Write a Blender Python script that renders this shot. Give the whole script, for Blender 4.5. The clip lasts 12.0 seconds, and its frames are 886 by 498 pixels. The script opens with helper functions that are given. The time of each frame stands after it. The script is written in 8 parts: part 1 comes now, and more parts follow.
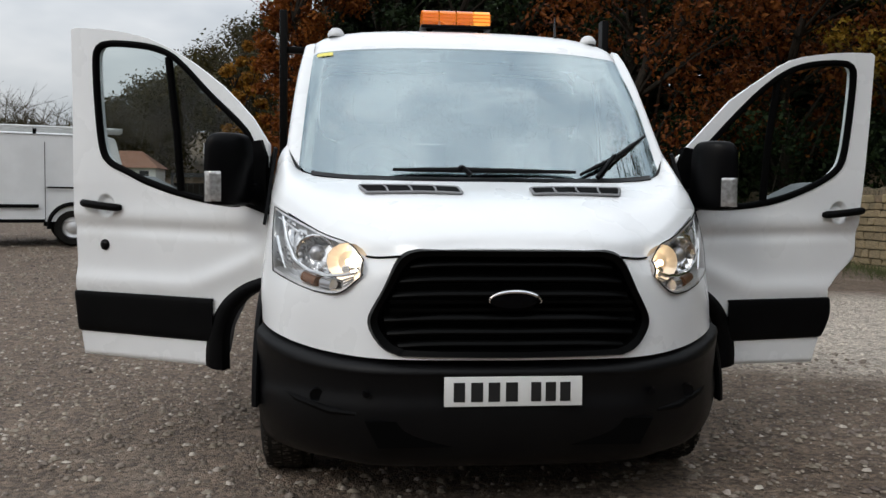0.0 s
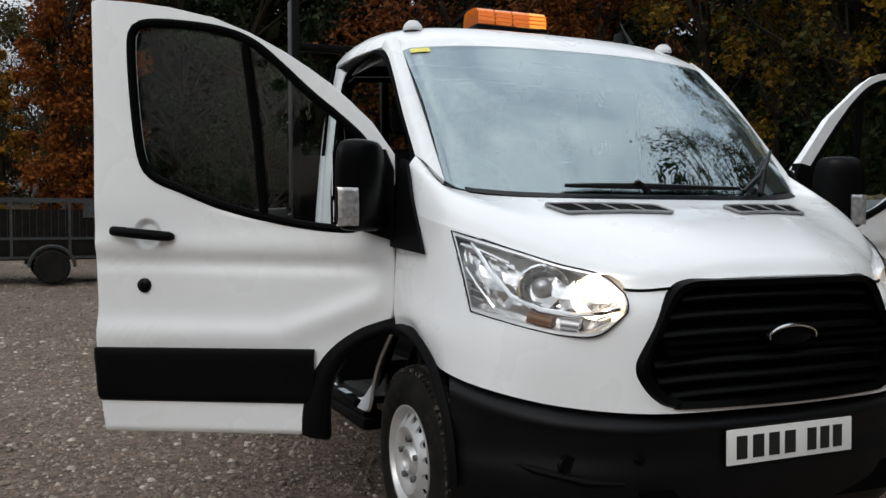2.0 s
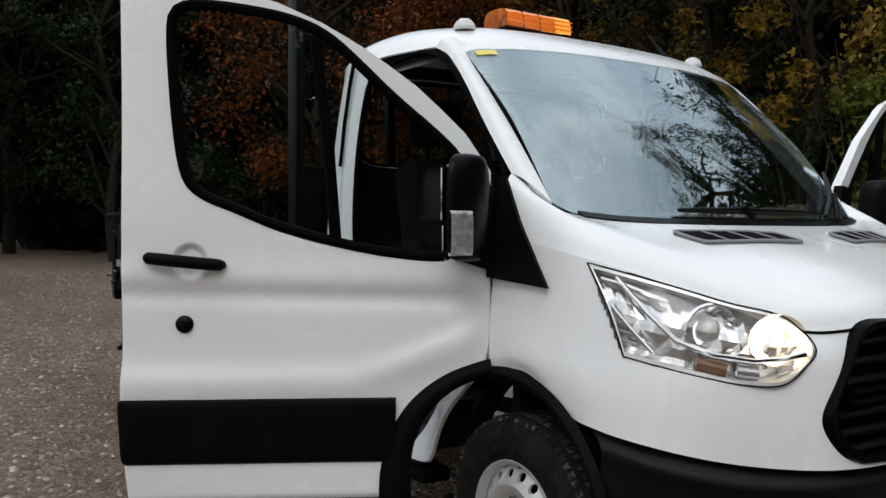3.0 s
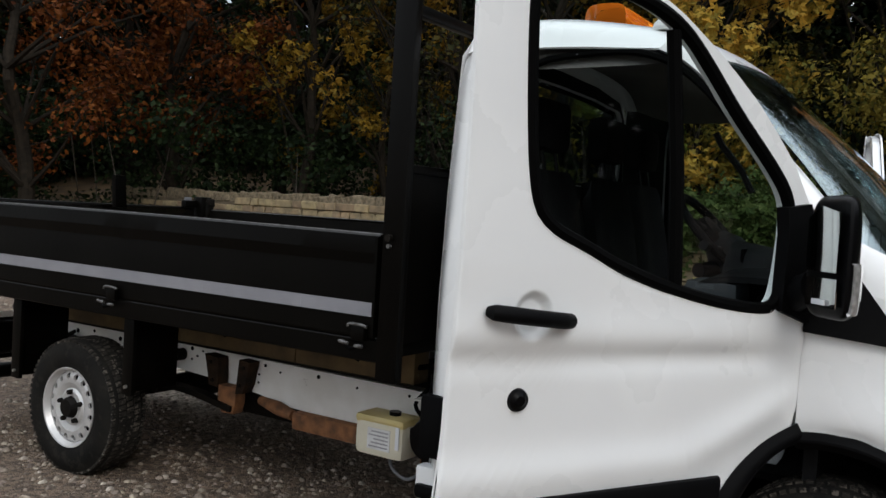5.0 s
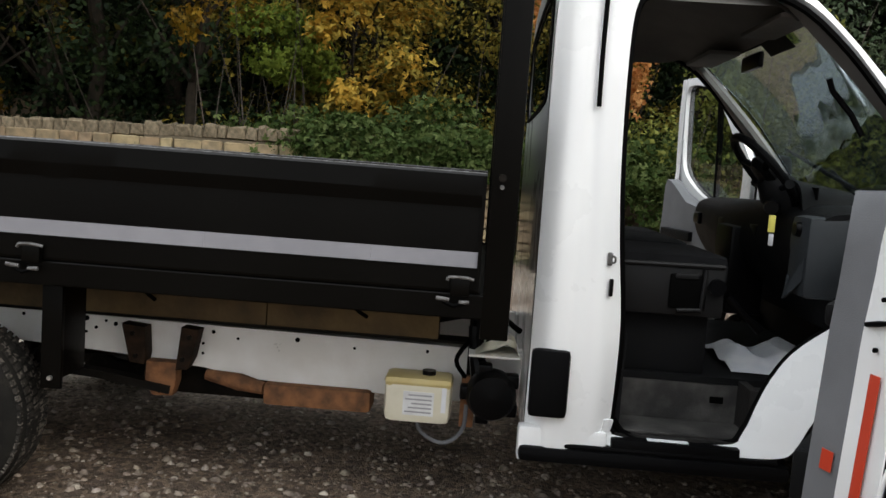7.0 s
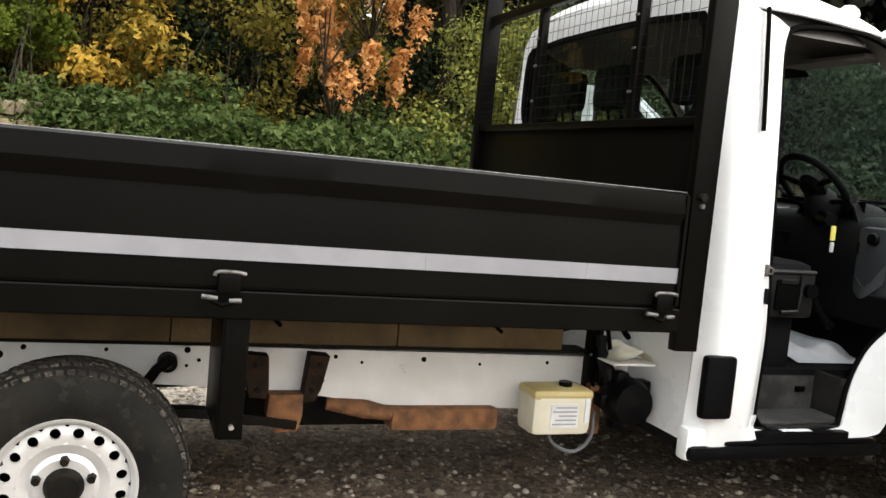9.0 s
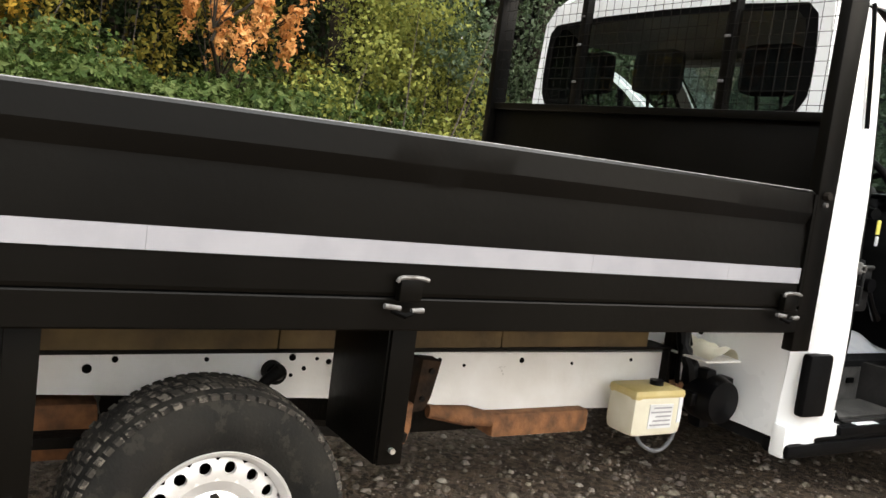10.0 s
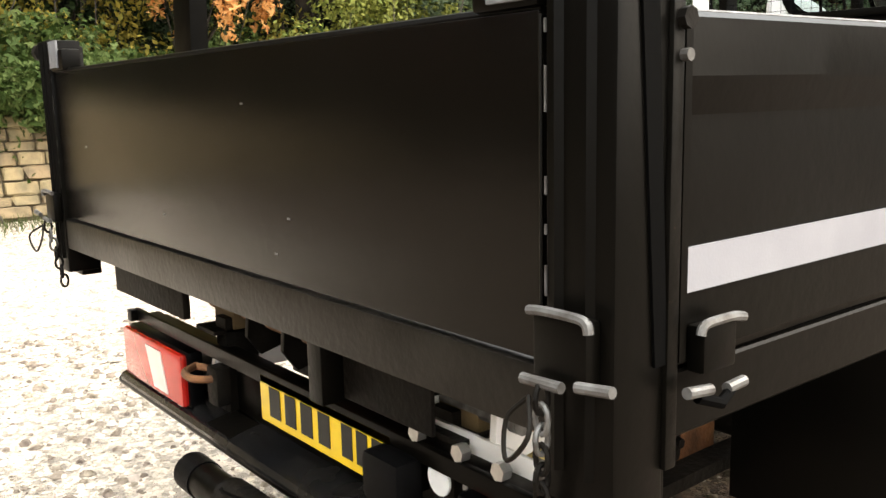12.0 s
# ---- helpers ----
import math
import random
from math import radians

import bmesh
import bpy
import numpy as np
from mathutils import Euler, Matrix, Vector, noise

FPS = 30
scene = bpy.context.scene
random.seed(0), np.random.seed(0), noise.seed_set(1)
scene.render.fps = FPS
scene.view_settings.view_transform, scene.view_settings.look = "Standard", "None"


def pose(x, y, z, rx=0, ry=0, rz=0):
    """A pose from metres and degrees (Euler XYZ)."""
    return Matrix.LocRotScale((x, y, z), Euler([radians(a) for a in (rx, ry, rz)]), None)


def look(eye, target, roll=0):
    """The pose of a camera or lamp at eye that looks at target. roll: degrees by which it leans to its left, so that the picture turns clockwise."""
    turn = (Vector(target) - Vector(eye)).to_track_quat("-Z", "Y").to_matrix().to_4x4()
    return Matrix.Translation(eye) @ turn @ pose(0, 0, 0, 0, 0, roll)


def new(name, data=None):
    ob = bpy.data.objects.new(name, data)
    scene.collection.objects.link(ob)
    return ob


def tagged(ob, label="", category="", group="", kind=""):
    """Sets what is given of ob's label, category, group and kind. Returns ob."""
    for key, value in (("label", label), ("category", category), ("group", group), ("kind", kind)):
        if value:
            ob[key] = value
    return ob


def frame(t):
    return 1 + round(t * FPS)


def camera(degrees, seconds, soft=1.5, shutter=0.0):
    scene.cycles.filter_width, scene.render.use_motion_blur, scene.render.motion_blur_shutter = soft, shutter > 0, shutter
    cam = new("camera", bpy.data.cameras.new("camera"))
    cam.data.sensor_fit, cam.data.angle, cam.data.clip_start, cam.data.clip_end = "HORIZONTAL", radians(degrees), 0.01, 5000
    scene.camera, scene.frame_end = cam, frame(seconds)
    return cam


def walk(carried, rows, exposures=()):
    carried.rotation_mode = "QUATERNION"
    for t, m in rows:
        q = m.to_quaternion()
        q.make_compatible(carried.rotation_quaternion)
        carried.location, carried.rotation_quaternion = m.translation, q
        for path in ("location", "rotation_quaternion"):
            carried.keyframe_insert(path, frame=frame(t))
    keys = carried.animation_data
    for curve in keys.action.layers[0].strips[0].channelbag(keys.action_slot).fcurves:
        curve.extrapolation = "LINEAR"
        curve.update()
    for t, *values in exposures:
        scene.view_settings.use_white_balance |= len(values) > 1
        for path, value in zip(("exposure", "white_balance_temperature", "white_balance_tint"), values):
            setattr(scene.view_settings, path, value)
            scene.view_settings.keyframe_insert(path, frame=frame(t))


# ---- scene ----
cam = camera(53.6, 12.0)
PATH = [
    (0, (-0.612, -3.182, 1.213), (-0.398, -1.196, 1.107), 0.6),
    (0.5, (-0.94, -2.969, 1.201), (-0.643, -0.993, 1.115), 1.5),
    (1, (-1.342, -2.773, 1.197), (-0.9, -0.823, 1.136), 3.1),
    (1.5, (-1.747, -2.501, 1.197), (-1.139, -0.596, 1.148), 3.6),
    (2, (-2.122, -2.134, 1.199), (-1.335, -0.296, 1.151), -0.2),
    (2.5, (-2.434, -1.749, 1.212), (-1.459, -0.004, 1.167), 0.3),
    (2.7, (-2.56, -1.571, 1.244), (-1.533, 0.145, 1.207), 0.2),
    (4.3, (-3.391, -0.21, 1.378), (-1.815, 1.016, 1.249), 3.5),
    (4.5, (-3.487, -0.017, 1.408), (-1.882, 1.171, 1.289), 3.6),
    (5, (-3.685, 0.534, 1.413), (-1.993, 1.596, 1.326), 3.5),
    (5.5, (-3.798, 1.082, 1.378), (-1.964, 1.861, 1.219), 1.4),
    (6, (-3.868, 1.592, 1.345), (-1.949, 2.137, 1.197), 1.2),
    (6.5, (-3.909, 2.08, 1.317), (-1.931, 2.33, 1.156), 4.1),
    (6.7, (-3.916, 2.24, 1.334), (-1.932, 2.427, 1.159), 4.3),
    (8.3, (-3.784, 3.632, 1.288), (-1.84, 3.198, 1.113), 5.4),
    (8.5, (-3.717, 3.839, 1.288), (-1.788, 3.339, 1.125), 6.3),
    (9, (-3.56, 4.289, 1.305), (-1.694, 3.592, 1.129), 5.5),
    (9.5, (-3.239, 4.69, 1.29), (-1.467, 3.782, 1.099), 6.4),
    (10, (-2.91, 5.048, 1.277), (-1.217, 4.004, 1.062), 7.4),
    (10.5, (-2.610, 5.420, 1.263), (-0.957, 4.319, 1.028), 7.55),
    (11, (-2.268, 5.896, 1.268), (-0.614, 4.811, 0.973), 5.85),
    (11.5, (-1.995, 6.206, 1.246), (-0.456, 4.985, 0.867), 0.65),
    (12, (-1.631, 6.39, 1.221), (-0.088, 5.163, 0.885), -1.3),
]
EXPOSURES = [(0, 0.30, 6300, 10), (1.5, 0.24, 6300, 10), (2.7, 0.10, 6300, 10), (4.3, 0.37, 6300, 10), (5.5, 0.50, 6300, 10), (6.7, 0.85, 6500, 10), (8.3, 1.52, 6700, 10), (9.5, 2.08, 6950, 10), (10.5, 2.28, 6950, 10), (11.0, 2.28, 7000, 10), (11.5, 2.3, 7100, 10), (12.0, 2.5, 7200, 10)]
walk(cam, [(t, look(eye, goal, roll)) for t, eye, goal, roll in PATH], EXPOSURES)

# ---- sky and sun: a bright overcast day ----
world = bpy.data.worlds.new("world")
scene.world = world
world.use_nodes = True
wn, wl = world.node_tree.nodes, world.node_tree.links
wn.clear()
w_out = wn.new("ShaderNodeOutputWorld")
w_bg = wn.new("ShaderNodeBackground")
w_sky = wn.new("ShaderNodeTexSky")
w_sky.sky_type = "NISHITA"
w_sky.sun_disc = False
w_sky.sun_elevation = radians(28)
w_sky.sun_rotation = radians(215)
w_sky.dust_density = 3.0
w_coord = wn.new("ShaderNodeTexCoord")
w_map = wn.new("ShaderNodeMapping")
w_map.inputs["Scale"].default_value = (1.0, 1.0, 2.6)
w_noise = wn.new("ShaderNodeTexNoise")
w_noise.inputs["Scale"].default_value = 2.2
w_noise.inputs["Detail"].default_value = 5.0
w_noise.inputs["Roughness"].default_value = 0.55
w_ramp = wn.new("ShaderNodeValToRGB")
w_ramp.color_ramp.elements[0].position = 0.36
w_ramp.color_ramp.elements[0].color = (4.2, 4.6, 5.0, 1)
w_ramp.color_ramp.elements[1].position = 0.66
w_ramp.color_ramp.elements[1].color = (8.6, 8.6, 8.5, 1)
w_mix = wn.new("ShaderNodeMix")
w_mix.data_type = "RGBA"
w_mix.inputs[0].default_value = 0.86
wl.new(w_coord.outputs["Generated"], w_map.inputs["Vector"])
wl.new(w_map.outputs["Vector"], w_noise.inputs["Vector"])
wl.new(w_noise.outputs["Fac"], w_ramp.inputs["Fac"])
wl.new(w_sky.outputs["Color"], w_mix.inputs[6])
wl.new(w_ramp.outputs["Color"], w_mix.inputs[7])
# an overcast sky is brighter overhead than at the horizon
w_sep = wn.new("ShaderNodeSeparateXYZ")
w_up = wn.new("ShaderNodeMapRange")
w_up.inputs["To Min"].default_value = 0.72
w_up.inputs["To Max"].default_value = 2.7
w_scale = wn.new("ShaderNodeVectorMath")
w_scale.operation = "SCALE"
wl.new(w_coord.outputs["Generated"], w_sep.inputs["Vector"])
wl.new(w_sep.outputs["Z"], w_up.inputs["Value"])
wl.new(w_mix.outputs[2], w_scale.inputs[0])
wl.new(w_up.outputs["Result"], w_scale.inputs["Scale"])
wl.new(w_scale.outputs["Vector"], w_bg.inputs["Color"])
w_bg.inputs["Strength"].default_value = 0.08
wl.new(w_bg.outputs["Background"], w_out.inputs["Surface"])

sun_data = bpy.data.lights.new("sun", "SUN")
sun_data.energy = 0.5
sun_data.angle = radians(18)
sun_data.color = (1.0, 0.97, 0.92)
sun = new("sun", sun_data)
sun.matrix_world = look((-20, -18, 24), (0, 3, 0))


# ---- materials ----
def mat(name, col, rough=0.5, metal=0.0, col2=None, scale=6.0, bump=0.0, bscale=60.0, coat=0.0, rvar=0.1,
        spots=None, spot_scale=14.0, spot_at=0.66, ior=1.45, island=0.0, emit=None, estr=0.0, spec=0.5, detail=6.0):
    """Painted, rubber, stone or metal surface with grain at two scales and optional stains."""
    m = bpy.data.materials.new(name)
    m.use_nodes = True
    n, l = m.node_tree.nodes, m.node_tree.links
    b = n["Principled BSDF"]
    b.inputs["Metallic"].default_value = metal
    b.inputs["IOR"].default_value = ior
    b.inputs["Specular IOR Level"].default_value = spec
    b.inputs["Coat Weight"].default_value = coat
    b.inputs["Coat Roughness"].default_value = 0.06
    co = n.new("ShaderNodeTexCoord")
    big = n.new("ShaderNodeTexNoise")
    big.inputs["Scale"].default_value = scale
    big.inputs["Detail"].default_value = detail
    l.new(co.outputs["Object"], big.inputs["Vector"])
    mix = n.new("ShaderNodeMix")
    mix.data_type = "RGBA"
    c2 = col2 or tuple(c * 0.86 for c in col)
    mix.inputs[6].default_value = (*col, 1)
    mix.inputs[7].default_value = (*c2, 1)
    ramp = n.new("ShaderNodeMapRange")
    ramp.inputs["From Min"].default_value = 0.35
    ramp.inputs["From Max"].default_value = 0.65
    l.new(big.outputs["Fac"], ramp.inputs["Value"])
    l.new(ramp.outputs["Result"], mix.inputs[0])
    last = mix.outputs[2]
    if island:
        geo = n.new("ShaderNodeNewGeometry")
        info = n.new("ShaderNodeObjectInfo")
        add = n.new("ShaderNodeMath")
        add.operation = "ADD"
        l.new(geo.outputs["Random Per Island"], add.inputs[0])
        l.new(info.outputs["Random"], add.inputs[1])
        hsv = n.new("ShaderNodeHueSaturation")
        val = n.new("ShaderNodeMapRange")
        val.inputs["From Max"].default_value = 2.0
        val.inputs["To Min"].default_value = 1 - island
        val.inputs["To Max"].default_value = 1 + island
        hue = n.new("ShaderNodeMapRange")
        hue.inputs["To Min"].default_value = 0.5 - 0.035 * island
        hue.inputs["To Max"].default_value = 0.5 + 0.035 * island
        l.new(add.outputs[0], val.inputs["Value"])
        l.new(geo.outputs["Random Per Island"], hue.inputs["Value"])
        l.new(val.outputs["Result"], hsv.inputs["Value"])
        l.new(hue.outputs["Result"], hsv.inputs["Hue"])
        l.new(last, hsv.inputs["Color"])
        last = hsv.outputs["Color"]
    if spots:
        sp = n.new("ShaderNodeTexNoise")
        sp.inputs["Scale"].default_value = spot_scale
        sp.inputs["Detail"].default_value = 8.0
        sp.inputs["Roughness"].default_value = 0.65
        l.new(co.outputs["Object"], sp.inputs["Vector"])
        cut = n.new("ShaderNodeMapRange")
        cut.inputs["From Min"].default_value = spot_at
        cut.inputs["From Max"].default_value = spot_at + 0.05
        l.new(sp.outputs["Fac"], cut.inputs["Value"])
        m2 = n.new("ShaderNodeMix")
        m2.data_type = "RGBA"
        m2.inputs[7].default_value = (*spots, 1)
        l.new(cut.outputs["Result"], m2.inputs[0])
        l.new(last, m2.inputs[6])
        last = m2.outputs[2]
    l.new(last, b.inputs["Base Color"])
    fine = n.new("ShaderNodeTexNoise")
    fine.inputs["Scale"].default_value = bscale
    fine.inputs["Detail"].default_value = 4.0
    l.new(co.outputs["Object"], fine.inputs["Vector"])
    rr = n.new("ShaderNodeMapRange")
    rr.inputs["To Min"].default_value = max(0.02, rough - rvar)
    rr.inputs["To Max"].default_value = min(1.0, rough + rvar)
    l.new(big.outputs["Fac"], rr.inputs["Value"])
    l.new(rr.outputs["Result"], b.inputs["Roughness"])
    if bump:
        bp = n.new("ShaderNodeBump")
        bp.inputs["Strength"].default_value = bump
        bp.inputs["Distance"].default_value = 0.01
        l.new(fine.outputs["Fac"], bp.inputs["Height"])
        l.new(bp.outputs["Normal"], b.inputs["Normal"])
    if emit:
        b.inputs["Emission Color"].default_value = (*emit, 1)
        b.inputs["Emission Strength"].default_value = estr
    return m


def glass_mat(name, tint, rough=0.0, clear=0.75, f0=0.05, gloss=(1, 1, 1)):
    """Thin pane: see-through, with mirror gloss that grows towards grazing views."""
    m = bpy.data.materials.new(name)
    m.use_nodes = True
    n, l = m.node_tree.nodes, m.node_tree.links
    n.clear()
    out = n.new("ShaderNodeOutputMaterial")
    tr = n.new("ShaderNodeBsdfTransparent")
    tr.inputs["Color"].default_value = (*(c * clear for c in tint), 1)
    gl = n.new("ShaderNodeBsdfGlossy")
    gl.inputs["Roughness"].default_value = rough
    gl.inputs["Color"].default_value = (*gloss, 1)
    lw = n.new("ShaderNodeLayerWeight")
    lw.inputs["Blend"].default_value = 0.5
    pw = n.new("ShaderNodeMath")
    pw.operation = "POWER"
    pw.inputs[1].default_value = 4.0
    ml = n.new("ShaderNodeMath")
    ml.operation = "MULTIPLY_ADD"
    ml.inputs[1].default_value = 1.0 - f0
    ml.inputs[2].default_value = f0
    mx = n.new("ShaderNodeMixShader")
    l.new(lw.outputs["Facing"], pw.inputs[0])
    l.new(pw.outputs[0], ml.inputs[0])
    l.new(ml.outputs[0], mx.inputs["Fac"])
    l.new(tr.outputs["BSDF"], mx.inputs[1])
    l.new(gl.outputs["BSDF"], mx.inputs[2])
    l.new(mx.outputs["Shader"], out.inputs["Surface"])
    return m


def leaf_mat(name, c1, c2, c3):
    """Leaves that vary one by one between three colours, lit a little from behind."""
    m = bpy.data.materials.new(name)
    m.use_nodes = True
    n, l = m.node_tree.nodes, m.node_tree.links
    b = n["Principled BSDF"]
    b.inputs["Roughness"].default_value = 0.6
    b.inputs["Specular IOR Level"].default_value = 0.12
    geo = n.new("ShaderNodeNewGeometry")
    ramp = n.new("ShaderNodeValToRGB")
    e = ramp.color_ramp.elements
    e[0].color, e[1].color = (*c1, 1), (*c3, 1)
    mid = e.new(0.5)
    mid.color = (*c2, 1)
    l.new(geo.outputs["Random Per Island"], ramp.inputs["Fac"])
    l.new(ramp.outputs["Color"], b.inputs["Base Color"])
    tl = n.new("ShaderNodeBsdfTranslucent")
    l.new(ramp.outputs["Color"], tl.inputs["Color"])
    mx = n.new("ShaderNodeMixShader")
    mx.inputs["Fac"].default_value = 0.3
    l.new(b.outputs["BSDF"], mx.inputs[1])
    l.new(tl.outputs["BSDF"], mx.inputs[2])
    l.new(mx.outputs["Shader"], n["Material Output"].inputs["Surface"])
    return m


PAINT = mat("white_paint", (0.84, 0.85, 0.85), 0.28, col2=(0.81, 0.82, 0.825), scale=3, coat=0.6, rvar=0.06)
PAINT_OLD = mat("white_chassis_paint", (0.84, 0.83, 0.81), 0.5, col2=(0.74, 0.72, 0.68), scale=5, spots=(0.10, 0.075, 0.05), spot_scale=9, spot_at=0.68, bump=0.1)
PLASTIC = mat("black_grained_plastic", (0.0022, 0.0022, 0.0026), 0.50, col2=(0.0034, 0.0034, 0.0036), scale=5, bump=0.2, bscale=420, spec=0.07)
BUMPER_M = mat("black_bumper_plastic", (0.0022, 0.0023, 0.0028), 0.44, col2=(0.0036, 0.0036, 0.0040), scale=5, bump=0.12, bscale=420, spec=0.20)
PLASTIC_S = mat("black_smooth_plastic", (0.002, 0.002, 0.0024), 0.32, scale=4, bump=0.03, bscale=200, spec=0.12)
GRILLE_M = mat("satin_black_grille", (0.0016, 0.0016, 0.0016), 0.36, scale=4, spec=0.07)
BED = mat("dark_painted_steel", (0.0016, 0.0014, 0.0011), 0.34, spec=0.105, col2=(0.0023, 0.0020, 0.0015), scale=2.2, bump=0.06, bscale=35, rvar=0.1, spots=(0.004, 0.0036, 0.003), spot_scale=7, spot_at=0.72)
BED_WORN = mat("worn_painted_steel", (0.0026, 0.0023, 0.0018), 0.38, spec=0.13, col2=(0.0046, 0.0040, 0.0031), scale=7, bump=0.1, bscale=70, spots=(0.06, 0.042, 0.028), spot_scale=22, spot_at=0.70)
BED_GLOSS = mat("glossy_dark_steel", (0.0022, 0.0018, 0.0013), 0.24, spec=0.34, col2=(0.0032, 0.0026, 0.0019), scale=2.2, bump=0.04, bscale=35, rvar=0.06)
TAPE = mat("silver_reflective_tape", (0.25, 0.25, 0.272), 0.45, col2=(0.22, 0.22, 0.242), scale=9, bump=0.05, bscale=300)
ZINC = mat("zinc_plated_steel", (0.62, 0.62, 0.60), 0.38, metal=0.9, col2=(0.45, 0.44, 0.42), scale=25, bump=0.1)
CHROME = mat("chrome", (0.86, 0.86, 0.86), 0.08, metal=1.0, rvar=0.03)
REFL = mat("lamp_reflector", (0.80, 0.80, 0.80), 0.16, metal=0.92, rvar=0.08, col2=(0.55, 0.55, 0.55), scale=30)
SILVER = mat("silvered_lamp_bezel", (0.80, 0.80, 0.80), 0.34, metal=0.55, rvar=0.06)
BEZEL = mat("lamp_bezel_grey", (0.42, 0.42, 0.43), 0.25, metal=0.7)
RIM = mat("silver_steel_wheel", (0.66, 0.66, 0.66), 0.40, metal=0.5, col2=(0.54, 0.535, 0.525), scale=9, spots=(0.18, 0.14, 0.10), spot_scale=20, spot_at=0.70)
RUBBER = mat("tyre_rubber", (0.006, 0.0058, 0.0055), 0.8, spec=0.13, col2=(0.013, 0.012, 0.0105), scale=7, bump=0.2, bscale=120, spots=(0.017, 0.0155, 0.013), spot_scale=22, spot_at=0.54)
RUBBER_DUSTY = mat("dusty_tread_rubber", (0.014, 0.013, 0.012), 0.9, spec=0.1, col2=(0.040, 0.036, 0.031), scale=11, bump=0.3, bscale=90, spots=(0.105, 0.094, 0.080), spot_scale=34, spot_at=0.53)
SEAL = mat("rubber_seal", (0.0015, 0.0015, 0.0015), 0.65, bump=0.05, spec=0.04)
RUST = mat("rusty_steel", (0.27, 0.120, 0.050), 0.85, col2=(0.12, 0.058, 0.030), scale=18, bump=0.4, bscale=90)
DARKSTEEL = mat("dirty_black_steel", (0.004, 0.0037, 0.0033), 0.6, spec=0.12, col2=(0.010, 0.008, 0.006), scale=8, bump=0.3, bscale=60)
WOOD = mat("weathered_board", (0.15, 0.100, 0.042), 0.75, col2=(0.075, 0.050, 0.024), scale=6, bump=0.25, bscale=45)
JUG_TOP = mat("yellowed_jug_top", (0.52, 0.40, 0.14), 0.42, col2=(0.60, 0.50, 0.24), scale=9, bump=0.06, bscale=30)
JUG = mat("yellowed_white_plastic", (0.60, 0.56, 0.42), 0.42, col2=(0.70, 0.67, 0.55), scale=7, bump=0.06, bscale=30)
LABEL_M = mat("paper_label", (0.72, 0.73, 0.73), 0.6, col2=(0.6, 0.6, 0.6), scale=18)
INK = mat("black_ink", (0.012, 0.012, 0.012), 0.55)
GREYBAR = mat("grey_print", (0.33, 0.33, 0.34), 0.6)
PLATE_W = mat("white_plate", (0.78, 0.78, 0.76), 0.35, col2=(0.72, 0.72, 0.70), scale=12)
PLATE_Y = mat("yellow_plate", (0.80, 0.56, 0.02), 0.35, col2=(0.72, 0.48, 0.02), scale=12)
RED_L = mat("red_lamp_lens", (0.50, 0.018, 0.012), 0.18, coat=0.5)
CLEAR_L = mat("pale_lamp_lens", (0.75, 0.66, 0.62), 0.2, coat=0.5)
RED_TAPE = mat("red_reflective_strip", (0.55, 0.05, 0.02), 0.4)
ORANGE = mat("orange_beacon_lens", (0.80, 0.20, 0.015), 0.2, coat=0.6, emit=(1.0, 0.25, 0.02), estr=0.16)
ORANGE_LIT = mat("orange_beacon_lit", (0.9, 0.35, 0.05), 0.25, emit=(1.0, 0.42, 0.06), estr=0.55)
YELLOW = mat("yellow_sticker", (0.80, 0.72, 0.16), 0.5)
TRIM_GREY = mat("grey_door_trim", (0.15, 0.155, 0.165), 0.6, bump=0.15, bscale=300)
DASH = mat("dark_grey_dashboard", (0.006, 0.0062, 0.0068), 0.6, spec=0.15, bump=0.2, bscale=300)
FABRIC = mat("dark_seat_fabric", (0.006, 0.006, 0.0065), 0.9, spec=0.1, col2=(0.010, 0.010, 0.011), scale=14, bump=0.3, bscale=260)
LINING = mat("grey_roof_lining", (0.15, 0.145, 0.138), 0.9, bump=0.1, bscale=200)
FLOORMAT = mat("rubber_floor", (0.011, 0.011, 0.011), 0.65, spec=0.22, col2=(0.024, 0.022, 0.021), scale=9, bump=0.2)
PAPER = mat("white_paper", (0.74, 0.75, 0.77), 0.7, col2=(0.62, 0.64, 0.68), scale=11)
AMBER = mat("amber_bulb", (0.16, 0.07, 0.03), 0.3)
BARE = mat("bare_worn_metal", (0.17, 0.17, 0.168), 0.45, metal=0.5, col2=(0.08, 0.075, 0.07), scale=40, bump=0.2)
BULB = mat("lit_bulb", (1.0, 0.8, 0.5), 0.3, emit=(1.0, 0.74, 0.42), estr=5.0)
# the bulb's glow is put into this reflector as faint warm emission
WARM_REFL = mat("lit_reflector", (0.90, 0.80, 0.66), 0.32, metal=0.8, emit=(1.0, 0.72, 0.42), estr=0.12)
MIRROR_M = mat("mirror_glass", (0.9, 0.9, 0.9), 0.02, metal=1.0, rvar=0.0)
TINTED = glass_mat("door_glass", (0.80, 0.86, 0.85), clear=0.92, f0=0.018)
LENS = glass_mat("headlamp_glass", (1, 1, 1), clear=0.98, f0=0.03)
WSGLASS = glass_mat("windscreen_glass", (0.90, 0.96, 0.95), clear=0.90, f0=0.21, gloss=(.84, .95, 1.0))
VENT_RIM = mat("grey_vent_rim", (0.22, 0.22, 0.225), 0.4, bump=0.05)


# ---- small building kit ----
def mesh_obj(name, me, material, parent=None, label=""):
    ob = new(name, me)
    me.materials.append(material)
    if parent is not None:
        ob.parent = parent
    if label:
        ob["label"] = label
    return ob


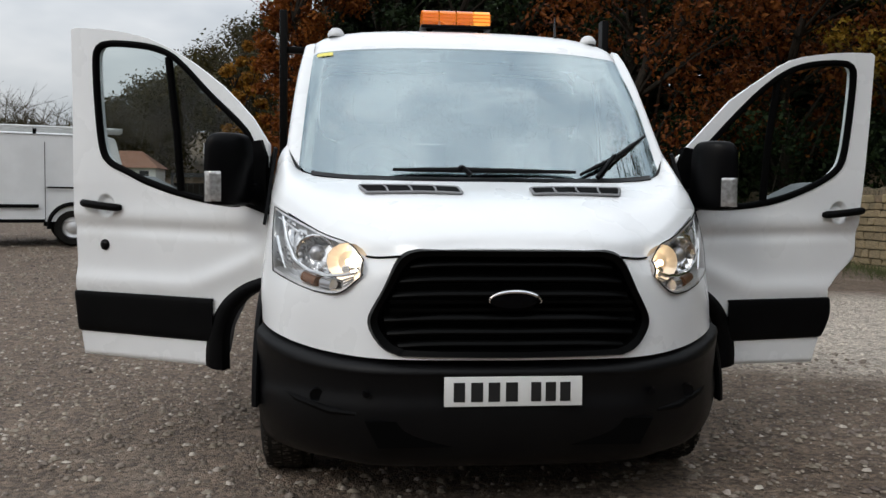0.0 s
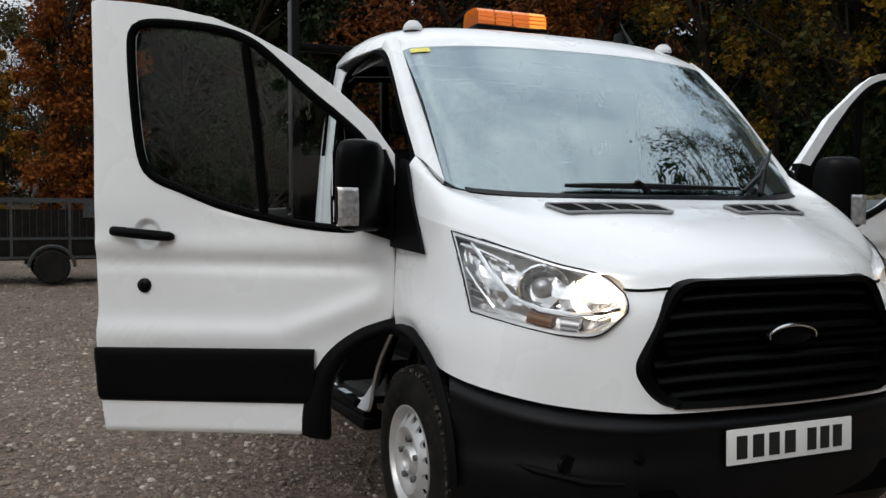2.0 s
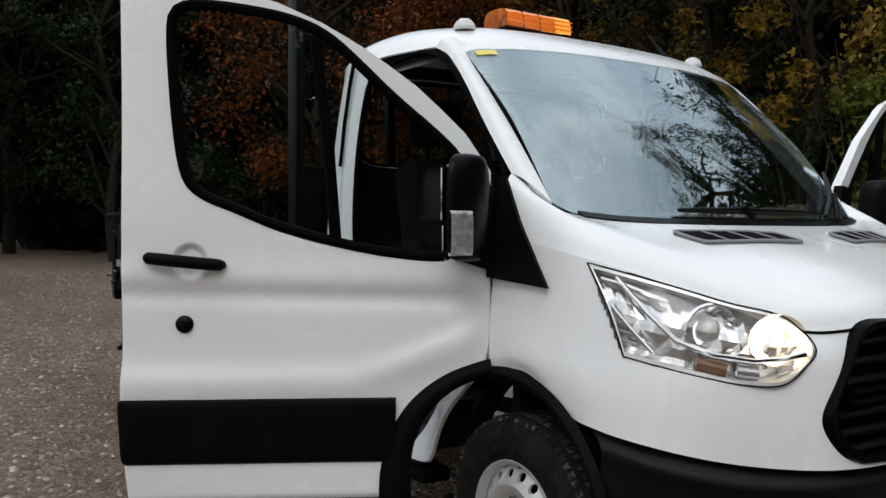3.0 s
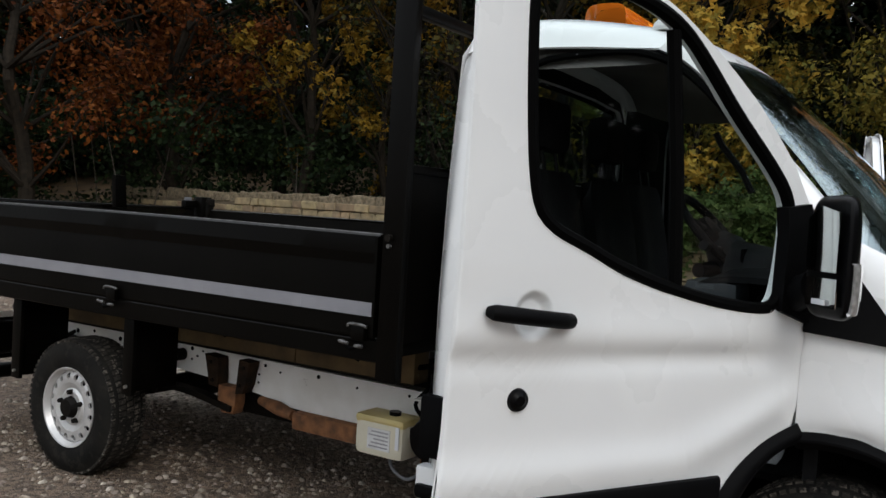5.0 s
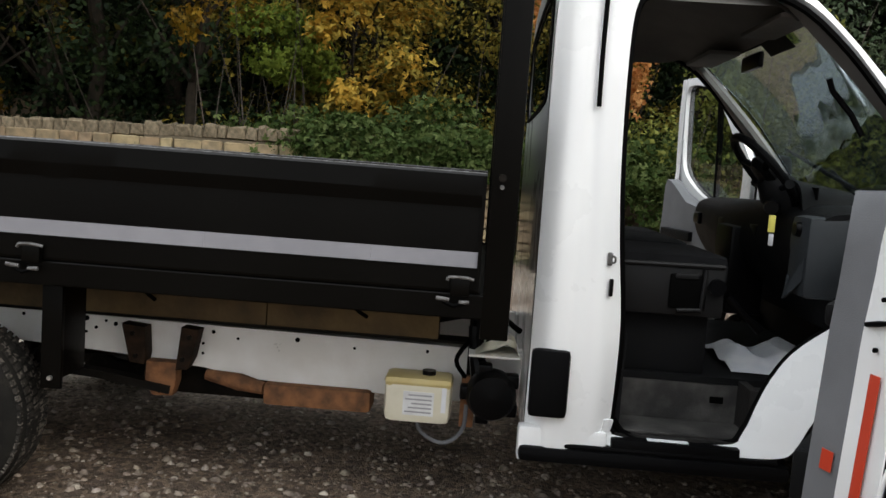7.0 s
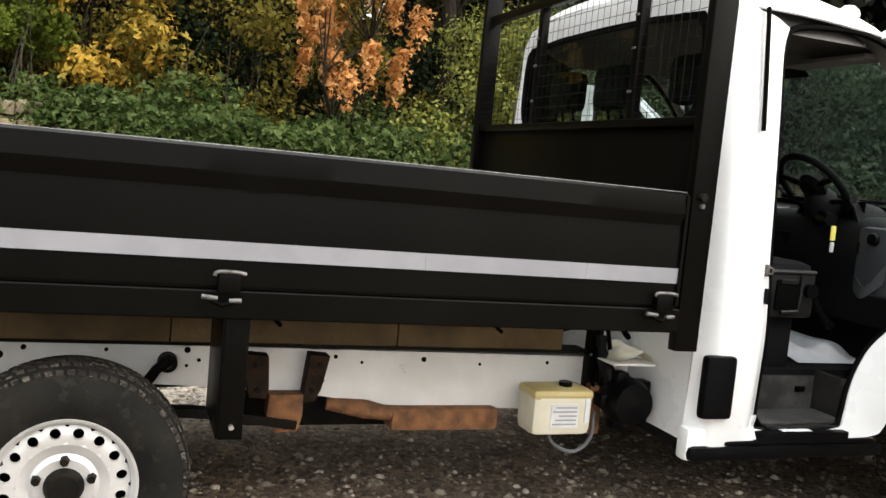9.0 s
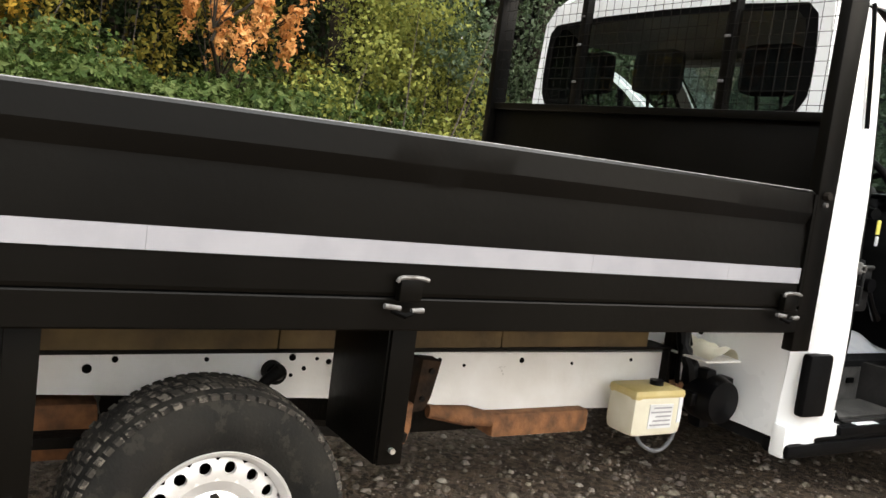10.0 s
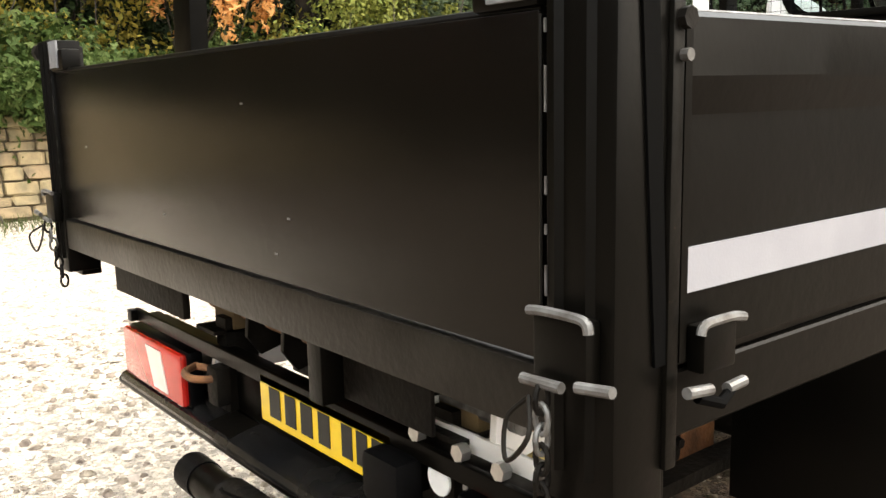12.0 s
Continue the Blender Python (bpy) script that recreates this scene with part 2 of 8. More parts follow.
def part(name, bm, material, parent=None, label="", sharp=32, smooth=True):
    """Link a bmesh as one mesh object under a thing or a part."""
    bmesh.ops.recalc_face_normals(bm, faces=bm.faces[:])
    lim = radians(sharp)
    for f in bm.faces:
        f.smooth = smooth
    for e in bm.edges:
        if len(e.link_faces) == 2 and e.calc_face_angle(0) > lim:
            e.smooth = False
    me = bpy.data.meshes.new(name)
    bm.to_mesh(me)
    bm.free()
    return mesh_obj(name, me, material, parent, label)


def thing(name, label, category, group="", at=(0, 0, 0)):
    ob = new(name)
    ob.empty_display_size = 0.2
    ob.location = at
    return tagged(ob, label, category, group)


def B():
    return bmesh.new()


def box(bm, x0, x1, y0, y1, z0, z1, bev=0.0, m=None):
    r = bmesh.ops.create_cube(bm, size=1.0)
    vs = r["verts"]
    for v in vs:
        v.co = Vector((x0 + (v.co.x + 0.5) * (x1 - x0), y0 + (v.co.y + 0.5) * (y1 - y0), z0 + (v.co.z + 0.5) * (z1 - z0)))
    if bev:
        es = list({e for v in vs for e in v.link_edges})
        out = bmesh.ops.bevel(bm, geom=es, offset=bev, segments=2, profile=0.6, affect="EDGES")
        vs = list({v for f in out["faces"] for v in f.verts} | {v for v in vs if v.is_valid})
    if m is not None:
        bmesh.ops.transform(bm, matrix=m, verts=vs)
    return bm


def prism(bm, pts, axis, a, b, bev=0.0):
    """Extrude a closed outline of two coordinates along axis x, y or z from a to b."""
    def co(p, k):
        return {"x": (k, p[0], p[1]), "y": (p[0], k, p[1]), "z": (p[0], p[1], k)}[axis]
    v0 = [bm.verts.new(co(p, a)) for p in pts]
    v1 = [bm.verts.new(co(p, b)) for p in pts]
    fs = [bm.faces.new(v0), bm.faces.new(v1[::-1])]
    for i in range(len(pts)):
        j = (i + 1) % len(pts)
        fs.append(bm.faces.new((v0[j], v0[i], v1[i], v1[j])))
    if bev:
        es = [e for e in fs[0].edges] + [e for e in fs[1].edges]
        bmesh.ops.bevel(bm, geom=es, offset=bev, segments=2, profile=0.6, affect="EDGES")
    return bm


def tube(bm, pts, r, seg=10, caps=True):
    """A round tube along a polyline; r is one radius or one for each point."""
    pts = [Vector(p) for p in pts]
    rs = r if isinstance(r, (list, tuple)) else [r] * len(pts)
    rings, ref = [], None
    for i, p in enumerate(pts):
        d = (pts[min(i + 1, len(pts) - 1)] - pts[max(i - 1, 0)]).normalized()
        if ref is None:
            ref = d.orthogonal().normalized()
        ref = (ref - d * ref.dot(d)).normalized()
        s = d.cross(ref)
        rings.append([bm.verts.new(p + rs[i] * (math.cos(2 * math.pi * k / seg) * ref + math.sin(2 * math.pi * k / seg) * s)) for k in range(seg)])
    for a, b in zip(rings, rings[1:]):
        for k in range(seg):
            bm.faces.new((a[k], a[(k + 1) % seg], b[(k + 1) % seg], b[k]))
    if caps:
        bm.faces.new(rings[0][::-1])
        bm.faces.new(rings[-1])
    return bm


def revolve(bm, prof, centre, axis="x", seg=48, flip=1):
    """Turn a profile of (along, radius) round an axis through centre."""
    c = Vector(centre)
    rings = []
    for a, r in prof:
        ring = []
        for k in range(seg):
            t = 2 * math.pi * k / seg
            p, q = r * math.cos(t), r * math.sin(t)
            off = {"x": (a * flip, p, q), "y": (p, a * flip, q), "z": (p, q, a * flip)}[axis]
            ring.append(bm.verts.new(c + Vector(off)))
        rings.append(ring)
    for a, b in zip(rings, rings[1:]):
        for k in range(seg):
            bm.faces.new((a[k], a[(k + 1) % seg], b[(k + 1) % seg], b[k]))
    return bm


def spline(pts, n):
    """n points on a smooth curve through the given points."""
    P = [Vector(p) for p in pts]
    if len(P) == 2:
        return [P[0].lerp(P[1], i / (n - 1)) for i in range(n)]
    out = []
    for i in range(n):
        t = i / (n - 1) * (len(P) - 1)
        k = min(int(t), len(P) - 2)
        f = t - k
        p1, p2 = P[k], P[k + 1]
        p0 = P[k - 1] if k else p1 * 2 - p2
        p3 = P[k + 2] if k + 2 < len(P) else p2 * 2 - p1
        out.append(0.5 * ((2 * p1) + (p2 - p0) * f + (2 * p0 - 5 * p1 + 4 * p2 - p3) * f * f + (3 * p1 - p0 - 3 * p2 + p3) * f ** 3))
    return out


def loft(bm, curves, nu, nv, mirror=False):
    """A smooth sheet through a list of curves; mirror adds its twin across the vehicle's middle."""
    rows = [spline(c, nu) for c in curves]
    cols = [spline([r[i] for r in rows], nv) for i in range(nu)]
    for s in ((1, -1) if mirror else (1,)):
        g = [[bm.verts.new((c.x * s, c.y, c.z)) for c in col] for col in cols]
        for i in range(nu - 1):
            for j in range(nv - 1):
                q = (g[i][j], g[i + 1][j], g[i + 1][j + 1], g[i][j + 1])
                bm.faces.new(q if s == 1 else q[::-1])
    if mirror:
        bmesh.ops.remove_doubles(bm, verts=bm.verts[:], dist=0.0008)
    return bm


def thicken(bm, d):
    """Give an open sheet thickness d, away from its normals."""
    bmesh.ops.recalc_face_normals(bm, faces=bm.faces[:])
    bmesh.ops.solidify(bm, geom=bm.faces[:], thickness=d)
    return bm


def surf_on(rows, nu, nv):
    """A function (u, v) in 0..1 that gives the point and the normal on a lofted sheet."""
    rs = [spline(c, nu) for c in rows]

    def at(u, v):
        i = min(max(u, 0), 1) * (nu - 1)
        k = min(int(i), nu - 2)
        col = [r[k].lerp(r[k + 1], i - k) for r in rs]
        t = spline(col, nv)
        j = min(max(v, 0), 1) * (nv - 1)
        q = min(int(j), nv - 2)
        return t[q].lerp(t[q + 1], j - q)
    return at


def ring_strip(bm, loop_a, loop_b, closed=True):
    va = [bm.verts.new(p) for p in loop_a]
    vb = [bm.verts.new(p) for p in loop_b]
    n = len(va)
    for i in range(n if closed else n - 1):
        j = (i + 1) % n
        bm.faces.new((va[i], va[j], vb[j], vb[i]))
    return va, vb


def bars(parent, material, x0, z0, width, height, place, count, rng):
    """Plain bars that stand in for characters on a plate or label; place maps (x, z) to the world."""
    pitch = width / count
    for i in range(count):
        bm = B()
        w = pitch * (0.62 + 0.12 * rng.random())
        a, b = x0 + i * pitch, x0 + i * pitch + w
        vs = [bm.verts.new(place(p, q, k)) for k in (0.0, 0.003) for p, q in ((a, z0), (b, z0), (b, z0 + height), (a, z0 + height))]
        for f in ((0, 1, 2, 3), (7, 6, 5, 4), (0, 4, 5, 1), (1, 5, 6, 2), (2, 6, 7, 3), (3, 7, 4, 0)):
            bm.faces.new([vs[k] for k in f])
        part("bar", bm, material, parent)


# ---- the tipper truck ----
truck = thing("tipper_truck", "white tipper truck with dark dropside bed and both cab doors open", "truck")


def gy(x, z):
    return 0.22 * x * x + 0.06 * (z - 0.78)


# lines of the front bodywork, for one half, from the middle to the door seam
C0 = [(0, gy(0, .63), .632), (.25, gy(.25, .63), .632), (.45, gy(.45, .63) - .002, .632), (.60, .10, .636), (.76, .215, .652), (.89, .35, .682), (.962, .50, .712), (.975, .64, .745), (.98, .80, .838), (.985, .985, .832)]
C1 = [(0, gy(0, .79), .79), (.25, gy(.25, .79), .79), (.46, gy(.46, .79), .79), (.62, .115, .79), (.775, .23, .80), (.90, .385, .82), (.968, .54, .84), (.988, .67, .86), (.995, .81, .89), (.99, .985, .89)]
C2 = [(0, gy(0, .92), .92), (.25, gy(.25, .92), .92), (.455, gy(.455, .92), .92), (.605, .125, .92), (.765, .245, .93), (.898, .43, .95), (.952, .57, .97), (.972, .69, .99), (.982, .82, 1.01), (.985, .985, 1.02)]
C3 = [(0, gy(0, 1.04), 1.045), (.25, gy(.25, 1.03), 1.04), (.42, gy(.42, 1.0) + .012, 1.012), (.565, .152, 1.012), (.735, .318, 1.10), (.872, .505, 1.172), (.928, .615, 1.205), (.947, .71, 1.225), (.957, .83, 1.25), (.965, .985, 1.28)]
H1 = [(0, .085, 1.115), (.25, .088, 1.11), (.43, .12, 1.088), (.56, .20, 1.09), (.715, .36, 1.158), (.845, .53, 1.225), (.90, .63, 1.262), (.925, .73, 1.29), (.94, .85, 1.325), (.95, .985, 1.365)]
H2 = [(0, .30, 1.215), (.25, .305, 1.213), (.42, .33, 1.205), (.56, .385, 1.205), (.69, .485, 1.235), (.805, .61, 1.285), (.865, .70, 1.32), (.895, .79, 1.36), (.915, .89, 1.40), (.93, .985, 1.43)]
W0 = [(0, .645, 1.308), (.25, .652, 1.308), (.42, .67, 1.310), (.56, .70, 1.314), (.69, .745, 1.322), (.79, .79, 1.335), (.845, .845, 1.358), (.868, .89, 1.398), (.885, .935, 1.44), (.90, .985, 1.475)]

HEAD_TOP = [(.922, .60, 1.190), (.872, .495, 1.163), (.79, .375, 1.125), (.70, .262, 1.084), (.605, .164, 1.052), (.556, .112, .995)]
HEAD_BOT = [(.918, .455, .928), (.870, .375, .908), (.800, .275, .884), (.72, .19, .866), (.640, .122, .872), (.560, .094, .938)]


def in_poly(p, poly):
    hit, n = False, len(poly)
    for i in range(n):
        (x0, y0), (x1, y1) = poly[i], poly[(i + 1) % n]
        if (y0 > p[1]) != (y1 > p[1]) and p[0] < (x1 - x0) * (p[1] - y0) / (y1 - y0) + x0:
            hit = not hit
    return hit


GR_HALF = [(0, 1.035), (.30, 1.034), (.365, 1.029), (.405, 1.012), (.436, .975), (.480, .885), (.518, .812), (.529, .778), (.525, .745), (.502, .702), (.470, .669), (.43, .653), (.38, .647), (0, .645)]
GR_HALF = [(p.x, p.y) for p in spline([(x, z, 0) for x, z in GR_HALF], 56)]
GR_HALF[0], GR_HALF[-1] = (0, 1.035), (0, .645)
GR_POLY = GR_HALF + [(-x, z) for x, z in GR_HALF[-2:0:-1]]
HEAD_POLY = [(p[0], p[2]) for p in HEAD_TOP] + [(p[0], p[2]) for p in HEAD_BOT[::-1]]

bm = loft(B(), [C0, C1, C2, C3], 170, 44, mirror=True)
kill = []
for f in bm.faces:
    c = f.calc_center_median()
    if in_poly((c.x, c.z), GR_POLY) and c.y < 0.3 or in_poly((abs(c.x), c.z), HEAD_POLY):
        kill.append(f)
bmesh.ops.delete(bm, geom=kill, context="FACES")
part("front_panel", thicken(bm, 0.006), PAINT, truck, "white front wings and nose panel")
part("bonnet", thicken(loft(B(), [C3, H1, H2, W0], 60, 24, mirror=True), 0.006), PAINT, truck, "white bonnet")
# shut lines of the bonnet beside the grille
seam = [p for p in spline(C3, 170) if .40 < p.x < .553]
for s in (-1, 1):
    part("shut_line", tube(B(), [(s * p.x, p.y - .003, p.z) for p in seam], 0.0045, 6), SEAL, truck)

# windscreen with black border, pillars and roof
WS_B = [(0, .655, 1.312), (.3, .665, 1.313), (.55, .705, 1.318), (.72, .755, 1.33), (.80, .80, 1.345), (.838, .85, 1.375)]
WS_T = [(0, 1.300, 1.995), (.3, 1.305, 1.993), (.55, 1.33, 1.985), (.70, 1.36, 1.975), (.765, 1.38, 1.968), (.795, 1.40, 1.958)]
WS_M = [tuple((Vector(a).lerp(Vector(b), .5) + Vector((0, -.022, .024)))) for a, b in zip(WS_B, WS_T)]
part("windscreen", thicken(loft(B(), [WS_B, WS_M, WS_T], 24, 16, mirror=True), 0.005), WSGLASS, truck, "clear windscreen reflecting grey sky").visible_shadow = False
bm = B()
wat = surf_on([WS_B, WS_M, WS_T], 24, 16)
for s in (1, -1):
    inner = [wat(u, v) for u, v in [(i / 20 * .955, .035) for i in range(21)] + [(.955, .035 + j / 12 * .935) for j in range(13)] + [(.955 - i / 20 * .955, .97) for i in range(21)]]
    outer = [wat(u, v) for u, v in [(i / 20, 0) for i in range(21)] + [(1, j / 12) for j in range(13)] + [(1 - i / 20, 1) for i in range(21)]]
    off = Vector((0, .006, -.006))
    ring_strip(bm, [Vector((p.x * s, p.y, p.z)) + off for p in inner], [Vector((p.x * s, p.y, p.z)) + off for p in outer], closed=False)
part("windscreen_border", bm, SEAL, truck, "black printed windscreen border")
PIL_O = [(.90, .985, 1.475), (.895, 1.05, 1.545), (.885, 1.17, 1.68), (.870, 1.30, 1.83), (.855, 1.42, 1.94), (.85, 1.52, 1.99)]
PIL_I = [(.838, .85, 1.375), (.83, .95, 1.49), (.82, 1.08, 1.635), (.81, 1.22, 1.78), (.795, 1.40, 1.958), (.79, 1.47, 2.03)]
PIL_M = [tuple(Vector(a).lerp(Vector(b), .45) + Vector((.012, -.006, .014))) for a, b in zip(PIL_O, PIL_I)]
def sided(curves, s):
    return [[(s * x, y, z) for x, y, z in c] for c in curves]


for s in (-1, 1):
    part("windscreen_pillar", thicken(loft(B(), sided([PIL_O, PIL_M, PIL_I], s), 26, 8), 0.02), PAINT, truck)
PIL_IN = [tuple(Vector(p) + Vector((-.05, .05, -.03))) for p in PIL_I]
for s in (-1, 1):
    part("pillar_lining", loft(B(), sided([[tuple(Vector(p) + Vector((-.025, .02, -.01))) for p in PIL_O], PIL_IN, [tuple(Vector(p) + Vector((-.004, .012, -.012))) for p in PIL_I]], s), 20, 8), LINING, truck, "grey pillar lining")
R_0 = WS_T
R_1 = [(0, 1.40, 2.062), (.3, 1.405, 2.06), (.55, 1.42, 2.05), (.70, 1.44, 2.032), (.765, 1.45, 2.018), (.79, 1.47, 2.005)]
R_2 = [(0, 1.60, 2.135), (.3, 1.60, 2.132), (.55, 1.60, 2.118), (.71, 1.60, 2.09), (.79, 1.58, 2.05), (.845, 1.55, 1.995)]
R_3 = [(0, 1.95, 2.190), (.3, 1.95, 2.187), (.55, 1.95, 2.172), (.71, 1.93, 2.14), (.80, 1.90, 2.09), (.862, 1.86, 2.01)]
R_4 = [(0, 2.22, 2.190), (.3, 2.22, 2.187), (.55, 2.22, 2.172), (.71, 2.22, 2.14), (.80, 2.22, 2.09), (.865, 2.21, 2.01)]
R_5 = [(0, 2.285, 2.13), (.3, 2.285, 2.13), (.55, 2.285, 2.12), (.71, 2.28, 2.09), (.79, 2.275, 2.05), (.845, 2.265, 1.99)]
part("roof", thicken(loft(B(), [R_0, R_1, R_2, R_3, R_4, R_5], 40, 40, mirror=True), 0.008), PAINT, truck, "white cab roof")
part("roof_lining", loft(B(), [[(x * .97, y + .05, z - .05) for x, y, z in c] for c in (R_0, R_1, R_2)] + [[(x * .97, y - .03, z - .07) for x, y, z in c] for c in (R_3, R_4)], 20, 20, mirror=True), LINING, truck, "grey roof lining")

# rear quarter of the cab: the post behind each door and the back wall
Q_F = [(.924, 1.992, .42), (.926, 1.984, .65), (.930, 1.986, .85), (.934, 2.010, 1.08), (.938, 2.030, 1.33), (.918, 2.035, 1.62), (.885, 2.026, 1.86), (.868, 2.00, 1.955)]
Q_G = [(.966, 2.115, .39), (.972, 2.115, .65), (.974, 2.115, .85), (.967, 2.12, 1.08), (.952, 2.13, 1.33), (.926, 2.135, 1.62), (.892, 2.13, 1.86), (.870, 2.12, 1.995)]
Q_H = [(.972, 2.165, .38), (.982, 2.165, .65), (.984, 2.165, .85), (.976, 2.165, 1.08), (.960, 2.17, 1.33), (.932, 2.17, 1.62), (.896, 2.17, 1.86), (.870, 2.165, 2.005)]
Q_M = [(.960, 2.045, .40), (.968, 2.045, .65), (.970, 2.052, .85), (.966, 2.066, 1.08), (.955, 2.088, 1.33), (.930, 2.10, 1.62), (.896, 2.09, 1.86), (.872, 2.07, 1.985)]
Q_R = [(.962, 2.225, .37), (.972, 2.225, .65), (.974, 2.225, .85), (.968, 2.225, 1.08), (.953, 2.225, 1.33), (.925, 2.225, 1.62), (.89, 2.225, 1.86), (.865, 2.215, 2.01)]
Q_C = [(.885, 2.282, .36), (.905, 2.282, .65), (.908, 2.282, .85), (.905, 2.282, 1.08), (.895, 2.282, 1.33), (.872, 2.282, 1.62), (.852, 2.28, 1.86), (.835, 2.268, 2.0)]
for s in (-1, 1):
    part("rear_quarter_panel", thicken(loft(B(), sided([Q_F, Q_M, Q_G, Q_H, Q_R, Q_C], s), 40, 50), 0.012), PAINT, truck, "white panel behind the cab doors")
    bm = box(B(), *sorted((s * .90, s * .965)), 2.00, 2.305, .338, .46, 0.014)
    part("rear_quarter_foot", bm, PAINT, truck)
WIN_H = [(.0, 1.575), (.40, 1.575), (.690, 1.582), (.752, 1.603), (.785, 1.655), (.793, 1.74), (.786, 1.87), (.774, 1.945), (.730, 1.985), (.40, 2.005), (.0, 2.01)]
OUT_H = [(.0, .40), (.50, .40), (.90, .40), (.905, .70), (.905, 1.08), (.885, 1.50), (.862, 1.75), (.838, 2.0), (.76, 2.085), (.45, 2.12), (.0, 2.13)]
WIN = WIN_H + [(-x, z) for x, z in WIN_H[-2:0:-1]]
OUT = OUT_H + [(-x, z) for x, z in OUT_H[-2:0:-1]]
bm = B()
for y in (2.272, 2.286):
    ring_strip(bm, [Vector((x, y, z)) for x, z in WIN], [Vector((x, y, z)) for x, z in OUT])
ring_strip(bm, [Vector((x, 2.272, z)) for x, z in WIN], [Vector((x, 2.286, z)) for x, z in WIN])
bmesh.ops.remove_doubles(bm, verts=bm.verts[:], dist=.0005)
back = part("cab_back_wall", bm, PAINT, truck, "white back wall of the cab")
bm = B()
ring_strip(bm, [Vector((x * .955, 2.291, 1.75 + (z - 1.75) * .92)) for x, z in WIN], [Vector((x * 1.015, 2.291, 1.75 + (z - 1.75) * 1.03)) for x, z in WIN])
part("window_seal", thicken(bm, .006), SEAL, back)
bm = B()
prism(bm, [(x * .985, 1.75 + (z - 1.75) * .98) for x, z in WIN], "y", 2.277, 2.281)
part("rear_window", bm, TINTED, back, "clear rear cab window").visible_shadow = False
# grooves and gutter on the rear quarter
for s in (-1, 1):
    part("drip_gutter", tube(B(), [(s * .946, 2.124, 1.560), (s * .925, 2.124, 1.75), (s * .899, 2.120, 1.93), (s * .884, 2.117, 2.01)], 0.0085, 6), SEAL, truck, "black gutter strip")
    st_ = part("door_striker", box(B(), *sorted((s * .950, s * .972)), 2.036, 2.052, 1.034, 1.078, .004), BARE, truck, "zinc door striker")
    part("striker_loop", tube(B(), spline([(s * .970, 2.042, 1.045), (s * .978, 2.030, 1.047), (s * .978, 2.030, 1.064), (s * .970, 2.042, 1.066)], 12), .004, 6), BARE, st_)
    part("striker_guide", box(B(), *sorted((s * .955, s * .976)), 2.026, 2.040, .930, .990, .006), PLASTIC_S, st_)
    bm = box(B(), *sorted((s * .955, s * 1.002)), 2.148, 2.280, .502, .738, 0.02)
    part("side_moulding", bm, PLASTIC, truck, "black plastic side moulding")
    # seal round the door opening
    loop = [(.912, 1.985, .50), (.914, 1.976, .66), (.918, 1.978, .85), (.922, 2.003, 1.08), (.925, 2.024, 1.33), (.905, 2.03, 1.62), (.872, 2.02, 1.86), (.85, 1.97, 1.955), (.842, 1.80, 1.985), (.84, 1.60, 1.985), (.85, 1.45, 1.93), (.865, 1.30, 1.80), (.88, 1.17, 1.65), (.89, 1.03, 1.48), (.93, 1.015, 1.20), (.915, 1.04, .985), (.856, 1.19, .905), (.836, 1.35, .780), (.840, 1.43, .672), (.858, 1.482, .57), (.892, 1.53, .485), (.914, 1.60, .440), (.914, 1.90, .436)]
    part("door_seal", tube(B(), spline([(s * x, y, z) for x, y, z in loop + loop[:1]], 70), 0.013, 6, caps=False), SEAL, truck, "black rubber door seal")

for s in (-1, 1):
    bm = B()
    tri = [(.972, .708, 1.106), (.992, .984, 1.128), (.985, .984, 1.30), (.948, .984, 1.462), (.938, .955, 1.455), (.955, .86, 1.305)]
    bm.faces.new([bm.verts.new((s * x, y, z)) for x, y, z in tri])
    part("mirror_corner", thicken(bm, .014), PLASTIC, truck, "black corner cover below the windscreen pillar")
    inner = [(.922, 1.985, .50), (.922, 1.96, .436), (.925, 1.60, .436), (.902, 1.53, .482), (.868, 1.482, .57), (.850, 1.43, .672), (.846, 1.35, .780), (.866, 1.19, .905), (.925, 1.04, .985)]
    outer_ = [(.940, 2.02, .50), (.945, 1.99, .405), (.950, 1.58, .405), (.952, 1.42, .415), (.952, 1.365, .45), (.955, 1.31, .56), (.957, 1.23, .66), (.957, 1.11, .765), (.954, 1.005, .86)]
    part("door_aperture", thicken(loft(B(), [[(s * x, y, z) for x, y, z in inner], [(s * x, y, z) for x, y, z in outer_]], 30, 4), .012), PAINT, truck, "white flange round the door opening")
